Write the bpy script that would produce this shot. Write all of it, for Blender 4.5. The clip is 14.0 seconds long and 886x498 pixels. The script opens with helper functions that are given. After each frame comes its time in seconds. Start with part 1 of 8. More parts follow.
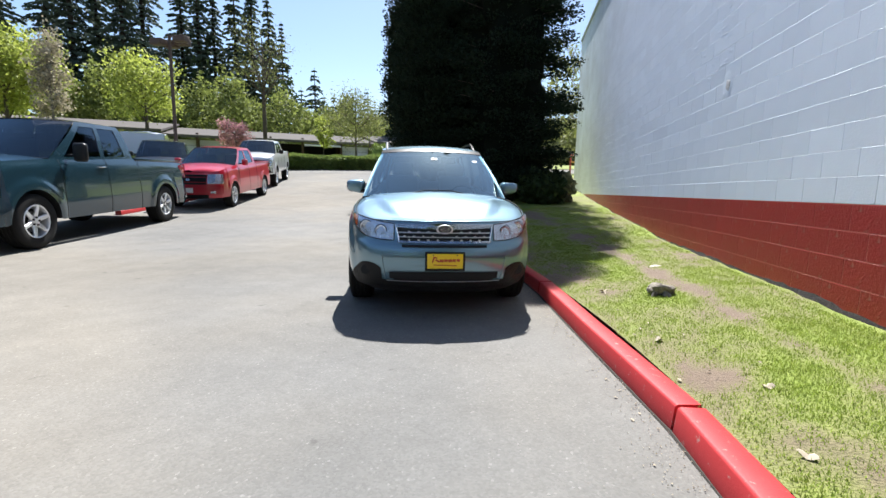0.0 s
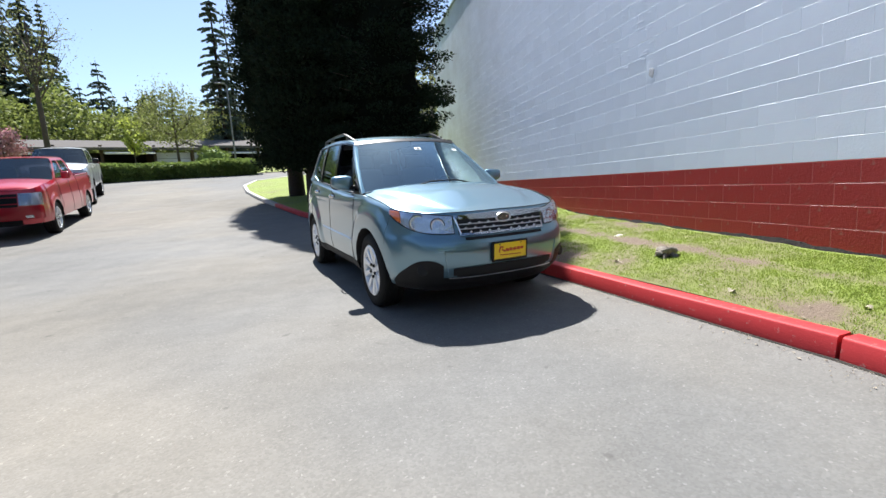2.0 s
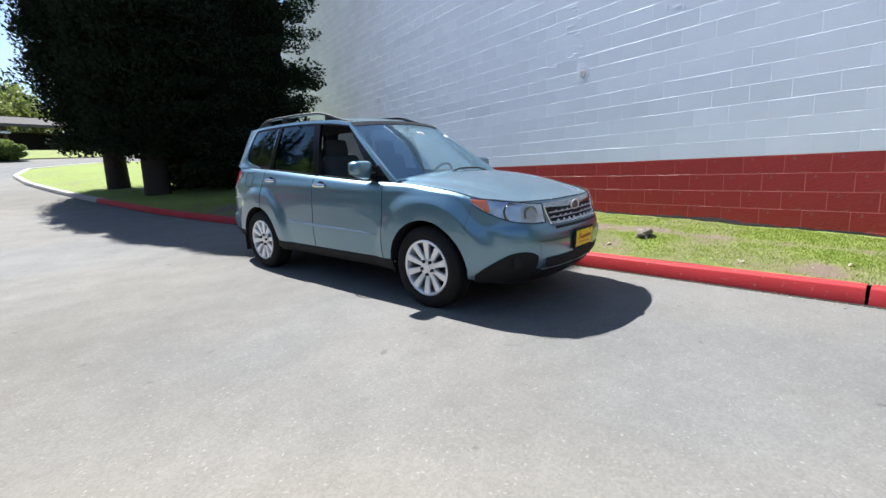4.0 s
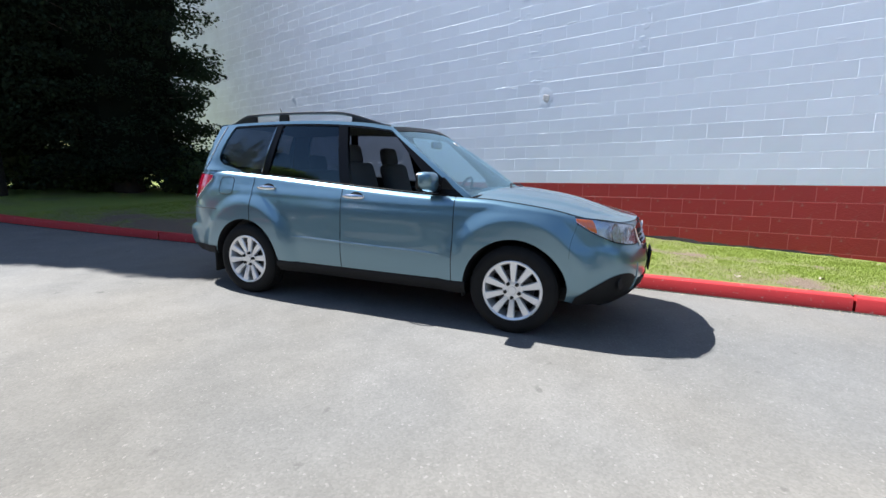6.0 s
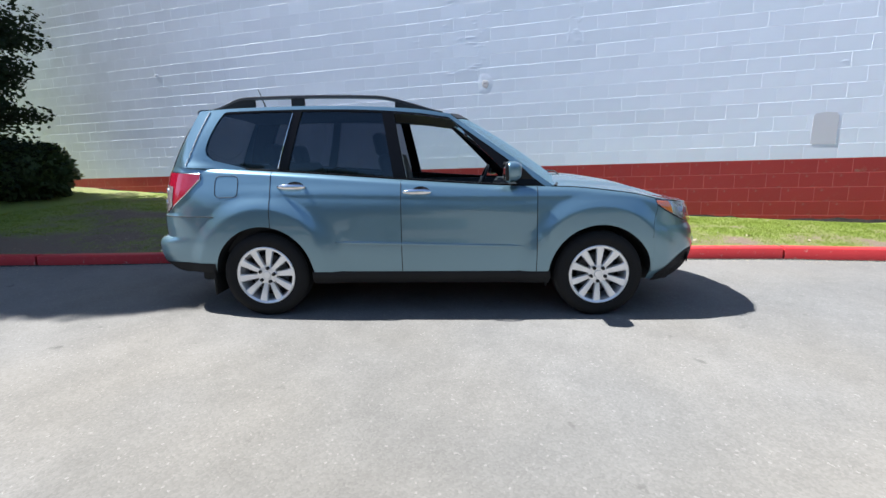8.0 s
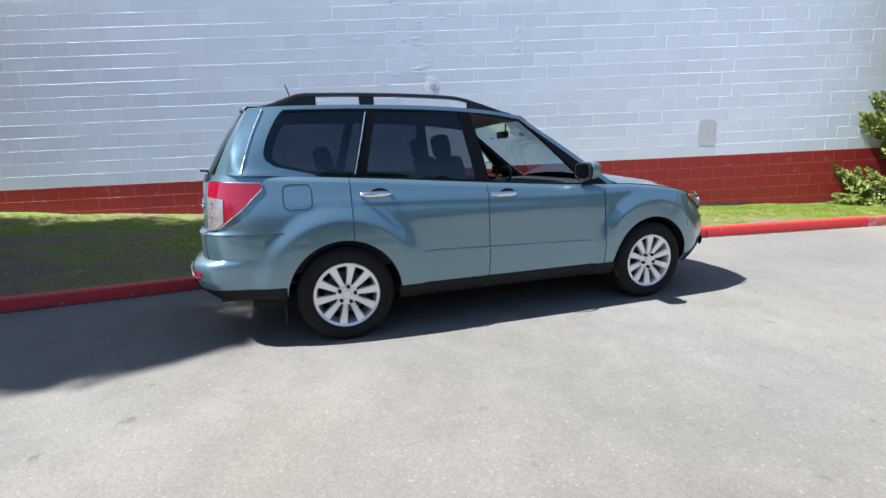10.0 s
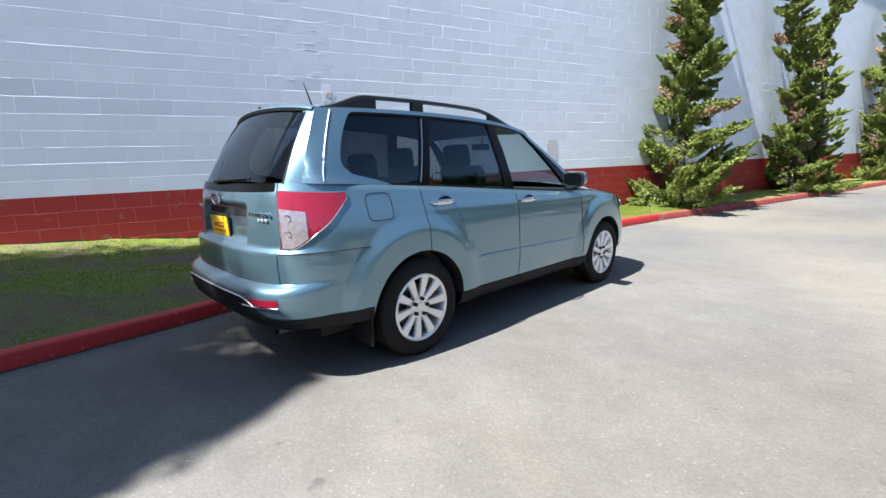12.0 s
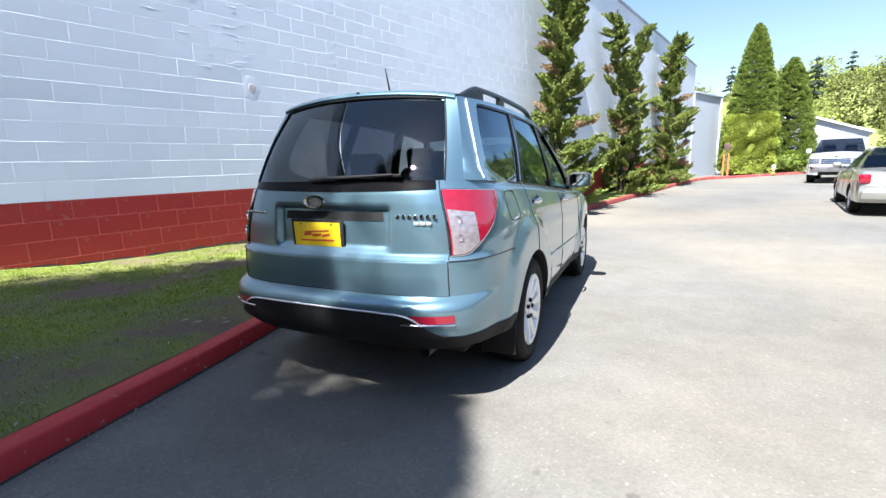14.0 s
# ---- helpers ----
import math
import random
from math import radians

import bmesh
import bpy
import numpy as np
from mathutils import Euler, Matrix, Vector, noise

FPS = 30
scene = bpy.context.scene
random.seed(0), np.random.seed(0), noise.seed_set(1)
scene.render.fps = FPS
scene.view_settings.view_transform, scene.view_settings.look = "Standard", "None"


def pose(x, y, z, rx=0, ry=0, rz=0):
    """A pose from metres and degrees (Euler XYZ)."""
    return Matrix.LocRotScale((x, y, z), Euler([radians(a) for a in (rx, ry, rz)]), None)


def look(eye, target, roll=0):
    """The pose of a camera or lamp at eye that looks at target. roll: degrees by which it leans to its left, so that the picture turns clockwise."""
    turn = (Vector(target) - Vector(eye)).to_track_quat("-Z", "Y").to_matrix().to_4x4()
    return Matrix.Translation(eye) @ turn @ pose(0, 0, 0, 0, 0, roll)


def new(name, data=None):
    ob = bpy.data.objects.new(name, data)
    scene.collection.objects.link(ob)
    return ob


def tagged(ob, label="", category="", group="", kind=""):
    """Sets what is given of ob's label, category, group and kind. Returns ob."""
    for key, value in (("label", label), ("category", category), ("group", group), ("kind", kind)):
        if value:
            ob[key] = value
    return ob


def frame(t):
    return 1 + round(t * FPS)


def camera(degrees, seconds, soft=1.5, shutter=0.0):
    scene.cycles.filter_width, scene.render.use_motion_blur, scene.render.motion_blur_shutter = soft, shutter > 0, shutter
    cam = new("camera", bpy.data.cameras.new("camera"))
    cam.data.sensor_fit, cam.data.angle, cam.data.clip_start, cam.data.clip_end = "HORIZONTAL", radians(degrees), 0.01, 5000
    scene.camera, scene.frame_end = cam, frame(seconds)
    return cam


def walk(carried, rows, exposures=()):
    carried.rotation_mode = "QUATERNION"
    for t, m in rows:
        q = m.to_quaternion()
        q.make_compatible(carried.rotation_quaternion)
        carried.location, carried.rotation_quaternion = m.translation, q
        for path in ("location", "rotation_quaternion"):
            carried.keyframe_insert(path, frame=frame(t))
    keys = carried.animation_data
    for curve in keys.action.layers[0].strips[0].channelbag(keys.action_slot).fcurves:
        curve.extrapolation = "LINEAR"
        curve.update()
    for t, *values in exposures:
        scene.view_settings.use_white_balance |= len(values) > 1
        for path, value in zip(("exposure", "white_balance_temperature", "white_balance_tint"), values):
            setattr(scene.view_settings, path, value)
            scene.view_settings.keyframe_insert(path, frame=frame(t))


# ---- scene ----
cam = camera(89.3, 14.0)
PATH = [
    (0, (0.098, -0.223, 1.189), (-0.223, 1.73, 0.901), 1.1),
    (0.5, (-0.267, -0.183, 1.156), (-0.48, 1.794, 0.937), 0.3),
    (1, (-0.726, -0.109, 1.173), (-0.771, 1.879, 0.956), -0.3),
    (1.5, (-1.237, -0.058, 1.157), (-1.0, 1.909, 0.881), -1.1),
    (2, (-1.702, 0.085, 1.132), (-1.315, 2.023, 0.823), -3.2),
    (2.5, (-2.198, 0.264, 1.132), (-1.595, 2.152, 0.868), -3.2),
    (2.7, (-2.387, 0.38, 1.151), (-1.667, 2.222, 0.853), -4.1),
    (4.8, (-3.975, 1.671, 1.185), (-2.686, 3.17, 0.886), 0.4),
    (5, (-4.081, 1.81, 1.188), (-2.739, 3.269, 0.92), 0.7),
    (5.5, (-4.302, 2.202, 1.199), (-2.83, 3.526, 0.917), 0.5),
    (6, (-4.493, 2.605, 1.212), (-2.917, 3.79, 0.877), 0.7),
    (6.5, (-4.714, 3.0, 1.227), (-3.035, 4.04, 0.916), -0.4),
    (7, (-4.899, 3.425, 1.232), (-3.155, 4.351, 0.917), -0.7),
    (7.2, (-4.947, 3.621, 1.231), (-3.173, 4.477, 0.884), -0.3),
    (9.3, (-5.33, 5.503, 1.316), (-3.368, 5.594, 0.942), -3.6),
    (9.5, (-5.332, 5.685, 1.311), (-3.367, 5.717, 0.936), -3.0),
    (10, (-5.276, 6.179, 1.31), (-3.322, 6.068, 0.898), -1.9),
    (10.5, (-5.271, 6.683, 1.315), (-3.341, 6.344, 0.915), -2.4),
    (11, (-5.147, 7.126, 1.305), (-3.269, 6.565, 0.911), -1.7),
    (11.5, (-4.993, 7.554, 1.327), (-3.158, 6.84, 0.979), -0.4),
    (12, (-4.811, 8.004, 1.315), (-3.107, 7.026, 0.941), -1.3),
    (12.5, (-4.516, 8.358, 1.291), (-2.915, 7.224, 0.9), -1.8),
    (13, (-4.211, 8.73, 1.269), (-2.729, 7.431, 0.931), -1.3),
    (13.5, (-3.889, 9.025, 1.272), (-2.537, 7.589, 0.939), -1.1),
    (14, (-3.537, 9.245, 1.28), (-2.305, 7.709, 0.928), -1.2),
]
walk(cam, [(t, look(eye, target, roll)) for t, eye, target, roll in PATH],
     exposures=[(0, 1.41, 6300, 10), (2.5, 1.34, 6200, 10), (5, 1.39, 6050, 10), (7, 1.49, 6050, 10), (9.5, 1.53, 6150, 10), (11.5, 1.51, 6250, 10), (12.5, 1.64, 6250, 10), (14, 1.87, 6300, 10)])

# ---- world, sun, exposure ----
SUN_EL, SUN_AZ = 54.5, 5.7          # elevation; turn from +y towards -x, degrees
world = bpy.data.worlds.new("sky")
world.use_nodes = True
scene.world = world
wn = world.node_tree.nodes
sky = wn.new("ShaderNodeTexSky")
sky.sky_type, sky.sun_disc = "NISHITA", False
sky.sun_elevation, sky.sun_rotation = radians(SUN_EL), radians(-SUN_AZ)
sky.air_density, sky.dust_density, sky.ozone_density = 1.0, 0.5, 1.4
wn["Background"].inputs["Strength"].default_value = 0.066
world.node_tree.links.new(sky.outputs[0], wn["Background"].inputs["Color"])
sun_dir = Vector((-math.sin(radians(SUN_AZ)) * math.cos(radians(SUN_EL)), math.cos(radians(SUN_AZ)) * math.cos(radians(SUN_EL)), math.sin(radians(SUN_EL))))
sun = new("sun", bpy.data.lights.new("sun", "SUN"))
sun.data.energy, sun.data.angle, sun.data.color = 5.0, radians(0.53), (1.0, 0.97, 0.925)
sun.matrix_world = look(sun_dir * 60, (0, 0, 0))

# ---- helpers of the scene ----
def smooth_step(a, k=1.5):
    """Rises from 0 like a ramp, rounded over k metres."""
    return k * math.log1p(math.exp(max(-30.0, min(30.0, a / k)))) if a / k < 30 else a


def ground_z(x, y):
    """Height of the paved ground: nearly level by the car, rising beyond and gently at both ends."""
    return (0.07 * (smooth_step(y - 8.5) - smooth_step(y - 42, 6)) + 0.037 * (smooth_step(y - 20, 3) - smooth_step(y - 42, 6)) + 0.018 * (smooth_step(-y - 1.5) - smooth_step(-y - 30, 4))
            + 0.015 * (smooth_step(-x - 4) - smooth_step(-x - 30, 4)))


def thing(name, label, category, group="", m=None, kind=""):
    ob = new(name)
    ob.empty_display_size = 0.2
    tagged(ob, label, category, group, kind)
    if m is not None:
        ob.matrix_world = m
    return ob


def smooth(me, angle=40):
    for p in me.polygons:
        p.use_smooth = True
    me.set_sharp_from_angle(angle=radians(angle))


def part(name, bm, material, parent=None, label="", angle=40, m=None):
    """Links a bmesh as one mesh object under a thing or a part."""
    me = bpy.data.meshes.new(name)
    bm.to_mesh(me)
    bm.free()
    if angle:
        smooth(me, angle)
    me.materials.append(material)
    ob = new(name, me)
    if parent is not None:
        ob.parent = parent
    if m is not None:
        ob.matrix_basis = m
    if label:
        ob["label"] = label
    if name == "branchwork":
        ob["kind"] = "stuff"
    return ob


def raw_mesh(name, verts, faces, material, parent=None, angle=0):
    me = bpy.data.meshes.new(name)
    if isinstance(verts, np.ndarray) and isinstance(faces, np.ndarray):
        n, k = faces.shape
        me.vertices.add(len(verts))
        me.vertices.foreach_set("co", np.ascontiguousarray(verts, dtype=np.float32).ravel())
        me.loops.add(n * k)
        me.loops.foreach_set("vertex_index", np.ascontiguousarray(faces, dtype=np.int32).ravel())
        me.polygons.add(n)
        me.polygons.foreach_set("loop_start", np.arange(0, n * k, k, dtype=np.int32))
        me.update(calc_edges=True)
    else:
        me.from_pydata([tuple(v) for v in verts], [], faces)
    me.materials.append(material)
    if angle:
        smooth(me, angle)
    ob = new(name, me)
    if parent is not None:
        ob.parent = parent
    return ob


def bm_box(sx, sy, sz, at=(0, 0, 0), bevel=0.0, seg=2, bm=None, m=None):
    bm = bm or bmesh.new()
    t = Matrix.Translation(at) @ (m or Matrix())
    r = bmesh.ops.create_cube(bm, size=1.0, matrix=t @ Matrix.Diagonal((sx, sy, sz, 1)))
    if bevel:
        es = list({e for v in r["verts"] for e in v.link_edges})
        bmesh.ops.bevel(bm, geom=es, offset=bevel, segments=seg, affect="EDGES", profile=0.5)
    return bm


def bm_cyl(r1, r2, h, at=(0, 0, 0), n=20, m=None, bm=None, bevel=0.0):
    """A cone or cylinder along z, from at upwards."""
    bm = bm or bmesh.new()
    t = Matrix.Translation(at) @ (m or Matrix()) @ Matrix.Translation((0, 0, h / 2))
    r = bmesh.ops.create_cone(bm, cap_ends=True, segments=n, radius1=r1, radius2=r2, depth=h, matrix=t)
    if bevel:
        es = [e for e in {e for v in r["verts"] for e in v.link_edges} if any(len(f.verts) > 4 for f in e.link_faces)]
        bmesh.ops.bevel(bm, geom=es, offset=bevel, segments=2, affect="EDGES", profile=0.5)
    return bm


def bm_tube(points, radius, n=8, bm=None, taper=None, closed=False):
    """A round bar along points; taper: radius at each point."""
    bm = bm or bmesh.new()
    ps = [Vector(p) for p in points]
    rings = []
    up = Vector((0.13, 0.21, 0.97))
    for i, p in enumerate(ps):
        d = (ps[min(i + 1, len(ps) - 1)] - ps[max(i - 1, 0)]).normalized()
        a = d.cross(up).normalized() if abs(d.dot(up)) < 0.98 else d.cross(Vector((1, 0, 0))).normalized()
        b = d.cross(a)
        r = taper[i] if taper else radius
        rings.append([bm.verts.new(p + (a * math.cos(k * 2 * math.pi / n) + b * math.sin(k * 2 * math.pi / n)) * r) for k in range(n)])
    for r0, r1 in zip(rings, rings[1:]):
        for k in range(n):
            bm.faces.new((r0[k], r0[(k + 1) % n], r1[(k + 1) % n], r1[k]))
    bm.faces.new(rings[0][::-1])
    bm.faces.new(rings[-1])
    return bm


def bm_grid(rows, bm=None, flip=False, closed=False):
    """A skin over rows of points, all of one length."""
    bm = bm or bmesh.new()
    vs = [[bm.verts.new(p) for p in row] for row in rows]
    for a, b in zip(vs, vs[1:]):
        k = len(a) if closed else len(a) - 1
        for i in range(k):
            j = (i + 1) % len(a)
            q = (a[i], a[j], b[j], b[i])
            bm.faces.new(q[::-1] if flip else q)
    return bm


def bm_lathe(profile, n=32, bm=None, m=None):
    """Turns (radius, z) points about z."""
    bm = bm or bmesh.new()
    m = m or Matrix()
    rows = [[m @ Vector((r * math.cos(a), r * math.sin(a), z)) for a in (i * 2 * math.pi / n for i in range(n))] for r, z in profile]
    return bm_grid(rows, bm, closed=True)


def bm_plate(outline, thick, bm=None, m=None, bevel=0.0):
    """A flat plate in the xy plane with that outline, thick along z."""
    bm = bm or bmesh.new()
    m = m or Matrix()
    vs = [bm.verts.new(m @ Vector((x, y, 0))) for x, y in outline]
    f = bm.faces.new(vs)
    r = bmesh.ops.extrude_face_region(bm, geom=[f])
    nv = [v for v in r["geom"] if isinstance(v, bmesh.types.BMVert)]
    bmesh.ops.translate(bm, verts=nv, vec=m.to_3x3() @ Vector((0, 0, thick)))
    bmesh.ops.recalc_face_normals(bm, faces=bm.faces)
    if bevel:
        es = [e for e in bm.edges if all(v in nv for v in e.verts)]
        bmesh.ops.bevel(bm, geom=es, offset=bevel, segments=2, affect="EDGES", profile=0.5)
    return bm


def lerp(a, b, t):
    return a + (b - a) * t


def curve(x, table):
    """Smoothly interpolated table of (x, value)."""
    if x <= table[0][0]:
        return table[0][1]
    for i in range(len(table) - 1):
        (x0, y0), (x1, y1) = table[i], table[i + 1]
        if x <= x1:
            def slope(k):
                if k <= 0 or k >= len(table) - 1:
                    a, b = table[max(k - 1, 0)], table[min(k + 1, len(table) - 1)]
                else:
                    a, b = table[k - 1], table[k + 1]
                return (b[1] - a[1]) / (b[0] - a[0])
            h, t = x1 - x0, (x - x0) / (x1 - x0)
            m0, m1 = slope(i) * h, slope(i + 1) * h
            return (2 * t**3 - 3 * t * t + 1) * y0 + (t**3 - 2 * t * t + t) * m0 + (-2 * t**3 + 3 * t * t) * y1 + (t**3 - t * t) * m1
    return table[-1][1]


# ---- materials ----
def material(name, color, rough=0.6, metal=0.0, spec=0.5, coat=0.0, var=0.0, scale=8.0, bump=0.0, bump_scale=60.0, color2=None, stain=None,
             stain_scale=1.2, stain_amount=0.0, random=0.0, rough_var=0.0, coat_rough=0.03, trans=0.0, island=0.0, flakes=0.0):
    """A procedural surface: base colour, grain at two scales, stains of a second colour, relief."""
    mt = bpy.data.materials.new(name)
    mt.use_nodes = True
    nt = mt.node_tree
    n, l = nt.nodes, nt.links
    p = n["Principled BSDF"]
    p.inputs["Roughness"].default_value, p.inputs["Metallic"].default_value = rough, metal
    p.inputs["Specular IOR Level"].default_value = spec
    p.inputs["Coat Weight"].default_value, p.inputs["Coat Roughness"].default_value = coat, coat_rough
    p.inputs["Transmission Weight"].default_value = trans
    co = n.new("ShaderNodeTexCoord")
    col = (*color, 1)
    p.inputs["Base Color"].default_value = col
    out = None

    def noise_node(s, detail=6.0, r=0.6):
        t = n.new("ShaderNodeTexNoise")
        t.inputs["Scale"].default_value, t.inputs["Detail"].default_value, t.inputs["Roughness"].default_value = s, detail, r
        l.new(co.outputs["Object"], t.inputs["Vector"])
        return t

    def mix(a, b, fac):
        k = n.new("ShaderNodeMix")
        k.data_type = "RGBA"
        for sock, v in ((k.inputs["A"], a), (k.inputs["B"], b)):
            if isinstance(v, tuple):
                sock.default_value = v
            else:
                l.new(v, sock)
        if isinstance(fac, float):
            k.inputs["Factor"].default_value = fac
        else:
            l.new(fac, k.inputs["Factor"])
        return k.outputs["Result"]

    def ramp(src, a, b):
        r = n.new("ShaderNodeMapRange")
        r.inputs["From Min"].default_value, r.inputs["From Max"].default_value = a, b
        l.new(src, r.inputs["Value"])
        return r.outputs["Result"]

    out = col
    if var:
        c2 = (*(color2 or tuple(c * 0.6 for c in color)), 1)
        t = noise_node(scale)
        f = ramp(t.outputs["Fac"], 0.5 - 0.5 * (1.1 - min(var, 1.0)) - 0.02, 0.5 + 0.5 * (1.1 - min(var, 1.0)) + 0.02)
        mx = mix(out, c2, f)
        t2 = noise_node(scale * 0.13, 3.0)
        f2 = ramp(t2.outputs["Fac"], 0.35, 0.7)
        ml = n.new("ShaderNodeMath")
        ml.operation = "MULTIPLY"
        ml.inputs[1].default_value = min(1.0, var)
        l.new(f2, ml.inputs[0])
        out = mix(mx, c2, ml.outputs[0])
        out = mix(col, out, min(1.0, var))
    if stain:
        t = noise_node(stain_scale, 8.0, 0.65)
        f = ramp(t.outputs["Fac"], 0.62 - 0.2 * stain_amount, 0.70)
        out = mix(out, (*stain, 1), f)
    if random or island:
        hsv = n.new("ShaderNodeHueSaturation")
        if isinstance(out, tuple):
            hsv.inputs["Color"].default_value = out
        else:
            l.new(out, hsv.inputs["Color"])
        r = n.new("ShaderNodeMapRange")
        amount = random or island
        r.inputs["To Min"].default_value, r.inputs["To Max"].default_value = 1 - amount, 1 + amount
        if random:
            l.new(n.new("ShaderNodeObjectInfo").outputs["Random"], r.inputs["Value"])
        else:
            l.new(n.new("ShaderNodeNewGeometry").outputs["Random Per Island"], r.inputs["Value"])
        l.new(r.outputs["Result"], hsv.inputs["Value"])
        out = hsv.outputs["Color"]
    if not isinstance(out, tuple):
        l.new(out, p.inputs["Base Color"])
    if rough_var:
        t = noise_node(scale * 0.5)
        r = n.new("ShaderNodeMapRange")
        r.inputs["To Min"].default_value, r.inputs["To Max"].default_value = rough - rough_var, rough + rough_var
        l.new(t.outputs["Fac"], r.inputs["Value"])
        l.new(r.outputs["Result"], p.inputs["Roughness"])
    if bump:
        t = noise_node(bump_scale, 5.0)
        b = n.new("ShaderNodeBump")
        b.inputs["Strength"].default_value, b.inputs["Distance"].default_value = min(1.0, bump), 0.01
        l.new(t.outputs["Fac"], b.inputs["Height"])
        l.new(b.outputs["Normal"], p.inputs["Normal"])
    return mt


def glass_material(name, tint, rough=0.0, base=0.10, power=3.0, gloss=(1, 1, 1)):
    """A thin pane: clear to the eye with a tint, glossy by Fresnel."""
    mt = bpy.data.materials.new(name)
    mt.use_nodes = True
    nt = mt.node_tree
    n, l = nt.nodes, nt.links
    n.remove(n["Principled BSDF"])
    tr, gl = n.new("ShaderNodeBsdfTransparent"), n.new("ShaderNodeBsdfGlossy")
    mx, fr = n.new("ShaderNodeMixShader"), n.new("ShaderNodeLayerWeight")
    pw, ad = n.new("ShaderNodeMath"), n.new("ShaderNodeMath")
    pw.operation, ad.operation = "POWER", "MULTIPLY_ADD"
    pw.inputs[1].default_value, ad.inputs[1].default_value, ad.inputs[2].default_value = power, 0.85, base
    tr.inputs["Color"].default_value = (*tint, 1)
    gl.inputs["Roughness"].default_value = rough
    gl.inputs["Color"].default_value = (*gloss, 1)
    fr.inputs["Blend"].default_value = 0.5
    l.new(fr.outputs["Facing"], pw.inputs[0])
    l.new(pw.outputs[0], ad.inputs[0])
    l.new(ad.outputs[0], mx.inputs[0])
    l.new(tr.outputs[0], mx.inputs[1])
    l.new(gl.outputs[0], mx.inputs[2])
    l.new(mx.outputs[0], n["Material Output"].inputs["Surface"])
    return mt

def asphalt_material():
    mt = bpy.data.materials.new("asphalt")
    mt.use_nodes = True
    nt = mt.node_tree
    n, l = nt.nodes, nt.links
    p = n["Principled BSDF"]
    co = n.new("ShaderNodeTexCoord")

    def tex(s, detail=6.0, r=0.6):
        t = n.new("ShaderNodeTexNoise")
        t.inputs["Scale"].default_value, t.inputs["Detail"].default_value, t.inputs["Roughness"].default_value = s, detail, r
        l.new(co.outputs["Object"], t.inputs["Vector"])
        return t.outputs["Fac"]

    def rng(src, a, b, c, d):
        r = n.new("ShaderNodeMapRange")
        for k, v in (("From Min", a), ("From Max", b), ("To Min", c), ("To Max", d)):
            r.inputs[k].default_value = v
        l.new(src, r.inputs["Value"])
        return r.outputs["Result"]

    def math_node(op, a, b):
        m = n.new("ShaderNodeMath")
        m.operation = op
        for i, v in enumerate((a, b)):
            if isinstance(v, (int, float)):
                m.inputs[i].default_value = v
            else:
                l.new(v, m.inputs[i])
        return m.outputs[0]

    vor = n.new("ShaderNodeTexVoronoi")
    vor.inputs["Scale"].default_value = 95.0
    l.new(co.outputs["Object"], vor.inputs["Vector"])
    sep = n.new("ShaderNodeSeparateColor")
    l.new(vor.outputs["Color"], sep.inputs[0])
    stone = rng(sep.outputs[0], 0.0, 1.0, 0.91, 1.09)              # single stones of the wearing course
    bright = rng(sep.outputs[1], 0.972, 0.988, 1.0, 1.28)           # a few pale chips
    patch = rng(tex(0.28, 4.0), 0.32, 0.68, 0.82, 1.16)            # broad fading
    blot = rng(tex(2.3, 8.0, 0.7), 0.3, 0.75, 1.10, 0.84)          # stains
    dark = rng(tex(5.5, 2.0), 0.70, 0.76, 1.0, 0.72)               # oil drops
    v = math_node("MULTIPLY", math_node("MULTIPLY", stone, bright), math_node("MULTIPLY", patch, blot))
    v = math_node("MULTIPLY", v, dark)
    hue = n.new("ShaderNodeMix")
    hue.data_type = "RGBA"
    hue.inputs["A"].default_value, hue.inputs["B"].default_value = (0.157, 0.154, 0.146, 1), (0.177, 0.163, 0.139, 1)
    l.new(rng(tex(0.17, 3.0), 0.4, 0.6, 0, 1), hue.inputs["Factor"])
    mul = n.new("ShaderNodeMix")
    mul.data_type, mul.blend_type = "RGBA", "MULTIPLY"
    mul.inputs["Factor"].default_value = 1.0
    l.new(hue.outputs["Result"], mul.inputs["A"])
    l.new(v, mul.inputs["B"])
    l.new(mul.outputs["Result"], p.inputs["Base Color"])
    p.inputs["Roughness"].default_value = 0.92
    p.inputs["Specular IOR Level"].default_value = 0.16
    b = n.new("ShaderNodeBump")
    b.inputs["Strength"].default_value, b.inputs["Distance"].default_value = 0.2, 0.003
    l.new(math_node("ADD", math_node("MULTIPLY", vor.outputs["Distance"], -1.0), tex(30.0)), b.inputs["Height"])
    l.new(b.outputs["Normal"], p.inputs["Normal"])
    return mt


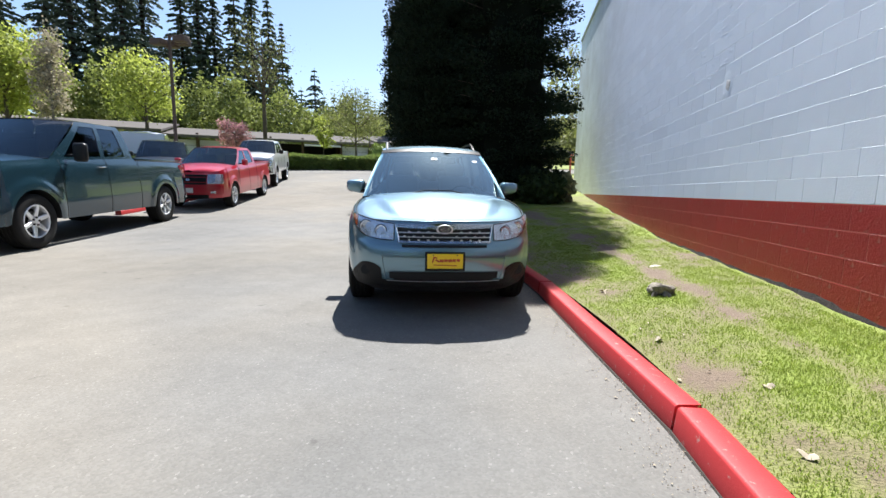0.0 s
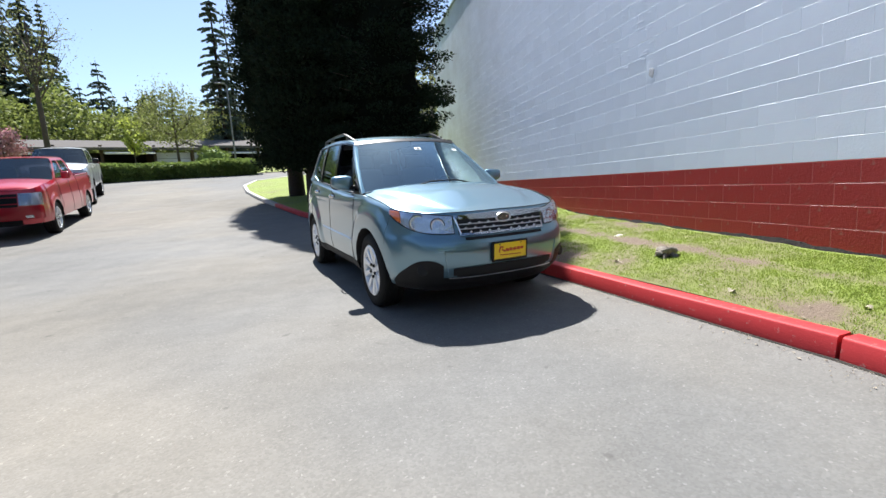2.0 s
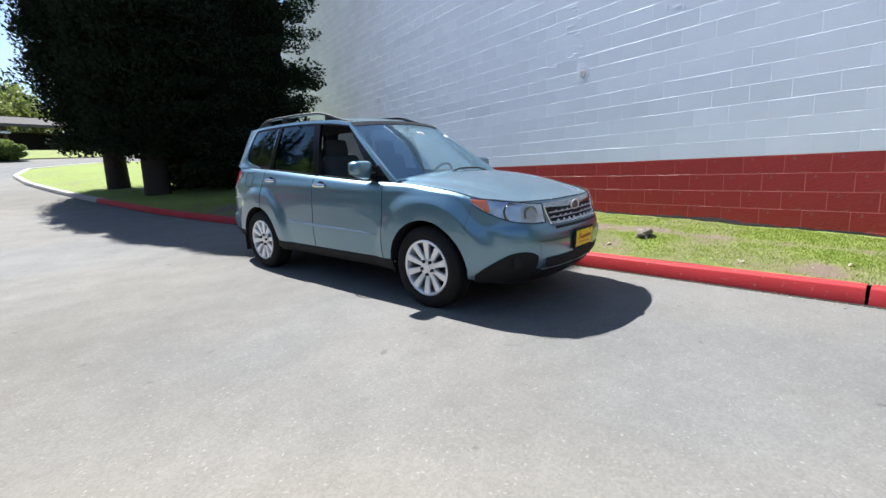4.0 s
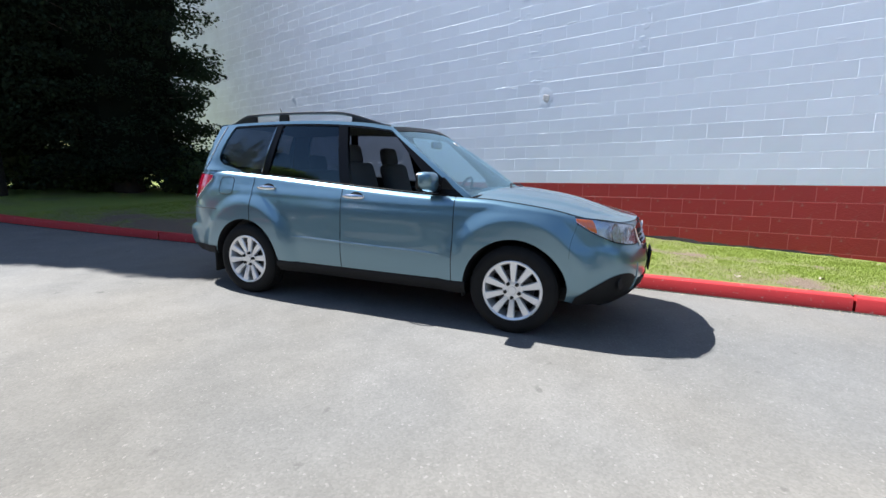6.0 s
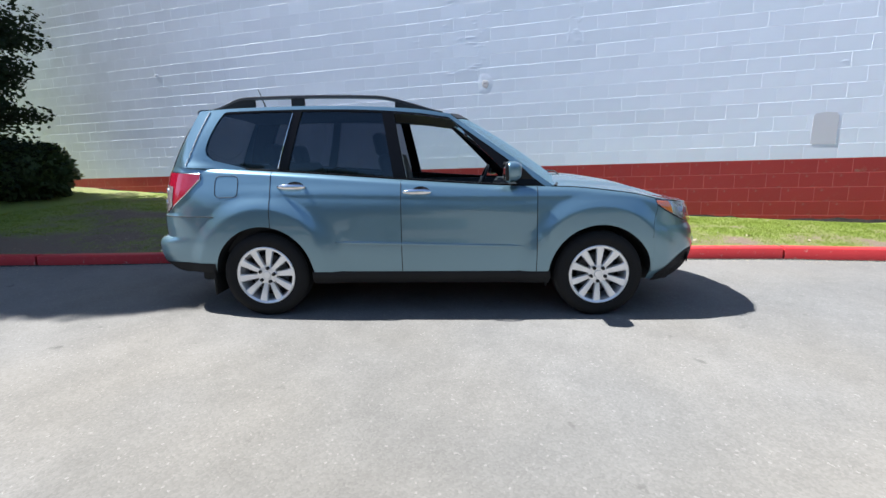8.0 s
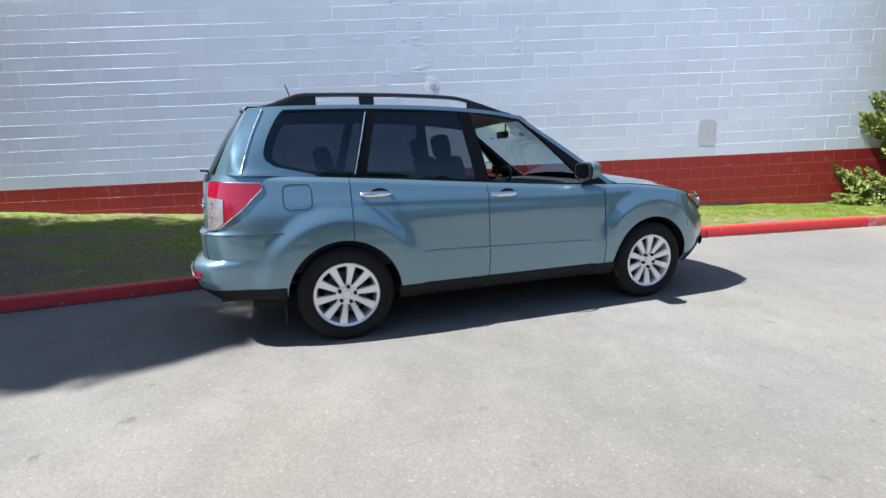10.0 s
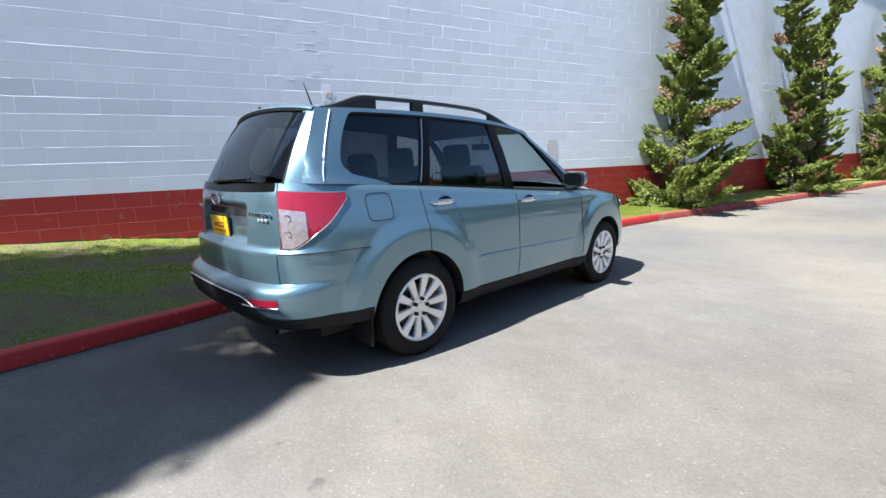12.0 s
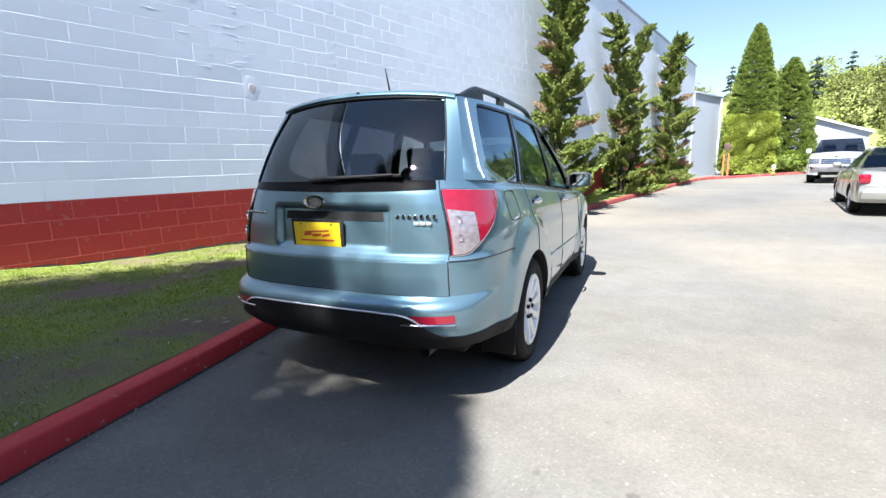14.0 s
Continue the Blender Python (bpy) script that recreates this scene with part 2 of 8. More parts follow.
def lawn_material():
    mt = bpy.data.materials.new("lawn_soil")
    mt.use_nodes = True
    nt = mt.node_tree
    n, l = nt.nodes, nt.links
    p = n["Principled BSDF"]
    co, at = n.new("ShaderNodeTexCoord"), n.new("ShaderNodeAttribute")
    at.attribute_name = "cover"
    t1, t2 = n.new("ShaderNodeTexNoise"), n.new("ShaderNodeTexNoise")
    for t, s in ((t1, 9.0), (t2, 70.0)):
        t.inputs["Scale"].default_value, t.inputs["Detail"].default_value = s, 8.0
        l.new(co.outputs["Object"], t.inputs["Vector"])
    soil, green, both = (n.new("ShaderNodeMix") for _ in range(3))
    for k in (soil, green, both):
        k.data_type = "RGBA"
    soil.inputs["A"].default_value, soil.inputs["B"].default_value = (0.075, 0.053, 0.037, 1), (0.215, 0.158, 0.112, 1)
    green.inputs["A"].default_value, green.inputs["B"].default_value = (0.13, 0.185, 0.025, 1), (0.24, 0.285, 0.05, 1)
    l.new(t2.outputs["Fac"], soil.inputs["Factor"])
    l.new(t1.outputs["Fac"], green.inputs["Factor"])
    l.new(at.outputs["Fac"], both.inputs["Factor"])
    l.new(soil.outputs["Result"], both.inputs["A"])
    l.new(green.outputs["Result"], both.inputs["B"])
    l.new(both.outputs["Result"], p.inputs["Base Color"])
    p.inputs["Roughness"].default_value = 0.95
    b = n.new("ShaderNodeBump")
    b.inputs["Strength"].default_value, b.inputs["Distance"].default_value = 0.8, 0.02
    l.new(t2.outputs["Fac"], b.inputs["Height"])
    l.new(b.outputs["Normal"], p.inputs["Normal"])
    return mt


ASPHALT, SOIL = asphalt_material(), lawn_material()
WALL_WHITE = material("painted_block_white", (0.82, 0.88, 0.985), 0.5, var=0.45, color2=(0.71, 0.785, 0.90), scale=2.2, bump=0.15, bump_scale=45, island=0.03, rough_var=0.1)


def mottled(mt, far_tone, y0, y1, amount):
    """Blends a long wall's colour in blotches into a second tone, more and more from y0 to y1."""
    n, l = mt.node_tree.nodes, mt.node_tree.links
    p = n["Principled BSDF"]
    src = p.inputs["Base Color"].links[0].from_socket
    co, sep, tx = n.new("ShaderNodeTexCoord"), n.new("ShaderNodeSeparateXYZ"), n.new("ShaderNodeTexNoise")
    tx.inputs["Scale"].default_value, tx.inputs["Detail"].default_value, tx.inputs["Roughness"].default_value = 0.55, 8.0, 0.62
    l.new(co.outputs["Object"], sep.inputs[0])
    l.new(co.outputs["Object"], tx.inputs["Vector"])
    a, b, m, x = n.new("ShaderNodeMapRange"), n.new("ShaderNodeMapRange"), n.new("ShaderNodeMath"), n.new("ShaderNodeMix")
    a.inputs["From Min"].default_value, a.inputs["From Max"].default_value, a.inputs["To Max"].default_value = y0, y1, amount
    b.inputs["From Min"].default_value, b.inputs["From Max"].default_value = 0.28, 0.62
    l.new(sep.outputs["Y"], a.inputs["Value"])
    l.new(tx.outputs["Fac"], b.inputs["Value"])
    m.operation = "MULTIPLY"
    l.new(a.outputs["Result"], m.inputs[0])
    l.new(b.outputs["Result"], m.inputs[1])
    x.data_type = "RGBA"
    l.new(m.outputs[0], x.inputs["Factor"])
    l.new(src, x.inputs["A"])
    x.inputs["B"].default_value = (*far_tone, 1)
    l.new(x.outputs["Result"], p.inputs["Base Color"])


mottled(WALL_WHITE, (0.40, 0.40, 0.40), 11.0, 20.0, 0.75)
WALL_WHITE_PIECE = material("painted_block_white_piece", (0.82, 0.88, 0.985), 0.5, var=0.45, color2=(0.71, 0.785, 0.90), scale=2.2, bump=0.15, bump_scale=45, random=0.03, rough_var=0.1)
WALL_RED = material("painted_block_red", (0.36, 0.029, 0.026), 0.45, var=0.5, color2=(0.285, 0.027, 0.024), scale=2.5, bump=0.35, bump_scale=45, island=0.035, stain=(0.30, 0.12, 0.09), stain_scale=7.0, stain_amount=0.12)
WALL_RED_PIECE = material("painted_block_red_piece", (0.36, 0.029, 0.026), 0.45, var=0.5, color2=(0.285, 0.027, 0.024), scale=2.5, bump=0.35, bump_scale=45, random=0.035, stain=(0.30, 0.12, 0.09), stain_scale=7.0, stain_amount=0.12)
MORTAR = material("painted_mortar", (0.80, 0.83, 0.88), 0.6, var=0.3, color2=(0.66, 0.69, 0.75), scale=6, bump=0.4, bump_scale=80)
# Red mortar with the sunlit ledge lines painted into its pale colour
MORTAR_RED_LIT = material("sunlit_mortar_red", (0.52, 0.15, 0.125), 0.6, var=0.4, scale=6, bump=0.4, bump_scale=80)
FOOTING = material("rough_concrete", (0.048, 0.036, 0.034), 0.95, var=0.9, color2=(0.022, 0.019, 0.019), scale=14, bump=1.0, bump_scale=22)
KERB_RED = material("kerb_paint", (0.50, 0.042, 0.045), 0.55, var=0.6, color2=(0.36, 0.030, 0.032), scale=6, spec=0.2, bump=0.14, bump_scale=90, stain=(0.40, 0.22, 0.19), stain_scale=22.0, stain_amount=0.03, random=0.06)
GUTTER_DIRT = material("gutter_dirt", (0.05, 0.042, 0.034), 0.95, var=0.6, scale=30, bump=0.6, bump_scale=80)
KERB_FADED = material("kerb_paint_faded", (0.36, 0.075, 0.068), 0.7, var=0.7, color2=(0.27, 0.07, 0.06), scale=5, spec=0.2, bump=0.2, bump_scale=60, stain=(0.38, 0.27, 0.24), stain_scale=5.0, stain_amount=0.35, random=0.1)
KERB_GREY = material("kerb_concrete", (0.42, 0.40, 0.37), 0.85, var=0.5, scale=9, bump=0.4, bump_scale=70)
CAP = material("roof_edge_metal", (0.38, 0.45, 0.55), 0.45, var=0.2, scale=3)

# ---- ground: one sheet to the horizon ----
def spaced(lo, hi, near0, near1, fine):
    out, v = [], near0
    while v <= near1:
        out.append(v)
        v += fine
    step, v = fine, near1
    while v < hi:
        step *= 1.3
        v = min(hi, v + step)
        out.append(v)
    step, v = fine, near0
    while v > lo:
        step *= 1.3
        v = max(lo, v - step)
        out.insert(0, v)
    return out


gx, gy = spaced(-900, 900, -12, 4, 0.8), spaced(-900, 900, -12, 30, 0.8)
ground = part("ground", bm_grid([[(x, y, ground_z(x, y)) for x in gx] for y in gy]), ASPHALT, angle=80)
tagged(ground, "worn pale grey asphalt of the parking lot", "ground", kind="structure")

# ---- kerb ----
KERB_PLAN = [(-21.5, 0.75), (-20.0, 1.12), (-15, 1.22), (-10, 1.16), (-4, 1.14), (-0.7, 1.12), (0.8, 1.0), (1.98, 0.885), (3.4, 0.66), (5.0, 0.28), (7.5, -0.37), (8.0, -0.575),
             (8.5, -0.81), (9.1, -1.115), (9.9, -1.56), (11.5, -2.48), (12.9, -3.06), (19.5, -5.6), (22.5, -6.5), (24.5, -6.85), (26.3, -6.75), (27.8, -6.2), (29.2, -4.5), (30.2, 0.0), (31, 8.0)]


def kerb_x(y):
    return curve(y, KERB_PLAN)


KH, KW = 0.14, 0.16


def kerb_h(y):
    """Height of the kerb's top over the paving, less where the lane has been built up."""
    return curve(y, [(-30, KH), (4.5, KH), (6.0, 0.13), (8.5, 0.112), (12.0, 0.11), (40.0, 0.12)])



def kerb_piece(p, q, material_, parent, steps=4, grey=False):
    """A length of kerb between two plan points, its foot on the ground, rounded nose."""
    p, q = Vector((*p, 0)), Vector((*q, 0))
    d = (q - p).normalized()
    side = Vector((-d.y, d.x, 0)) * (-1)
    rows = []
    for i in range(steps + 1):
        t = i / steps
        c = p.lerp(q, 0.004 + 0.992 * t)
        wob = 0.004 * noise.noise((c.x * 1.7, c.y * 1.7, 3.1))
        hgt = kerb_h(c.y)
        prof = [(0.0, -0.05), (0.0, 0.005), (0.012, hgt - 0.014), (0.019, hgt - 0.004), (0.030, hgt), (KW - 0.02, hgt), (KW, hgt - 0.015), (KW, -0.05)]
        rows.append([(c + side * (a + wob)).to_tuple()[:2] + (ground_z(c.x, c.y) + b + wob * (b > 0.05),) for a, b in prof])
    bm = bm_grid(rows)
    bm.faces.new([v for v in bm.verts][:len(prof)][::-1])
    bm.faces.new([v for v in bm.verts][-len(prof):])
    bmesh.ops.recalc_face_normals(bm, faces=bm.faces)
    return part("kerb_stone", bm, material_, parent, angle=50)


kerb = thing("kerb", "red painted concrete kerb with chipped edges along the lawn", "kerb", kind="structure")
ys = [1.98 + 2.72 * i for i in range(-9, 12)]
for y0, y1 in zip(ys, ys[1:]):
    y1 = min(y1, 31.0)
    if y0 > 30.8:
        break
    kerb_piece((kerb_x(y0), y0), (kerb_x(y1), y1), (KERB_FADED if y0 < -3 else KERB_RED) if y0 < 13 else KERB_GREY, kerb)
    if -3 < y0 < 13:
        chord = [(lerp(kerb_x(y0), kerb_x(y1), k / 12), lerp(y0, y1, k / 12)) for k in range(13)]
        part("dirt_seam", bm_tube([(x - 0.002, y, ground_z(x, y) + 0.001) for x, y in chord], 0.011, 6, taper=[0.010 + 0.006 * noise.noise((x * 3, y * 3, 0)) for x, y in chord]), GUTTER_DIRT, kerb, "dark dirt along the kerb's foot")
turn = [(kerb_x(-20), -20), (0.62, -21.6), (-0.3, -23.0), (-1.5, -25.3), (-3.2, -28.6), (-4.4, -31.5), (-6, -36)]
far_kerb = thing("far_kerb", "red painted kerb curving in front of the clipped hedge", "kerb", kind="structure")
for p, q in zip(turn, turn[1:]):
    kerb_piece(q, p, KERB_FADED, far_kerb)

# ---- lawn strip ----
WALL_X, WALL_END, WALL_CORNER, WALL_TOP = 2.5, -24.3, 20.7, 7.35


def foot_z(y):
    """Where the lawn meets the wall, above the paving."""
    return curve(y, [(-25, 0.14), (-10, 0.16), (-2, 0.19), (1, 0.25), (4, 0.305), (6.8, 0.30), (7.9, 0.29), (9, 0.33), (11.5, 0.31), (14, 0.28), (21, 0.2), (31, 0.16)])


def lawn_edge(y):
    return WALL_X + 0.03 if y < WALL_CORNER else min(16.0, WALL_X + 0.03 + (y - WALL_CORNER) * 3)


def lawn_z(x, y):
    k, e = kerb_x(y) + KW, WALL_X
    t = max(0.0, min(1.0, (x - k) / max(0.3, e - k)))
    bump_ = 0.02 * noise.noise((x * 1.3, y * 1.3, 0.0)) + 0.012 * noise.noise((x * 5, y * 5, 1.0))
    return ground_z(min(x, WALL_X), y) + lerp(kerb_h(y) - lerp(0.008, 0.020, ss_(y, 4.5, 6.5)), foot_z(y), t ** 0.8) + bump_ * min(1.0, t * 6)


def ss_(v, a, b):
    t = max(0.0, min(1.0, (v - a) / (b - a)))
    return t * t * (3 - 2 * t)


def cover_at(x, y):
    """Share of grass, 0 where the soil is bare."""
    k = kerb_x(y) + KW
    t = (x - k) / max(0.3, WALL_X - k)
    v = 0.82 + 0.6 * noise.noise((x * 0.75, y * 0.42, 5.0)) + 0.65 * noise.noise((x * 2.4, y * 1.9, 9.0)) + 0.4 * noise.noise((x * 8, y * 8, 2.0))
    worn = math.exp(-((t - 0.13) / 0.19) ** 2) * (0.88 + 0.6 * noise.noise((x * 1.6, y * 0.9, 7.0))) * (0.5 + 0.5 * ss_(y, 3.0, 5.5)) * (1 - 0.4 * ss_(y, 6.5, 8.0)) + math.exp(-((t - 0.58) / 0.07) ** 2) * 0.85 * ss_(y, 1.5, 3.0)
    if 0 < y < 13:
        v -= worn * ss_(-y, -13.0, -11.5)
    if y > 6.8 and t < 0.75:
        v -= 0.22 * ss_(y, 6.8, 8.2) * ss_(-y, -12.8, -11.2) * ss_(-t, -0.75, -0.4)
    if y > 13.2 and x < 1.8:
        v += 0.25
    return max(0.0, min(1.0, v))


rows, cover = [], []
y = -20.6
while y < 30.6:
    k, e = kerb_x(y) + KW - 0.02, lawn_edge(y)
    m = 22 if y < 21 else 30
    row = [(lerp(k, e, j / m), y) for j in range(23)] if m == 22 else [(lerp(k, e, j / 22), y) for j in range(23)]
    rows.append([(x, yy, lawn_z(x, yy)) for x, yy in row])
    cover += [cover_at(x, yy) for x, yy in row]
    y += 0.1 if -1 < y < 12 else 0.35
lawn = part("lawn", bm_grid(rows, flip=False), SOIL, angle=80)
attr = lawn.data.attributes.new("cover", "FLOAT", "POINT")
attr.data.foreach_set("value", cover)
tagged(lawn, "patchy mown lawn with bare soil between kerb and wall", "lawn", kind="structure")

# ---- painted block wall ----
COURSE, BLOCK = 0.2, 0.406
TILT_C = -0.0138


def band_z(y):
    return 1.08 + TILT_C * (y - 5)


wall = thing("wall_block", "painted concrete block wall, white over a red base band", "wall", kind="structure")
rot = Matrix.Rotation(TILT_C, 4, "X")
bm = bm_box(9.0, WALL_CORNER - WALL_END - 0.02, WALL_TOP + 0.7, (WALL_X + 0.013 + 4.5, (WALL_CORNER + WALL_END) / 2, (WALL_TOP - 0.7) / 2))
backing = part("backing", bm, MORTAR, wall, angle=0)
# red mortar bed, lightened to paint sun on the block ledges, and rough footing
rows = []
for i in range(91):
    y = lerp(WALL_END, WALL_CORNER - 0.02, i / 90)
    rows.append([(WALL_X + 0.0080, y, -0.2), (WALL_X + 0.0080, y, band_z(y) - 0.002)])
part("red_bed", bm_grid(rows), MORTAR_RED_LIT, wall, angle=0)
rows = []
for i in range(400):
    y = lerp(WALL_END, WALL_CORNER, i / 399)
    top = ground_z(WALL_X, y) + foot_z(y) - 0.006 + 0.018 * ss_(y, -3.0, 0.5) * ss_(-y, -9.0, -6.0) + 0.04 * noise.noise((y * 0.9, 0, 0)) + 0.03 * noise.noise((y * 6, 2, 0))
    rows.append([(WALL_X - 0.035 - 0.015 * noise.noise((y * 5, 0, 4)), y, -0.1), (WALL_X - 0.03 - 0.02 * noise.noise((y * 7, 1, 0)), y, top - 0.16), (WALL_X - 0.006, y, top - 0.04), (WALL_X + 0.006, y, top + 0.015)])
part("footing", bm_grid(rows), FOOTING, wall, "crumbling dark concrete footing", angle=60)
bm = bm_box(0.09, WALL_CORNER - WALL_END + 0.06, 0.10, (WALL_X - 0.005, (WALL_CORNER + WALL_END) / 2, WALL_TOP + 0.0), 0.01)
part("roof_edge", bm, CAP, wall, "blue-grey metal roof edge")

# ---- vehicle materials ----
PAINT = material("sage_metallic_paint", (0.155, 0.262, 0.325), 0.31, metal=0.72, coat=1.0, var=0.08, scale=900, color2=(0.18, 0.29, 0.355))
BLACK_TRIM = material("black_trim", (0.010, 0.010, 0.011), 0.4, spec=0.25, var=0.2, scale=40, color2=(0.02, 0.02, 0.02))
RAIL_BLACK = material("satin_rail", (0.012, 0.012, 0.013), 0.34, spec=0.5, var=0.2, scale=40)
GLOSS_BLACK = material("gloss_black", (0.005, 0.005, 0.006), 0.2, spec=0.15, var=0.2, scale=40)
GAP_BLACK = material("panel_gap", (0.006, 0.007, 0.008), 0.8)
PLASTIC = material("textured_black_plastic", (0.012, 0.012, 0.013), 0.6, spec=0.2, var=0.3, scale=30, color2=(0.018, 0.018, 0.018), bump=0.2, bump_scale=400)
RUBBER = material("tyre_rubber", (0.009, 0.009, 0.009), 0.75, spec=0.2, var=0.4, scale=12, color2=(0.02, 0.019, 0.018), bump=0.2, bump_scale=150)
CHROME = material("chrome", (0.75, 0.76, 0.78), 0.08, metal=1.0)
ALLOY = material("silver_alloy", (0.80, 0.81, 0.83), 0.33, metal=0.7, var=0.1, scale=20, coat=0.5)
DARK_METAL = material("brake_metal", (0.10, 0.10, 0.105), 0.5, metal=0.7, var=0.4, scale=25)
SEAT = material("grey_seat_cloth", (0.075, 0.078, 0.082), 0.9, var=0.3, scale=120, bump=0.3, bump_scale=300)
DASH = material("dark_dashboard", (0.03, 0.03, 0.032), 0.7, bump=0.2, bump_scale=300)
HEADLINER = material("pale_headliner", (0.25, 0.26, 0.265), 0.9, bump=0.2, bump_scale=200)
GLASS_CLEAR = glass_material("clear_glass", (0.84, 0.90, 0.90), 0.0, 0.08, 4.0)
GLASS_DARK = glass_material("privacy_glass", (0.20, 0.21, 0.24), 0.0, 0.05, 4.0, (0.65, 0.85, 1.0))
GLASS_REAR = glass_material("rear_window_glass", (0.30, 0.31, 0.32), 0.0, 0.07, 4.0, (0.8, 0.92, 1.0))
GLASS_SCREEN = glass_material("windshield_glass", (0.60, 0.74, 0.79), 0.0, 0.21, 2.8, (0.68, 0.92, 1.0))
TAIL_CLEAR = material("clear_tail_lens", (0.66, 0.64, 0.66), 0.16, metal=0.65, coat=1.0, var=0.75, scale=40, color2=(0.38, 0.27, 0.28), bump=0.4, bump_scale=40)
LENS_CLEAR = glass_material("lamp_lens", (0.95, 0.96, 0.97), 0.0, 0.04, 4.0)
LAMP_RED = material("red_lens", (0.21, 0.004, 0.018), 0.08, coat=1.0, var=0.6, scale=26, color2=(0.33, 0.012, 0.035))
LAMP_AMBER = material("amber_lens", (0.80, 0.17, 0.04), 0.1, coat=1.0)
LAMP_BOWL = material("lamp_reflector", (0.86, 0.89, 0.95), 0.17, metal=0.75, var=0.8, scale=17, color2=(0.40, 0.43, 0.50), bump=0.6, bump_scale=24)
PLATE_YELLOW = material("plate_yellow", (0.88, 0.60, 0.02), 0.4)
PLATE_RED = material("plate_red", (0.45, 0.06, 0.02), 0.45)
MIRROR = material("mirror_glass", (0.85, 0.86, 0.87), 0.02, metal=1.0)


def ss(a, b, x):
    t = max(0.0, min(1.0, (x - a) / (b - a)))
    return t * t * (3 - 2 * t)


PLAN = [(-2.285, 0.0), (-2.28, 0.3), (-2.255, 0.51), (-2.20, 0.655), (-2.105, 0.755), (-1.96, 0.812), (-1.75, 0.842), (-1.3, 0.862), (-0.6, 0.872), (0.0, 0.875), (0.6, 0.872),
        (1.3, 0.862), (1.6, 0.845), (1.8, 0.80), (1.95, 0.725), (2.05, 0.62), (2.12, 0.47), (2.165, 0.28), (2.18, 0.0)]


def plan_at(u):
    """Point of the plan outline, u from 0 (rear middle) to 18 (front middle)."""
    u = max(0.0, min(17.9999, u))
    i, t = int(u), u - int(u)

    def pt(k):
        if k < 0:
            return PLAN[1][0], -PLAN[1][1]
        if k > 18:
            return PLAN[17][0], -PLAN[17][1]
        return PLAN[k]
    a, b, c, d = pt(i - 1), pt(i), pt(i + 1), pt(i + 2)
    return tuple(0.5 * (2 * b[k] + (c[k] - a[k]) * t + (2 * a[k] - 5 * b[k] + 4 * c[k] - d[k]) * t * t + (3 * b[k] - a[k] - 3 * c[k] + d[k]) * t ** 3) for k in (0, 1))


def u_of_x(x):
    lo, hi = 0.0, 18.0
    for _ in range(40):
        mid = (lo + hi) / 2
        lo, hi = (mid, hi) if plan_at(mid)[0] < x else (lo, mid)
    return lo


def u_of_y(y, front):
    lo, hi = (14.0, 18.0) if front else (0.0, 5.0)
    for _ in range(40):
        mid = (lo + hi) / 2
        big = plan_at(mid)[1] > y
        lo, hi = ((mid, hi) if big else (lo, mid)) if front else ((lo, mid) if big else (mid, hi))
    return lo


AXLES, WHEEL_Z, ARCH_R = (-1.3075, 1.3075), 0.338, 0.392
DY = [(0.2, -0.07), (0.3, -0.035), (0.4, -0.008), (0.5, 0.004), (0.62, 0.006), (0.75, 0.002), (0.88, -0.008), (0.98, -0.028), (1.06, -0.055), (1.14, -0.082), (1.22, -0.105)]
DXF = [(0.2, -0.18), (0.25, -0.10), (0.30, -0.03), (0.36, 0.02), (0.44, 0.052), (0.54, 0.066), (0.62, 0.058), (0.67, 0.04), (0.71, 0.012), (0.78, -0.008), (0.85, -0.03), (0.89, -0.065), (0.95, -0.13)]
DXR = [(0.33, 0.08), (0.38, 0.02), (0.43, -0.035), (0.49, -0.058), (0.555, -0.064), (0.585, -0.060), (0.60, -0.050), (0.618, -0.030), (0.632, 0.016), (0.72, 0.010), (0.805, 0.012), (0.83, 0.042), (0.95, 0.046), (1.08, 0.056), (1.13, 0.064), (1.19, 0.085)]


def lin(x, tab):
    if x <= tab[0][0]:
        return tab[0][1]
    for (x0, y0), (x1, y1) in zip(tab, tab[1:]):
        if x <= x1:
            return y0 + (y1 - y0) * (x - x0) / (x1 - x0)
    return tab[-1][1]


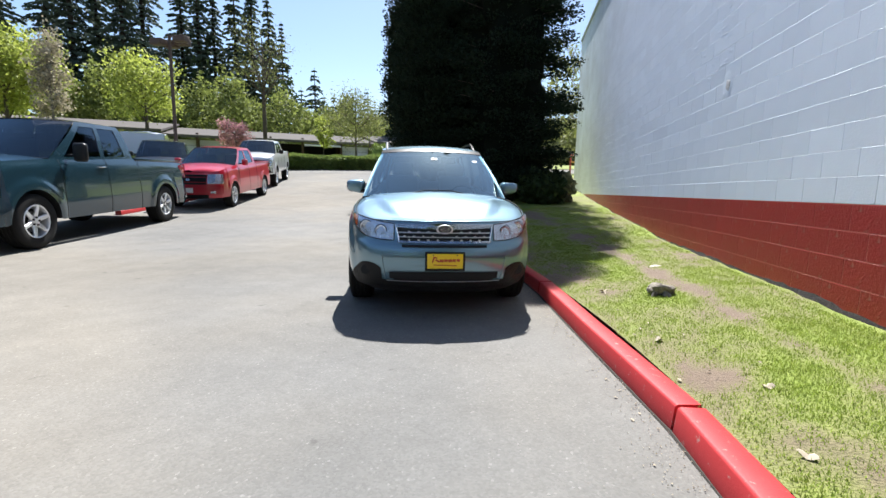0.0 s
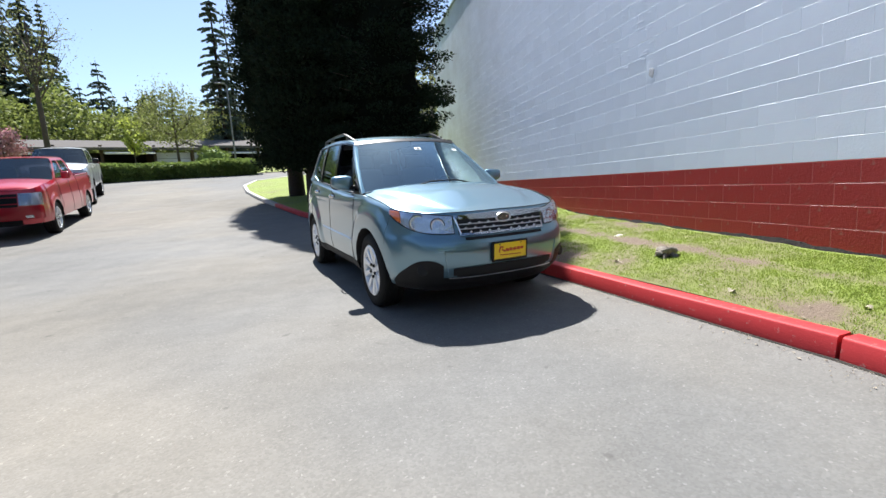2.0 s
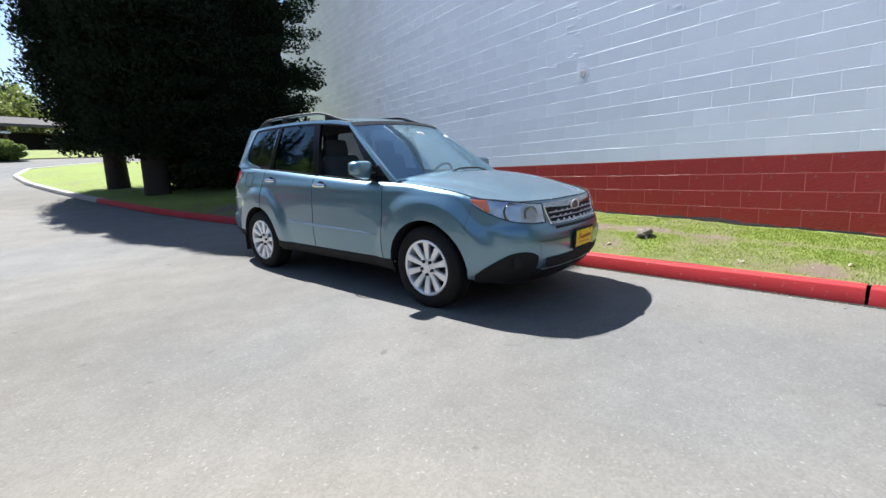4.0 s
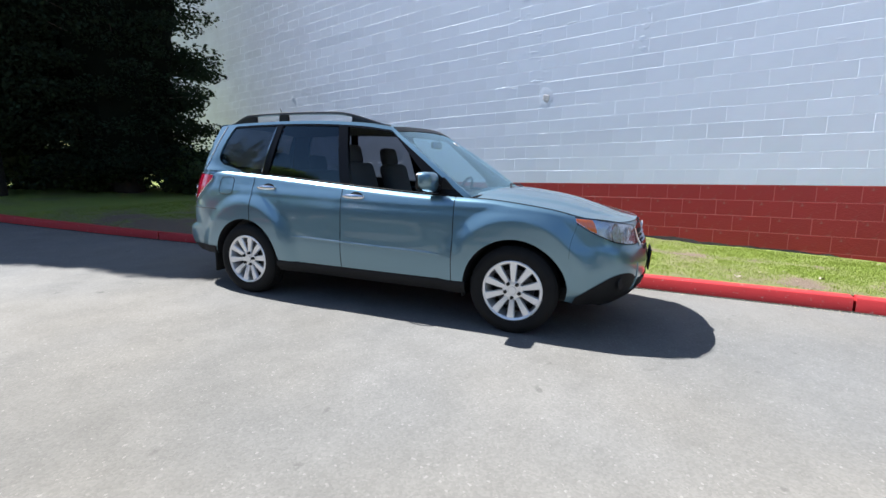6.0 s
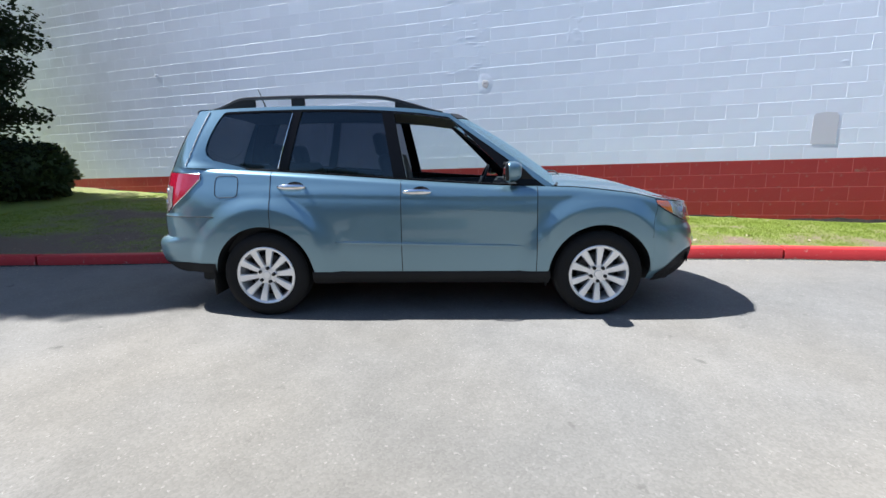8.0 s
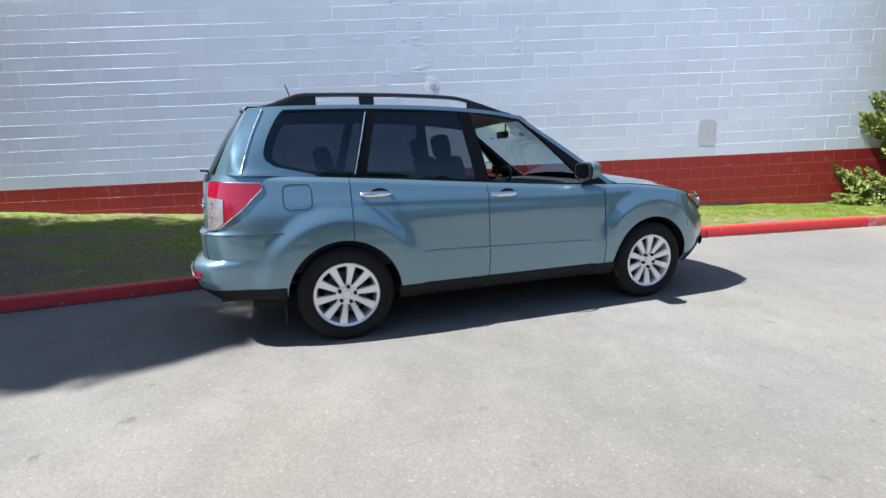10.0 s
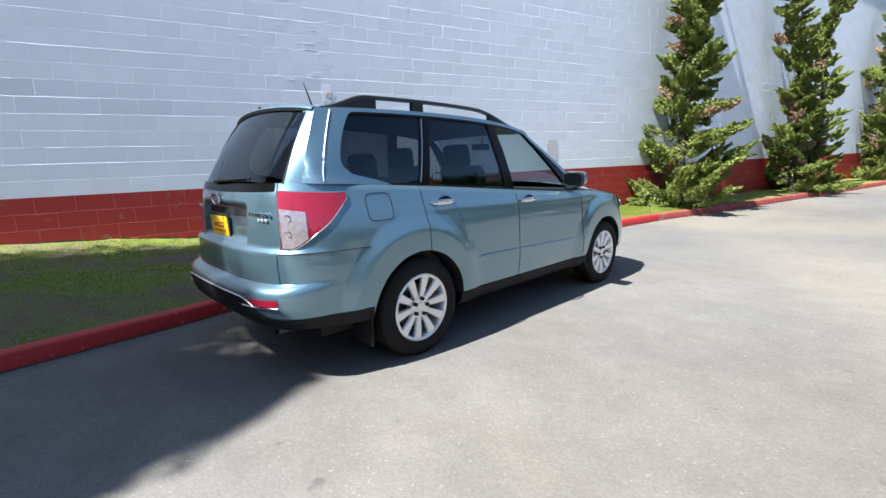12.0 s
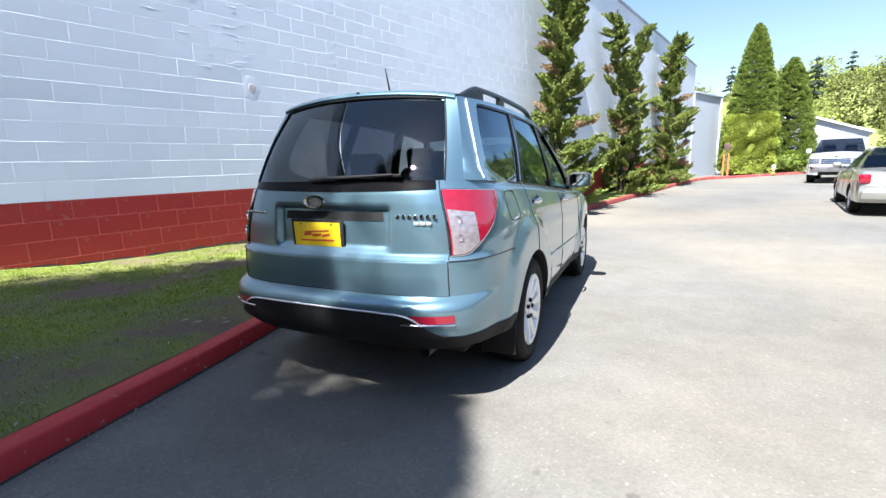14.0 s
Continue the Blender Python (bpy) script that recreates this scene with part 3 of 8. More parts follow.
def skin(u, z, out=0.0):
    """Point of the lower body's outer skin on the y > 0 side."""
    x0, y0 = plan_at(u)
    wf, wr = ss(1.5, 2.08, x0), ss(-1.80, -2.15, x0)
    x = x0 + wf * curve(z, DXF) + wr * lin(z, DXR)
    y = y0 * (1 + curve(z, DY) / 0.87)
    shoulder = 0.955 + 0.03 * ss(0.6, -1.2, x0)
    for xc in AXLES:
        r = math.hypot(x0 - xc, (z - WHEEL_Z) * 0.96)
        if r < 0.7 and y0 > 0.6:
            y += 0.027 * ss(0.63, 0.50, r) * ss(0.15, 0.4, z)
    y -= 0.005 * ss(0.0, 1.0, 1 - abs(z - 0.70) / 0.18) * ss(1.0, 0.3, abs(x0))       # hollow in the doors
    y += 0.004 * ss(0.07, 0.0, z - shoulder) * ss(-0.045, 0.0, z - shoulder) * ss(1.75, 1.2, abs(x0))                              # shoulder line
    y -= 0.028 * max(0.0, min(1.0, (z - skin_top(x0)) / 0.034 + 1.0)) ** 2 * ss(1.95, 1.6, abs(x0))                    # rolled top edge under the windows
    if x0 < -2.15:
        x += 0.032 * ss(0.37, 0.335, abs(y)) * ss(0.835, 0.865, z) * ss(1.075, 1.045, z)             # recess for the plate
    if out:
        e = 0.004
        a = Vector(skin(min(u + e, 18), z)) - Vector(skin(max(u - e, 0), z))
        b = Vector(skin(u, z + 0.004)) - Vector(skin(u, z - 0.004))
        nrm = b.cross(a).normalized()
        if u < 0.02 or u > 17.98:
            nrm = Vector((nrm.x, 0, nrm.z)).normalized()
        return tuple(Vector((x, y, z)) + nrm * out)
    return x, y, z


def skin_top(x):
    return curve(x, [(-2.35, 1.19), (-2.1, 1.19), (-1.2, 1.145), (-0.2, 1.075), (0.5, 1.03), (0.85, 1.018), (1.1, 1.01), (1.35, 0.985), (1.6, 0.95), (1.8, 0.912), (1.95, 0.885), (2.05, 0.872), (2.18, 0.868)])


def skin_bottom(x):
    b = curve(x, [(-2.29, 0.36), (-1.75, 0.37), (-1.3, 0.358), (1.3, 0.358), (1.65, 0.30), (1.9, 0.26), (2.18, 0.25)])
    for xc in AXLES:
        if abs(x - xc) < ARCH_R:
            b = max(b, WHEEL_Z + math.sqrt(ARCH_R ** 2 - (x - xc) ** 2))
    return b


DOORS = (-1.235, -0.22, 0.82)


def mirrored(bm):
    """Adds the other half, and welds the middle."""
    g = bmesh.ops.duplicate(bm, geom=bm.verts[:] + bm.edges[:] + bm.faces[:])["geom"]
    vs = [v for v in g if isinstance(v, bmesh.types.BMVert)]
    for v in vs:
        v.co.y = -v.co.y
    bmesh.ops.reverse_faces(bm, faces=[f for f in g if isinstance(f, bmesh.types.BMFace)])
    bmesh.ops.remove_doubles(bm, verts=bm.verts, dist=0.0008)
    return bm


def flipped(bm):
    for v in bm.verts:
        v.co.y = -v.co.y
    bmesh.ops.reverse_faces(bm, faces=bm.faces)
    return bm


def patch(uv_rows, out, depth=0.0):
    """A piece laid on the skin: rows of (u, z), lifted by out; its rim turned in by depth."""
    rows = [[Vector(skin(u, z, out)) for u, z in r] for r in uv_rows]
    bm = bm_grid(rows)
    if depth:
        bm.verts.ensure_lookup_table()
        rim = [e for e in bm.edges if e.is_boundary]
        r = bmesh.ops.extrude_edge_only(bm, edges=rim)
        for v in r["geom"]:
            if isinstance(v, bmesh.types.BMVert):
                c = Vector(v.co)
                v.co = c + (Vector((0.3, 0, c.z)) - c).normalized() * depth * Vector((1, 1, 0.2)).length * 0.9
    bmesh.ops.recalc_face_normals(bm, faces=bm.faces)
    return bm


def outward(bm, centre=(0.0, 0.0, 0.7)):
    """Turns an open sheet's faces away from the middle of the car."""
    c = Vector(centre)
    s = sum((f.calc_center_median() - c).dot(f.normal) * f.calc_area() for f in bm.faces)
    if s < 0:
        bmesh.ops.reverse_faces(bm, faces=bm.faces)
    return bm


def bead(points, radius=0.0032):
    return bm_tube(points, radius, 6)


def make_wheel(parent, spokes=10, rim_r=0.222, tyre_r=0.338, width=0.222, spoke_w=(0.036, 0.064), bolt_r=0.057, rim_mat=None, dish=0.012):
    """A wheel about the y axis, its face towards -y."""
    rim_mat = rim_mat or ALLOY
    w = thing("wheel", "", "")
    w.parent = parent
    h = width / 2
    to_y = Matrix.Rotation(radians(90), 4, "X")
    prof = [(rim_r - 0.004, -h + 0.02), (rim_r + 0.012, -h + 0.006), (rim_r + 0.05, -h - 0.004), (tyre_r - 0.045, -h), (tyre_r - 0.016, -h + 0.012), (tyre_r - 0.004, -h + 0.03)]
    for k in range(4):
        z0 = lerp(-h + 0.034, h - 0.034, k / 4)
        z1 = lerp(-h + 0.034, h - 0.034, (k + 1) / 4)
        prof += [(tyre_r, z0 + 0.004), (tyre_r, z1 - 0.008), (tyre_r - 0.009, z1 - 0.005), (tyre_r - 0.009, z1)]
    prof += [(tyre_r - 0.004, h - 0.03), (tyre_r - 0.016, h - 0.012), (tyre_r - 0.045, h), (rim_r + 0.05, h + 0.004), (rim_r - 0.004, h - 0.02)]
    part("tyre", bm_lathe(prof, 56, m=to_y), RUBBER, w)
    f = h - dish                                       # face plane, towards +z before the turn
    barrel = [(rim_r - 0.004, -h + 0.02), (rim_r - 0.02, -h + 0.03), (rim_r - 0.03, 0), (rim_r - 0.022, f - 0.03), (rim_r - 0.012, f), (rim_r + 0.004, f + 0.006), (rim_r + 0.010, f + 0.001), (rim_r - 0.002, h - 0.025)]
    rim = part("rim", bm_lathe(barrel, 56, m=to_y), rim_mat, w, "silver alloy rim")
    part("hub", bm_lathe([(0.0, f - 0.012), (0.028, f - 0.012), (0.032, f - 0.018), (0.045, f - 0.016), (0.078, f - 0.024), (0.08, f - 0.07), (0.0, f - 0.07)], 30, m=to_y), rim_mat, rim)
    for k in range(spokes):
        a = 2 * math.pi * k / spokes + math.pi / 2
        bm = bmesh.new()
        rows = []
        for r, wd, dz in ((0.062, spoke_w[0], -0.022), (0.12, lerp(*spoke_w, 0.4), -0.010), (0.18, lerp(*spoke_w, 0.8), -0.003), (rim_r - 0.008, spoke_w[1], 0.0)):
            pts = []
            for s, d in ((-0.5, -0.026), (-0.5, -0.008), (-0.38, 0.0), (0.38, 0.0), (0.5, -0.008), (0.5, -0.026)):
                pts.append(to_y @ (Matrix.Rotation(a, 4, "Z") @ Vector((r, s * wd, f + dz + d))))
            rows.append(pts)
        bm_grid(rows, bm)
        bmesh.ops.recalc_face_normals(bm, faces=bm.faces)
        part("spoke", bm, rim_mat, rim)
    for k in range(5):
        a = 2 * math.pi * k / 5 + math.pi / 2
        part("lug_nut", bm_cyl(0.0145, 0.013, 0.018, (bolt_r * math.cos(a), -(f - 0.020), bolt_r * math.sin(a)), 8, to_y), BLACK_TRIM, rim, "dark lug nut")
    part("brake_disc", bm_lathe([(0.03, f - 0.09), (0.15, f - 0.09), (0.15, f - 0.11), (0.03, f - 0.11)], 32, m=to_y), DARK_METAL, w)
    part("inner_cover", bm_lathe([(0.0, f - 0.13), (rim_r - 0.03, f - 0.13)], 32, m=to_y), GAP_BLACK, w)
    return w


def build_suv(pose_m):
    car = thing("suv", "sage green metallic compact SUV parked with its front window down", "car")
    # --- lower skin, split into panels ---
    xs = []
    for i in range(0, 241):
        xs.append(18 * i / 240)
    for x in list(DOORS) + [-1.68, 1.72]:
        xs.append(u_of_x(x))
    for xc in AXLES:
        for k in range(41):
            xs.append(u_of_x(xc - ARCH_R * math.cos(math.pi * k / 40) * 0.9999))
    xs.append(u_of_y(0.655, False))
    us = sorted(xs)
    us = [u for i, u in enumerate(us) if i == 0 or u - us[i - 1] > 1e-4]
    NV = 58
    panels = {}

    def label_at(u, z):
        x, y = plan_at(u)
        if x < -1.68 and z < (0.805 if y > 0.655 else 0.631):
            return "rear_bumper"
        if x < -2.05 and y <= 0.655:
            return "tailgate"
        if x > 1.72:
            return "front_bumper"
        if x > DOORS[2]:
            return "front_fender"
        if x > DOORS[1]:
            return "front_door"
        if x > DOORS[0]:
            return "rear_door"
        return "rear_quarter"

    grid = []
    for u in us:
        x, y = plan_at(u)
        b, t = skin_bottom(x), skin_top(x)
        grid.append([skin(u, lerp(b, t, k / NV)) for k in range(NV + 1)])
    cells = {}
    for i in range(len(us) - 1):
        um = (us[i] + us[i + 1]) / 2
        for k in range(NV):
            z = (grid[i][k][2] + grid[i][k + 1][2] + grid[i + 1][k][2] + grid[i + 1][k + 1][2]) / 4
            cells.setdefault(label_at(um, z), []).append((i, k))
    bodies = {}
    for name, cs in cells.items():
        both = name in ("rear_bumper", "tailgate", "front_bumper")
        for side in (1,) if both else (1, -1):
            bm, made = bmesh.new(), {}

            def vert(i, k):
                if (i, k) not in made:
                    made[(i, k)] = bm.verts.new(grid[i][k])
                return made[(i, k)]
            for i, k in cs:
                bm.faces.new((vert(i, k), vert(i + 1, k), vert(i + 1, k + 1), vert(i, k + 1)))
            if both:
                mirrored(bm)
            elif side < 0:
                flipped(bm)
            bmesh.ops.recalc_face_normals(bm, faces=bm.faces)
            outward(bm, (0, 0, 0.7) if both else (0, 0, 0.7))
            bodies[(name, side)] = part(name, bm, PAINT, car, angle=50)
    # --- wheel arch lips and liners ---
    for xc in AXLES:
        for side in (1, -1):
            rows = []
            for k in range(33):
                a = math.pi * k / 32
                x, z = xc - ARCH_R * math.cos(a), WHEEL_Z + ARCH_R * math.sin(a)
                p = Vector(skin(u_of_x(x), max(z, 0.40)))
                p.z = max(z, 0.36) if k in (0, 32) else p.z
                rows.append([p, Vector((p.x, p.y - 0.012, p.z - 0.004)), Vector((xc + (p.x - xc) * 0.985, p.y - 0.05, WHEEL_Z + (p.z - WHEEL_Z) * 0.985)), Vector((xc + (p.x - xc) * 1.0, 0.42, p.z))])
            bm = bm_grid(rows)
            if side < 0:
                flipped(bm)
            part("wheel_liner", bm, PLASTIC, car, "black wheel arch liner", angle=30)
    for xc in AXLES:
        for side in (1, -1):
            arc = [(xc - 0.40, 0.30)] + [(xc - 0.40 * math.cos(math.pi * k / 16), WHEEL_Z + 0.40 * math.sin(math.pi * k / 16)) for k in range(17)] + [(xc + 0.40, 0.30)]
            part("arch_inner_panel", bm_plate(arc, 0.02, m=Matrix.Translation((0, side * 0.43, 0)) @ Matrix.Rotation(radians(90), 4, "X")), GAP_BLACK, car)
    # --- sills, underside ---
    for side in (1, -1):
        rows = []
        for x in np.linspace(-0.93, 0.93, 30):
            y = skin(u_of_x(x), 0.37)[1]
            rows.append([(x, y - 0.003, 0.374), (x, y + 0.004, 0.356), (x, y - 0.008, 0.308), (x, y - 0.05, 0.262), (x, y - 0.2, 0.25)])
        bm = bm_grid(rows)
        if side < 0:
            flipped(bm)
        part("sill", bm, PLASTIC, car, "black plastic sill")
        rows = []
        for x in np.linspace(-0.74, 0.73, 30):
            z = lerp(0.602, 0.566, (x + 0.74) / 1.47)
            y = skin(u_of_x(x), z)[1]
            w = 0.011 * min(1.0, (x + 0.745) / 0.1, (0.735 - x) / 0.1)
            rows.append([(x, y - 0.002, z - w), (x, y + 0.009, z - w * 0.6), (x, y + 0.010, z + w * 0.5), (x, y - 0.002, z + w * 1.3)])
        bm = bm_grid(rows)
        if side < 0:
            flipped(bm)
        part("side_moulding", bm, PAINT, car)
    bm = bm_box(3.9, 1.3, 0.12, (0.0, 0, 0.30), 0.03)
    part("underside", bm, GAP_BLACK, car)
    bm = bm_box(1.65, 1.46, 0.10, (0.0, 0, 0.30), 0.02)
    part("floor_pan", bm, GAP_BLACK, car)
    # --- panel gaps ---
    def gap(path, both=True, width=0.0032):
        for side in (1, -1) if both else (1,):
            part("panel_gap", bead([(x, y * side, z) for x, y, z in path], width), GAP_BLACK, car)
    for x in DOORS:
        u = u_of_x(x)
        b, t = skin_bottom(x), skin_top(x)
        gap([skin(u, lerp(b, t, k / 24)) for k in range(25)])
    gap([skin(u_of_x(lerp(1.69, 1.76, ((z - 0.6) / 0.26) ** 2 if z > 0.6 else 0.0)), z) for z in np.linspace(max(0.62, skin_bottom(1.70)), 0.86, 12)], width=0.0012)
    gap([skin(u, 0.805) for u in np.linspace(u_of_y(0.66, False), u_of_x(-1.69), 16)])
    ug = u_of_y(0.655, False)
    gap([skin(ug, z) for z in np.linspace(0.634, 1.19, 28)])
    gap([skin(u, 0.632) for u in np.linspace(0, ug, 20)])
    # --- hood ---
    ring = [u_of_x(x) for x in np.linspace(0.93, 2.04, 34)] + list(np.linspace(u_of_x(2.045), 17.995, 16))
    rows = []
    for u in ring:
        x, y, z = skin(u, skin_top(plan_at(u)[0]))
        row = []
        for k in range(-22, 23):
            s = k / 22
            crown = curve(x, [(0.9, 0.060), (1.3, 0.062), (1.7, 0.048), (1.95, 0.024), (2.05, 0.014), (2.12, 0.004)])
            edge_s = lerp(0.88, 0.56, max(0.0, min(1.0, (x - 0.95) / 1.1)))
            ridge = 0.016 * ss(edge_s + 0.05, edge_s - 0.05, abs(s)) * ss(2.08, 1.8, x)
            row.append((x, y * s * 0.995, z + 0.004 + crown * (1 - s * s) + ridge - 0.010 * (abs(s) == 1)))
        rows.append(row)
    bm = bm_grid(rows, flip=True)
    bmesh.ops.recalc_face_normals(bm, faces=bm.faces)
    hood = part("hood", outward(bm, (1.4, 0, 0)), PAINT, car, angle=50)
    gap([Vector(skin(u, skin_top(plan_at(u)[0]))) + Vector((0, 0, 0.002)) for u in ring])
    # --- greenhouse ---
    def yr(x):
        return curve(x, [(-1.9, 0.565), (-1.5, 0.605), (-0.6, 0.628), (0.0, 0.62), (0.3, 0.595)])

    def zr(x):
        return curve(x, [(-1.9, 1.622), (-1.5, 1.640), (-1.0, 1.648), (-0.5, 1.640), (-0.1, 1.613), (0.15, 1.578), (0.3, 1.57), (1.0, 1.57)])

    def glasshouse(x, v):
        zb = skin_top(x)
        yb = skin(u_of_x(max(x, -2.02)), zb)[1] - 0.006
        if x < -2.02:
            yb -= (-2.02 - x) * 0.9
        t = v
        y = lerp(yb, yr(min(x, 0.2)), t ** 1.12) + 0.012 * math.sin(math.pi * t)
        return x, y, lerp(zb, zr(x), v)

    def c_rear(v):
        return curve(v, [(0.0, -1.42), (0.05, -1.50), (0.10, -1.66), (0.18, -1.745), (0.3, -1.775), (0.6, -1.735), (0.90, -1.655), (0.95, -1.62), (1.0, -1.55)])
    u_edge = u_of_x(-2.10)
    corner = Vector(skin(u_edge, 1.19))

    def rear_edge(v):
        b = Vector((-1.85, yr(-1.85), zr(-1.85)))
        return corner.lerp(b, v) + Vector((-0.015, 0.014, 0)) * math.sin(math.pi * v)
    cols = [lambda v: 0.955 - 0.80 * v, lambda v: 0.885 - 0.78 * v, lambda v: 0.685 - 0.56 * v - 0.10 * max(0, v - 0.7) ** 1.5, lambda v: -0.175 - 0.115 * v, lambda v: -0.278 - 0.105 * v, lambda v: -1.115 + 0.12 * v, lambda v: -1.20 + 0.13 * v,
            c_rear, lambda v: lerp(-2.12, -1.85, v)]
    vs = [0.0, 0.025, 0.05] + [lerp(0.05, 0.92, k / 10) for k in range(1, 11)] + [0.95, 0.975, 1.0]
    kinds = ["pillar_a", "door_frame", "front_window", "pillar_b", "rear_window_side", "pillar_c", "quarter_window", "pillar_d"]
    for side in (1, -1):
        for ci, kind in enumerate(kinds):
            n = {2: 12, 4: 10, 6: 12, 7: 10}.get(ci, 4)
            pts = [[Vector(glasshouse(lerp(cols[ci](v), cols[ci + 1](v), j / n), v)) for j in range(n + 1)] for v in vs]
            lo, hi = 1, 12
            if kind == "pillar_d":
                for v, r in zip(vs, pts):
                    d = rear_edge(v) - r[n]
                    for j in range(n + 1):
                        r[j] = r[j] + d * (j / n) ** 2

            def sheet(i0, i1, name, mat_, inset=0.0, thick=0.0, lab=""):
                outer = [[p - Vector((0, inset, 0)) for p in r] for r in pts[i0:i1 + 1]]
                if thick:
                    inner = [[p - Vector((0, thick, 0)) for p in r] for r in outer]
                    loop = [[inner[0][k] for k in range(n + 1)]] + outer + [r for r in inner[::-1]]
                    bm = bm_grid(loop)
                    for k in (0, n):
                        for i in range(len(outer) - 1):
                            bm.faces.new([bm.verts.new(q) for q in (outer[i][k], outer[i + 1][k], inner[i + 1][k], inner[i][k])])
                    bmesh.ops.remove_doubles(bm, verts=bm.verts, dist=0.0004)
                    bmesh.ops.recalc_face_normals(bm, faces=bm.faces)
                else:
                    bm = outward(bm_grid(outer), (outer[0][0].x, 0, 1.2))
                if side < 0:
                    flipped(bm)
                return part(name, bm, mat_, car, lab, angle=40)
            if "window" in kind:
                if kind == "front_window":
                    if side > 0:
                        sheet(lo, hi, "front_window", GLASS_CLEAR, 0.012)
                else:
                    sheet(lo, hi, "rear_door_window" if ci == 4 else "quarter_window", GLASS_DARK, 0.010, 0, "dark tinted glass").visible_shadow = True
                sheet(0, lo, "window_sill_trim", BLACK_TRIM, 0.0, 0.025)
                sheet(hi, 13, "window_header", GLOSS_BLACK, 0.0, 0.03)
                sheet(13, 15, "roof_side", PAINT, 0.0, 0.03)
            elif kind in ("pillar_b", "pillar_c", "door_frame"):
                sheet(0, 13, kind, GLOSS_BLACK, 0.0, 0.035)
                sheet(13, 15, "roof_side", PAINT, 0.0, 0.03)
            else:
                sheet(0, 15, kind, PAINT, 0.0, 0.035)
                sheet(1, 14, "pillar_trim", DASH, 0.040)
        # bright strip on the C pillar
        part("chrome_strip", bead([(p[0], p[1] * side, p[2]) for p in (Vector(glasshouse(cols[6](v) + 0.006, v)) + Vector((0, 0.002, 0)) for v in np.linspace(0.05, 0.9, 12))], 0.004), CHROME, car)
        seam = []
        for v in np.linspace(0.03, 0.97, 16):
            xe = lerp(-2.12, -1.85, v)
            want = rear_edge(v).x + 0.095
            f0, f1 = 0.2, 1.0
            for _ in range(30):
                fr_ = (f0 + f1) / 2
                g0 = Vector(glasshouse(lerp(c_rear(v), xe, fr_), v)) + (rear_edge(v) - Vector(glasshouse(xe, v))) * fr_ ** 2
                f0, f1 = (fr_, f1) if g0.x > want else (f0, fr_)
            seam.append((g0.x, (g0.y + 0.004) * side, g0.z))
        part("roof_moulding", bead(seam, 0.0035), ALLOY, car)
        part("belt_strip", bead([(x, y * side, z) for x, y, z in (glasshouse(x, 0.018) for x in np.linspace(-1.45, 0.72, 40))], 0.004), GLOSS_BLACK, car)
    # --- roof ---
    rows = []
    for i in range(31):
        t = i / 30
        row = []
        for k in range(-14, 15):
            s = k / 14
            x = lerp(-1.85 - 0.075 * (1 - s * s), 0.155 + 0.11 * (1 - s * s), t)
            xe = lerp(-1.85, 0.155, t)
            row.append((x, yr(xe) * s, zr(xe) + 0.040 * (1 - s * s) ** 0.8 - 0.02 * (1 - s * s) * ss(0.82, 1.0, t)))
        rows.append(row)
    bm = bm_grid(rows)
    bmesh.ops.recalc_face_normals(bm, faces=bm.faces)
    roof = part("roof", outward(bm, (-0.8, 0, 0)), PAINT, car, angle=50)
    rows = [[(x, y * 0.97, z - 0.035) for x, y, z in r] for r in rows]
    part("headliner", bm_grid(rows, flip=True), HEADLINER, car)
    # spoiler lip over the rear window
    rows = []
    for k in range(-14, 15):
        s = k / 14
        y = yr(-1.85) * s
        xb, zb = -1.85 - 0.075 * (1 - s * s), zr(-1.85) + 0.040 * (1 - s * s) ** 0.8
        rows.append([(xb + 0.12, y, zb + 0.012), (xb, y, zb + 0.010), (xb - 0.018, y, zb - 0.002), (xb - 0.024, y, zb - 0.012), (xb - 0.008, y, zb - 0.026), (xb + 0.06, y, zb - 0.03)])
    bm = bm_grid(rows)
    bmesh.ops.recalc_face_normals(bm, faces=bm.faces)
    part("rear_spoiler", outward(bm, (-1.75, 0, 1.64)), PAINT, car)
    part("brake_light", bm_box(0.012, 0.016, 0.012, (-1.94, -0.02, 1.668), 0.003), GAP_BLACK, car)
    # --- windshield and rear window ---
    def glass_between(lower, upper, bulge, n=20, m=14):
        rows = []
        for i in range(m + 1):
            t = i / m
            row = []
            for k in range(-n, n + 1):
                s = k / n
                a, b = Vector(lower(s)), Vector(upper(s))
                p = a.lerp(b, t)
                row.append(p + Vector((bulge, 0, abs(bulge) * 0.6)) * math.sin(math.pi * t) * (1 - s * s))
            rows.append(row)
        return rows
    x0, y0, z0 = glasshouse(0.955, 0.0)
    x1, y1, z1 = glasshouse(0.155, 1.0)
    low = lambda s: (x0 + 0.13 * (1 - s * s), y0 * s, z0 + 0.052 * (1 - s * s))
    up = lambda s: (x1 + 0.10 * (1 - s * s), y1 * s, z1 + 0.022 * (1 - s * s))
    rows = glass_between(low, up, 0.02)
    bm = bm_grid(rows)
    bmesh.ops.recalc_face_normals(bm, faces=bm.faces)
    ws = part("windshield", outward(bm, (0, 0, 1.2)), GLASS_SCREEN, car)
    part("windshield_seal", bead([Vector(low(s)) + Vector((0.006, 0, 0.003)) for s in np.linspace(-1, 1, 30)], 0.012), BLACK_TRIM, ws)
    part("windshield_top_band", bm_grid([[p + Vector((0.003, 0, 0.003)) for p in r] for r in rows[-2:]]), BLACK_TRIM, ws)
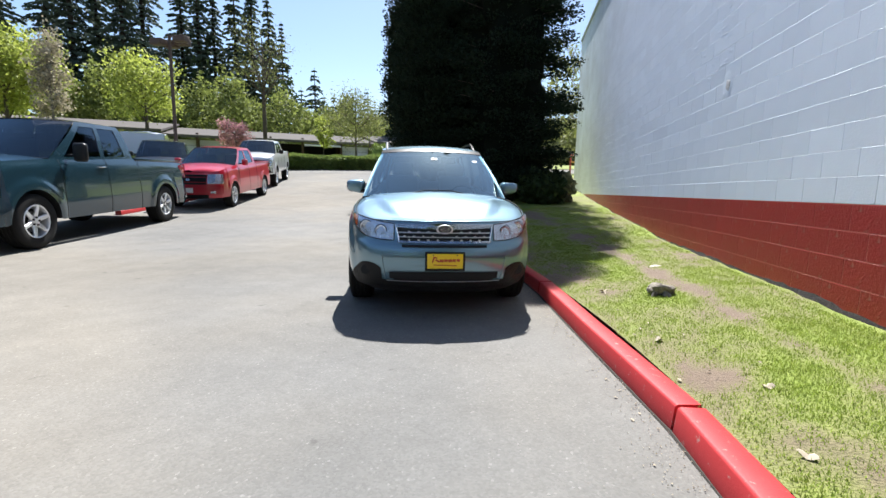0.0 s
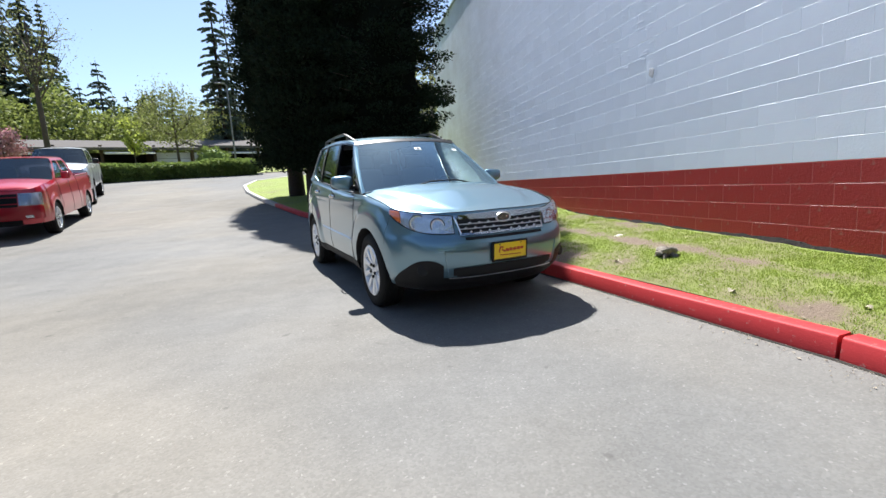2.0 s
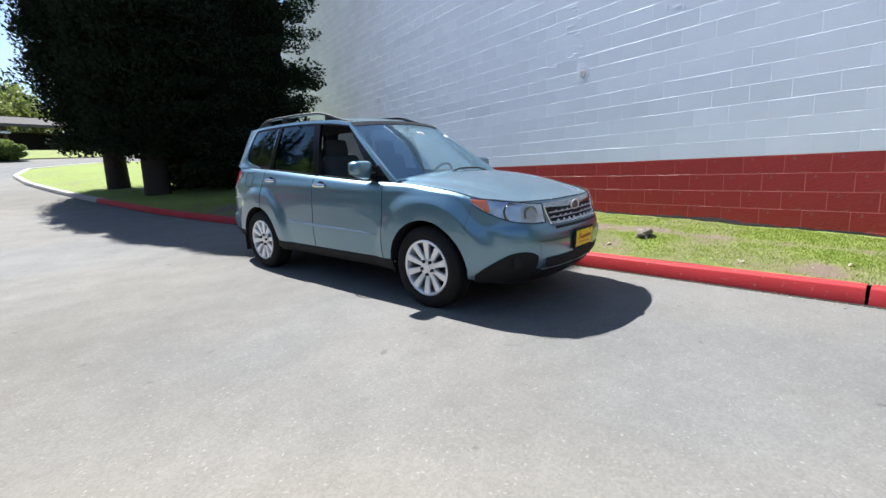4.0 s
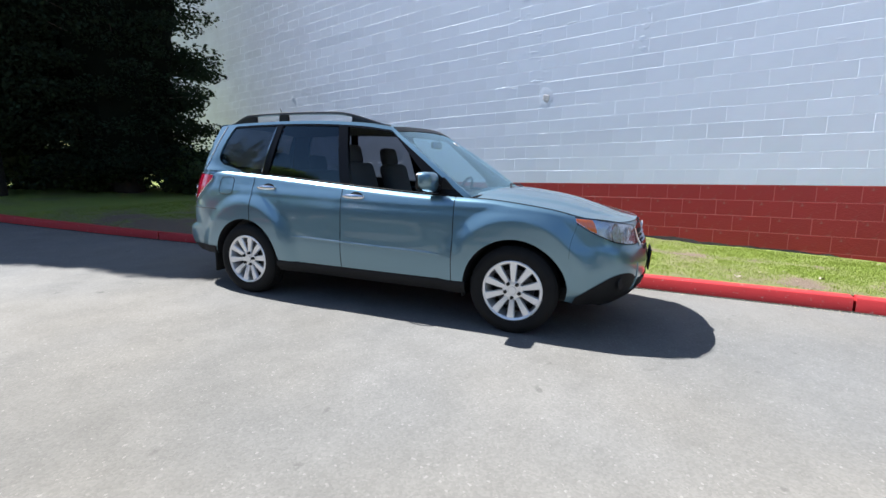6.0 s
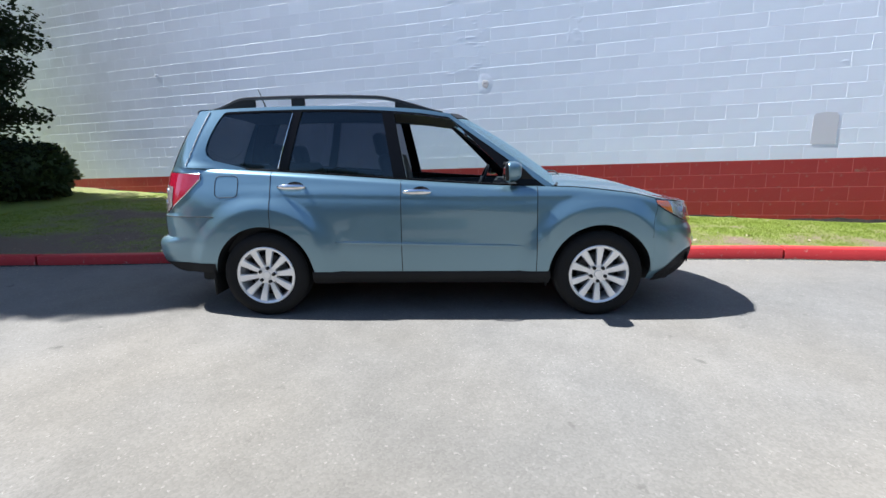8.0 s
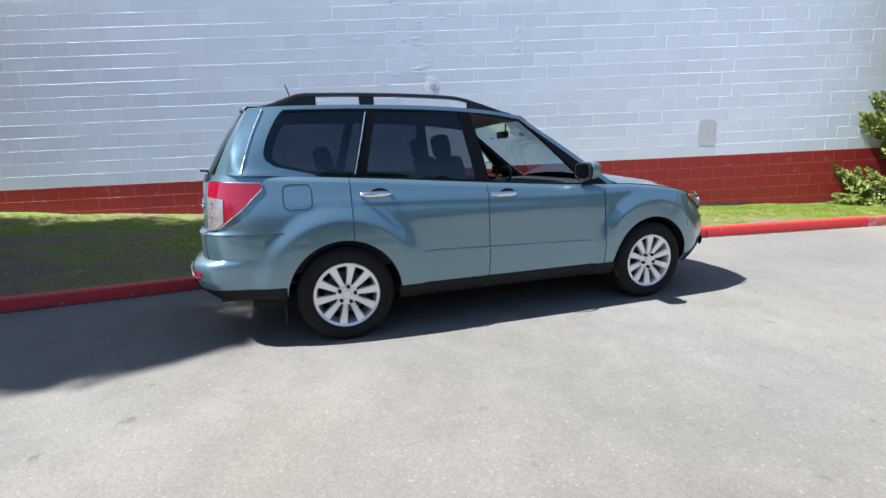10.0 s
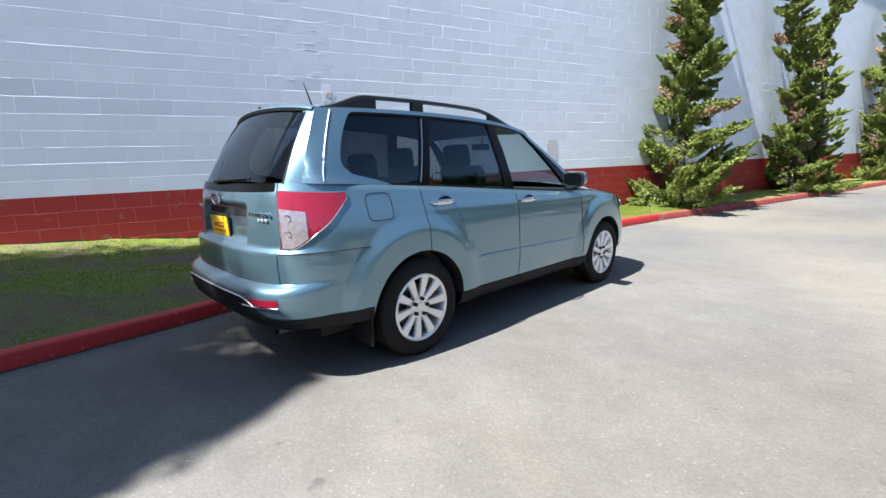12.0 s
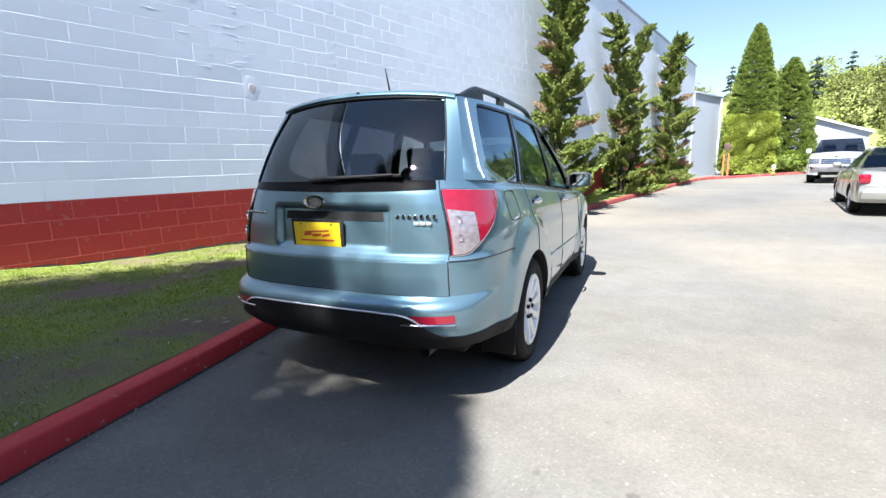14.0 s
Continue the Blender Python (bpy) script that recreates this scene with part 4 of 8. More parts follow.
    rows_c = [[Vector(low(s)) + Vector((d, 0, h)) for s in np.linspace(-0.97, 0.97, 30)] for d, h in ((0.03, -0.012), (0.10, -0.012), (0.15, -0.02), (0.18, -0.05))]
    part("cowl", bm_grid(rows_c, flip=True), PLASTIC, car, "black plastic cowl")
    for side, yy in ((1, 0.35), (-1, -0.30)):
        s0 = yy / y0
        a = Vector(low(s0)) + Vector((0.05, 0, 0.01))
        b = Vector(low(s0 + 0.62 * (-1 if side > 0 else 1) * 0.75)).lerp(Vector(up(s0)), 0.06) + Vector((0.012, 0, 0.012))
        wp = part("wiper", bm_tube([a, a.lerp(b, 0.5) + Vector((0.01, 0, 0.02)), b], 0.007, 6), BLACK_TRIM, car)
    gx0, gz0 = -2.12, 1.19
    ring_u = [lerp(0.001, u_edge, (k / 20)) for k in range(21)]
    rows = []
    for v in vs:
        e = rear_edge(v)
        row = []
        for k in range(-20, 21):
            q = Vector(skin(ring_u[abs(k)], 1.19))
            s = math.copysign(q.y / corner.y, k) if k else 0.0
            top_ = Vector((-1.85 - 0.075 * (1 - s * s), yr(-1.85) * s, zr(-1.85) + 0.036 * (1 - s * s)))
            low_ = Vector((q.x, corner.y * s, q.z))
            mid = low_.lerp(top_, v) + Vector((-0.015, 0.014 * s, 0)) * math.sin(math.pi * v)
            row.append(mid)
        rows.append(row)
    # glass in the middle, painted surround
    bm_g, bm_p = bmesh.new(), bmesh.new()
    for i in range(15):
        for k in range(40):
            inside = 4 <= k < 36 and 0 <= i < 13 and not (i == 12 and k in (4, 35))
            bm_ = bm_g if inside else bm_p
            q = [rows[i][k], rows[i][k + 1], rows[i + 1][k + 1], rows[i + 1][k]]
            bm_.faces.new([bm_.verts.new(p - (Vector((-0.006, 0, 0)) if inside else Vector())) for p in q])
    for bm_, nm, mt in ((bm_g, "rear_window", GLASS_REAR), (bm_p, "tailgate_frame", PAINT)):
        bmesh.ops.remove_doubles(bm_, verts=bm_.verts, dist=0.0005)
        bmesh.ops.recalc_face_normals(bm_, faces=bm_.faces)
        part(nm, outward(bm_, (-1.2, 0, 1.3)), mt, bodies[("tailgate", 1)])
    off = Vector((-0.002, 0, 0))
    loop = [rows[0][36]] + [rows[i][36] for i in range(1, 14)] + [rows[13][k] for k in range(35, 3, -1)] + [rows[i][4] for i in range(12, -1, -1)]
    part("rear_window_seal", bm_tube([tuple(p + off) for p in loop], 0.0042, 6), BLACK_TRIM, bodies[("tailgate", 1)])
    # rear wiper
    wz = gz0 + 0.005
    wx = gx0 - 0.085
    wp = part("rear_wiper", bm_tube([(wx - 0.01, 0.12, wz), (wx - 0.02, -0.04, wz + 0.012), (wx - 0.005, -0.38, wz + 0.026)], 0.009, 8, taper=[0.013, 0.010, 0.006]), BLACK_TRIM, bodies[("tailgate", 1)])
    part("wiper_blade", bm_tube([(wx + 0.004, 0.10, wz + 0.012), (wx + 0.002, -0.42, wz + 0.022)], 0.008, 6), RUBBER, wp)
    # --- roof rails ---
    for side in (1, -1):
        rail = part("roof_rail", bmesh.new(), RAIL_BLACK, car, "black roof rail")
        rows = []
        for t in np.linspace(0, 1, 44):
            x = lerp(-1.78, 0.10, t)
            y = yr(x) - 0.055
            base = zr(x) + 0.012
            h = 0.072 * ss(0, 0.16, t) * ss(1.0, 0.72, t) + 0.006
            w = 0.017
            rows.append([(x, y - w, base + h - 0.026), (x, y - w * 0.8, base + h - 0.004), (x, y, base + h), (x, y + w * 0.8, base + h - 0.006), (x, y + w, base + h - 0.024), (x, y, base + h - 0.030)])
        bm = bm_grid(rows, closed=True)
        for t0, t1 in ((0.0, 0.20), (0.36, 0.415), (0.80, 1.0)):
            web = []
            for t in np.linspace(t0, t1, 9):
                x = lerp(-1.78, 0.10, t)
                y, base = yr(x) - 0.055, zr(x) + 0.004
                h = 0.072 * ss(0, 0.16, t) * ss(1.0, 0.72, t) + 0.002
                web.append([(x, y - 0.012, base), (x, y - 0.012, base + h), (x, y + 0.012, base + h), (x, y + 0.014, base)])
            bm_grid(web, bm, closed=True)
        if side < 0:
            flipped(bm)
        bmesh.ops.recalc_face_normals(bm, faces=bm.faces)
        bm.to_mesh(rail.data)
        bm.free()
        smooth(rail.data, 40)
    # --- antenna ---
    ant = part("antenna", bm_tube([(-1.535, 0.0, 1.68), (-1.545, 0, 1.705), (-1.605, 0.0, 1.868)], 0.004, 6, taper=[0.014, 0.007, 0.003]), BLACK_TRIM, car)
    # --- lamps, front ---
    def rows_between(u0, u1, lo_f, hi_f, n=16, m=8):
        return [[(lerp(u0, u1, i / n), lerp(lo_f(i / n), hi_f(i / n), k / m)) for i in range(n + 1)] for k in range(m + 1)]
    ua, ub = u_of_x(1.755), u_of_y(0.43, True)
    lamp_lo = lambda t: curve(t, [(0.0, 0.872), (0.15, 0.815), (0.45, 0.745), (0.8, 0.715), (1.0, 0.712)])
    lamp_hi = lambda t: curve(t, [(0.0, 0.905), (0.3, 0.893), (0.6, 0.872), (0.85, 0.852), (1.0, 0.842)])
    for side in (1, -1):
        fl = (lambda b: flipped(b)) if side < 0 else (lambda b: b)
        lamp = part("headlamp", fl(outward(patch(rows_between(ua, ub, lamp_lo, lamp_hi, 24, 10), 0.002))), LAMP_BOWL, car, "silvery headlamp with an amber corner")
        um = lambda t: lerp(ua, ub, t)
        part("turn_signal", fl(outward(patch(rows_between(um(0.01), um(0.22), lambda t: lamp_lo(t * 0.22) + 0.006, lambda t: lamp_hi(t * 0.22) - 0.006, 8, 5), 0.006))), LAMP_AMBER, lamp)
        for t, zc, r in ((0.50, 0.806, 0.050), (0.80, 0.782, 0.042)):
            c = Vector(skin(um(t), zc, -0.006))
            d = Vector((0.93, 0.35, 0.05)).normalized()
            q = d.to_track_quat("Z", "Y").to_matrix().to_4x4()
            bm = bm_lathe([(r + 0.008, 0.0), (r + 0.006, 0.008), (r, 0.008), (r * 0.8, -0.012), (r * 0.45, -0.02), (0.0, -0.022)], 24, m=Matrix.Translation(c) @ q)
            part("lamp_ring", fl(bm), CHROME, lamp)
            # Dark annulus laid on the bowl to paint the ring's shadow
            part("ring_surround", fl(bm_lathe([(r + 0.017, 0.009), (r + 0.009, 0.0115)], 28, m=Matrix.Translation(c) @ q)), DARK_METAL, lamp)
            bm = bm_lathe([(r * 0.8, 0.002), (r * 0.5, 0.010), (0.0, 0.014)], 20, m=Matrix.Translation(c) @ q)
            part("projector", fl(bm), LENS_CLEAR, lamp)
        part("lens", fl(outward(patch(rows_between(ua, ub, lambda t: lamp_lo(t) - 0.003, lambda t: lamp_hi(t) + 0.003, 24, 10), 0.022, 0.0))), LENS_CLEAR, lamp)
        part("lamp_edge", bead([(p[0], p[1] * side, p[2]) for p in [skin(um(t), lamp_lo(t) - 0.003, 0.004) for t in np.linspace(0, 1, 24)] + [skin(um(t), lamp_hi(t) + 0.003, 0.004) for t in np.linspace(1, 0, 24)]], 0.004), GAP_BLACK, lamp)
    # --- grille ---
    ug = u_of_y(0.37, True)

    def front_patch(y_a, lo_f, hi_f, out, n=24, m=4, depth=0.0, dz=0.0):
        """A patch across the middle of the front, from y_a to -y_a."""
        rows = []
        u0 = u_of_y(y_a, True)
        for k in range(m + 1):
            row = []
            for i in range(-n, n + 1):
                u = lerp(17.999, u0, abs(i) / n)
                x, y, z = skin(u, lerp(lo_f(abs(i) / n), hi_f(abs(i) / n), k / m), out)
                row.append((x, y if i > 0 else -y if i < 0 else 0.0, z))
            rows.append(row)
        bm = bm_grid(rows)
        if depth:
            bmesh.ops.solidify(bm, geom=bm.faces[:], thickness=depth)
        bmesh.ops.recalc_face_normals(bm, faces=bm.faces)
        return outward(bm) if not depth else bm
    grille = part("grille", front_patch(0.40, lambda t: 0.695, lambda t: lerp(0.850, 0.842, t), 0.003), GAP_BLACK, car, "black grille with chrome bars and badge")
    part("grille_surround", front_patch(0.425, lambda t: lerp(0.800, 0.818, t), lambda t: lerp(0.853, 0.844, t), 0.012, depth=0.016), CHROME, grille)
    part("grille_lower_bar", front_patch(0.385, lambda t: 0.684, lambda t: 0.702, 0.016, depth=0.014), CHROME, grille)
    for zc in (0.738, 0.775):
        part("grille_bar", front_patch(0.39, lambda t: zc - 0.005, lambda t: zc + 0.004, 0.012, depth=0.010), ALLOY, grille)
    for side in (1, -1):
        part("grille_end", bm_tube([(p[0], p[1] * side, p[2]) for p in (skin(u_of_y(yy_, True), z, 0.004) for yy_, z in ((0.385, 0.692), (0.392, 0.74), (0.406, 0.79), (0.418, 0.832)))], 0.009, 8), CHROME, grille)
        for zc, steps in ((0.712, (0.06, 0.14, 0.22, 0.30)), (0.744, (0.10, 0.18, 0.26, 0.34)), (0.781, (0.14, 0.22, 0.30))):
            for yy in steps:
                x, y, z = skin(u_of_y(yy, True), zc, 0.010)
                stud = bm_cyl(0.013, 0.007, 0.010, (0, 0, 0), 4, Matrix.Translation((x, y * side, z)) @ Matrix.Rotation(radians(90), 4, "Y") @ Matrix.Diagonal((0.8, 1.15, 1, 1)))
                part("grille_stud", stud, ALLOY, grille)
    x, y, z = skin(17.99, 0.803, 0.016)
    face = Matrix.Translation((x - 0.006, 0, z)) @ Matrix.Rotation(radians(90), 4, "Y") @ Matrix.Diagonal((0.55, 1, 1, 1))
    badge = part("badge", bm_lathe([(0.0, 0.004), (0.058, 0.004), (0.064, 0.010), (0.070, 0.010), (0.074, 0.0)], 32, m=face), ALLOY, grille, "chrome oval badge")
    part("badge_field", bm_lathe([(0.0, 0.0055), (0.057, 0.0055)], 32, m=face), DARK_METAL, badge)
    for yy, zz, r in ((0.03, 0.004, 0.008), (-0.012, 0.012, 0.005), (-0.03, 0.0, 0.005), (-0.012, -0.012, 0.005), (0.006, -0.006, 0.004), (-0.02, 0.0, 0.004)):
        part("badge_mark", bm_box(0.004, r * 1.6, r * 1.6, (x + 0.0005, yy, z + zz), 0.001), CHROME, badge)
    # --- front bumper details ---
    part("upper_slot", front_patch(0.36, lambda t: 0.655, lambda t: 0.676, 0.004), GAP_BLACK, car, "dark slot under the grille")
    part("air_dam", front_patch(0.44, lambda t: lerp(0.30, 0.31, t), lambda t: lerp(0.45, 0.44, t), 0.004), PLASTIC, car, "black lower air dam")
    part("lower_lip", front_patch(0.60, lambda t: 0.235, lambda t: lerp(0.352, 0.372, t), 0.003), PLASTIC, car, "black lip under the front bumper")
    part("air_intake", front_patch(0.47, lambda t: 0.385, lambda t: lerp(0.455, 0.445, t), 0.008), GAP_BLACK, car)
    part("dam_edge", front_patch(0.50, lambda t: 0.362, lambda t: 0.371, 0.012, depth=0.010), ALLOY, car, "grey edge of the air dam")
    part("bumper_fold", front_patch(0.53, lambda t: 0.573, lambda t: 0.583, 0.006, depth=0.012), PAINT, car)
    part("chin", front_patch(0.66, lambda t: 0.245, lambda t: 0.30, 0.006), PLASTIC, car)
    for side in (1, -1):
        fl = (lambda b: flipped(b)) if side < 0 else (lambda b: b)
        u0, u1 = u_of_x(1.76), u_of_y(0.54, True)
        fog_lo = lambda t: lerp(0.27, 0.255, t)
        fog_hi = lambda t: curve(t, [(0.0, 0.33), (0.2, 0.42), (0.45, 0.495), (0.7, 0.515), (0.9, 0.50), (1.0, 0.47)])
        fog = part("fog_recess", fl(outward(patch(rows_between(u0, u1, fog_lo, fog_hi, 20, 8), 0.004))), PLASTIC, car, "black fog lamp recess")
        c = Vector(skin(lerp(u0, u1, 0.62), 0.44, 0.006))
        q = Vector((0.9, 0.4, 0)).to_track_quat("Z", "Y").to_matrix().to_4x4()
        part("fog_cover", fl(bm_lathe([(0.046, 0.0), (0.043, 0.006), (0.034, 0.007), (0.0, 0.003)], 24, m=Matrix.Translation(c) @ q)), GAP_BLACK, fog)
        part("bumper_rib", bm_tube([(p[0], p[1] * side, p[2]) for p in (skin(u_of_y(lerp(0.505, 0.53, (z - 0.37) / 0.21), True), z, 0.001) for z in np.linspace(0.37, 0.58, 10))], 0.006, 8), PAINT, car)
        part("corner_light", fl(bm_box(0.05, 0.006, 0.014, (1.80, skin(u_of_x(1.80), 0.60)[1] + 0.001, 0.60), 0.003)), ALLOY, car)
    # --- number plates ---
    def plate(name, m, lines):
        pl = part(name, bm_box(0.014, 0.34, 0.165, (0, 0, 0), 0.006, m=None), GAP_BLACK, car, "black plate frame with a yellow dealer plate", m=m)
        part("plate_face", bm_box(0.004, 0.302, 0.128, (0.0085, 0, 0.004), 0.002), PLATE_YELLOW, pl)
        for yy, zz, ww, hh, rot_ in lines:
            part("plate_mark", bm_box(0.003, ww, hh, (0, 0, 0), 0.001), PLATE_RED, pl, m=Matrix.Translation((0.0112, yy, zz)) @ Matrix.Rotation(rot_, 4, "X"))
        for yy in (-0.1, 0.1):
            part("plate_bolt", bm_cyl(0.006, 0.005, 0.005, (0.008, yy, 0.058), 10, Matrix.Rotation(radians(90), 4, "Y")), DARK_METAL, pl)
        return pl
    scribble = [(0.10, 0.018, 0.012, 0.052, 0.3), (0.085, 0.036, 0.035, 0.012, 0.2), (0.065, 0.008, 0.04, 0.014, 0.5), (0.03, 0.008, 0.034, 0.024, 0.15), (-0.005, 0.010, 0.03, 0.024, 0.15), (-0.04, 0.010, 0.03, 0.026, -0.2), (-0.075, 0.012, 0.03, 0.024, 0.15), (-0.11, 0.013, 0.028, 0.022, 0.1), (0.0, -0.030, 0.20, 0.007, 0.03)]
    fx, _, fz = skin(17.99, 0.565, 0.012)
    plate("front_plate", Matrix.Translation((fx, 0.0, 0.545)) @ Matrix.Rotation(radians(4), 4, "Y"), [(-a, b, c, d, -e) for a, b, c, d, e in scribble])
    rx = skin(0.01, 0.912)[0]
    plate("rear_plate", Matrix.Translation((rx - 0.012, 0.085, 0.912)) @ Matrix.Rotation(radians(180), 4, "Z") @ Matrix.Rotation(radians(4), 4, "Y"), [(0.0, 0.020, 0.16, 0.008, 0.06), (0.06, 0.0, 0.05, 0.014, 0.2), (0.0, 0.0, 0.06, 0.014, 0.1), (-0.06, 0.004, 0.05, 0.016, 0.1), (0.0, -0.028, 0.22, 0.010, 0.02)])
    # --- rear ---
    tail_lo = lambda t: curve(t, [(0.0, 0.825), (0.2, 0.832), (0.45, 0.890), (0.75, 0.975), (0.93, 1.05), (1.0, 1.095)])
    tail_hi = lambda t: lerp(1.146, 1.132, t)
    u0, u1 = u_of_y(0.662, False), u_of_x(-1.80)
    for side in (1, -1):
        fl = (lambda b: flipped(b)) if side < 0 else (lambda b: b)
        um = lambda t: lerp(u0, u1, t)
        tl = part("tail_lamp", fl(outward(patch(rows_between(u0, u1, tail_lo, tail_hi, 22, 12), 0.010))), LAMP_RED, car, "red and clear tail lamp cluster")
        part("tail_lens_clear", fl(outward(patch(rows_between(um(0.02), um(0.40), lambda t: tail_lo(0.02 + 0.38 * t) + 0.008, lambda t: lerp(1.050, 1.030, t), 10, 8), 0.014))), TAIL_CLEAR, tl)
        for tt_, zz, r in ((0.13, 0.998, 0.022), (0.12, 0.913, 0.020)):
            c = Vector(skin(um(tt_), zz, 0.010))
            q = Vector((-0.9, 0.42, 0.05)).to_track_quat("Z", "Y").to_matrix().to_4x4()
            part("lamp_cup", fl(bm_lathe([(r, 0.0), (r - 0.003, 0.008), (r * 0.6, -0.002), (r * 0.2, -0.004), (0.0, 0.004)], 20, m=Matrix.Translation(c) @ q)), CHROME, tl)
        for zz in (0.87, 0.92, 0.97, 1.015):
            part("lens_rib", bead([(p[0], p[1] * side, p[2]) for p in (skin(um(t), zz + 0.1 * t * (zz < 0.90), 0.016) for t in np.linspace(0.04, 0.37, 8))], 0.003), LENS_CLEAR, tl)
        part("tail_edge", bead([(p[0], p[1] * side, p[2]) for p in [skin(um(t), tail_lo(t), 0.006) for t in np.linspace(0, 1, 24)] + [skin(um(t), tail_hi(t), 0.006) for t in np.linspace(1, 0, 20)] + [skin(um(0), z, 0.006) for z in np.linspace(1.143, 0.826, 8)]], 0.005), CHROME, tl)
        x = -2.0
        ya, yb = 0.50, 0.70
        rows = [[skin(u, z, 0.004) for u in np.linspace(u_of_y(ya, False), u_of_y(yb, False), 12)] for z in (0.518, 0.525, 0.548, 0.556)]
        part("bumper_reflector", fl(outward(bm_grid(rows))), LAMP_RED, car, "red reflector in a chrome surround")
        part("reflector_trim", bead([(p[0], p[1] * side, p[2]) for p in [skin(u, 0.511, 0.006) for u in np.linspace(u_of_y(ya - 0.04, False), u_of_y(yb, False), 12)]], 0.005), CHROME, car)
        # mud flap
        part("mud_flap", bm_box(0.018, 0.21, 0.24, (-1.72, side * 0.765, 0.30), 0.006), RUBBER, car, "black rubber mud flap")
        part("mud_flap", bm_box(0.016, 0.16, 0.10, (0.905, side * 0.765, 0.29), 0.006), RUBBER, car, "black rubber mud flap")

    def rear_patch(y_a, lo_f, hi_f, out, n=24, m=5):
        rows = []
        u0_ = u_of_y(y_a, False)
        for k in range(m + 1):
            row = []
            for i in range(-n, n + 1):
                t = abs(i) / n
                x, y, z = skin(lerp(0.001, u0_, t), lerp(lo_f(t), hi_f(t), k / m), out)
                row.append((x, y if i > 0 else -y if i < 0 else 0.0, z))
            rows.append(row)
        bm = bm_grid(rows)
        bmesh.ops.recalc_face_normals(bm, faces=bm.faces)
        return outward(bm)
    val_hi = lambda t: curve(t, [(0.0, 0.563), (0.35, 0.561), (0.52, 0.548), (0.68, 0.485), (0.8, 0.45), (1.0, 0.435)])
    val = part("rear_valance", rear_patch(0.73, lambda t: 0.355, val_hi, 0.005), PLASTIC, car, "black lower bumper with a bright edge")
    part("valance_edge", bead([(p[0], p[1] * sgn, p[2]) for sgn, p in [(-1, skin(lerp(u_of_y(0.73, False), 0.001, t), val_hi(1 - t), 0.007)) for t in np.linspace(0.38, 0.98, 24)] + [(1, skin(lerp(0.001, u_of_y(0.73, False), t), val_hi(t), 0.007)) for t in np.linspace(0.02, 0.62, 24)]], 0.0045), ALLOY, val)
    for side in (1, -1):
        rows = [[skin(u, z, 0.004) for u in np.linspace(u_of_y(0.73, False), u_of_x(-1.70), 14)] for z in (0.362, 0.39, 0.415, 0.437)]
        bm = outward(bm_grid(rows))
        part("lower_corner", flipped(bm) if side < 0 else bm, PLASTIC, car, "black lower bumper corner")
    part("gate_ledge", rear_patch(0.645, lambda t: 0.806, lambda t: 0.826, 0.004), PAINT, car)
    part("plate_recess", rear_patch(0.325, lambda t: 0.992, lambda t: 1.036, 0.003), GAP_BLACK, car)
    part("window_base", rear_patch(0.640, lambda t: lerp(1.136, 1.148, t), lambda t: 1.192, 0.004), GLOSS_BLACK, bodies[("tailgate", 1)], "black band at the foot of the rear window")
    hb = Matrix.Translation((skin(0.01, 1.086)[0] - 0.004, 0.085, 1.086)) @ Matrix.Rotation(radians(-90), 4, "Y") @ Matrix.Diagonal((0.55, 1, 1, 1))
    rb_ = part("rear_badge", bm_lathe([(0.0, 0.004), (0.05, 0.004), (0.056, 0.012), (0.064, 0.012), (0.068, 0.0)], 32, m=hb), CHROME, car, "chrome oval badge")
    part("badge_field", bm_lathe([(0.0, 0.0055), (0.05, 0.0055)], 28, m=hb), DARK_METAL, rb_)
    for yy, zz in ((0.022, 0.006), (-0.014, 0.012), (-0.028, 0.0), (-0.01, -0.010), (0.006, -0.004), (-0.02, -0.016)):
        part("badge_mark", bm_box(0.004, 0.012, 0.009, (skin(0.01, 1.086)[0] - 0.011, 0.085 + yy, 1.086 + zz), 0.002), CHROME, rb_)
    for k, w in enumerate((0.028, 0.028, 0.028, 0.028, 0.028, 0.028, 0.028, 0.028)):
        yy = -0.375 - 0.030 * k
        x, y, z = skin(u_of_y(abs(yy), False), 1.055, 0.003)
        part("model_mark", bm_box(0.005, 0.020, 0.022, (x, yy, 1.018), 0.003), CHROME, car)
    for k in range(3):
        yy = -0.50 - 0.030 * k
        x, y, z = skin(u_of_y(abs(yy), False), 1.02, 0.003)
        part("model_mark", bm_box(0.005, 0.028, 0.018, (x, yy, 0.986), 0.002), ALLOY, car)
    for k in range(6):
        yy = 0.60 - 0.030 * k
        x, y, z = skin(u_of_y(abs(yy), False), 1.05, 0.003)
        part("model_mark", bm_box(0.005, 0.02, 0.014, (x, yy, 1.022), 0.002), CHROME, car)
    part("exhaust", bm_lathe([(0.030, 0.0), (0.034, 0.0), (0.034, 0.2), (0.030, 0.2)], 20, m=Matrix.Translation((-2.16, -0.5, 0.315)) @ Matrix.Rotation(radians(90), 4, "Y")), DARK_METAL, car)
    # --- fuel flap, handles, mirrors ---
    ring = []
    for k in range(49):
        a = 2 * math.pi * k / 48
        ca, sa = math.cos(a), math.sin(a)
        e = 0.42
        px = -1.585 + 0.092 * math.copysign(abs(ca) ** e, ca)
        pz = 1.035 + 0.082 * math.copysign(abs(sa) ** e, sa)
        x, y, z = skin(u_of_x(px), pz)
        ring.append((x, -y, z))
    part("fuel_flap", bead(ring, 0.003), GAP_BLACK, car)
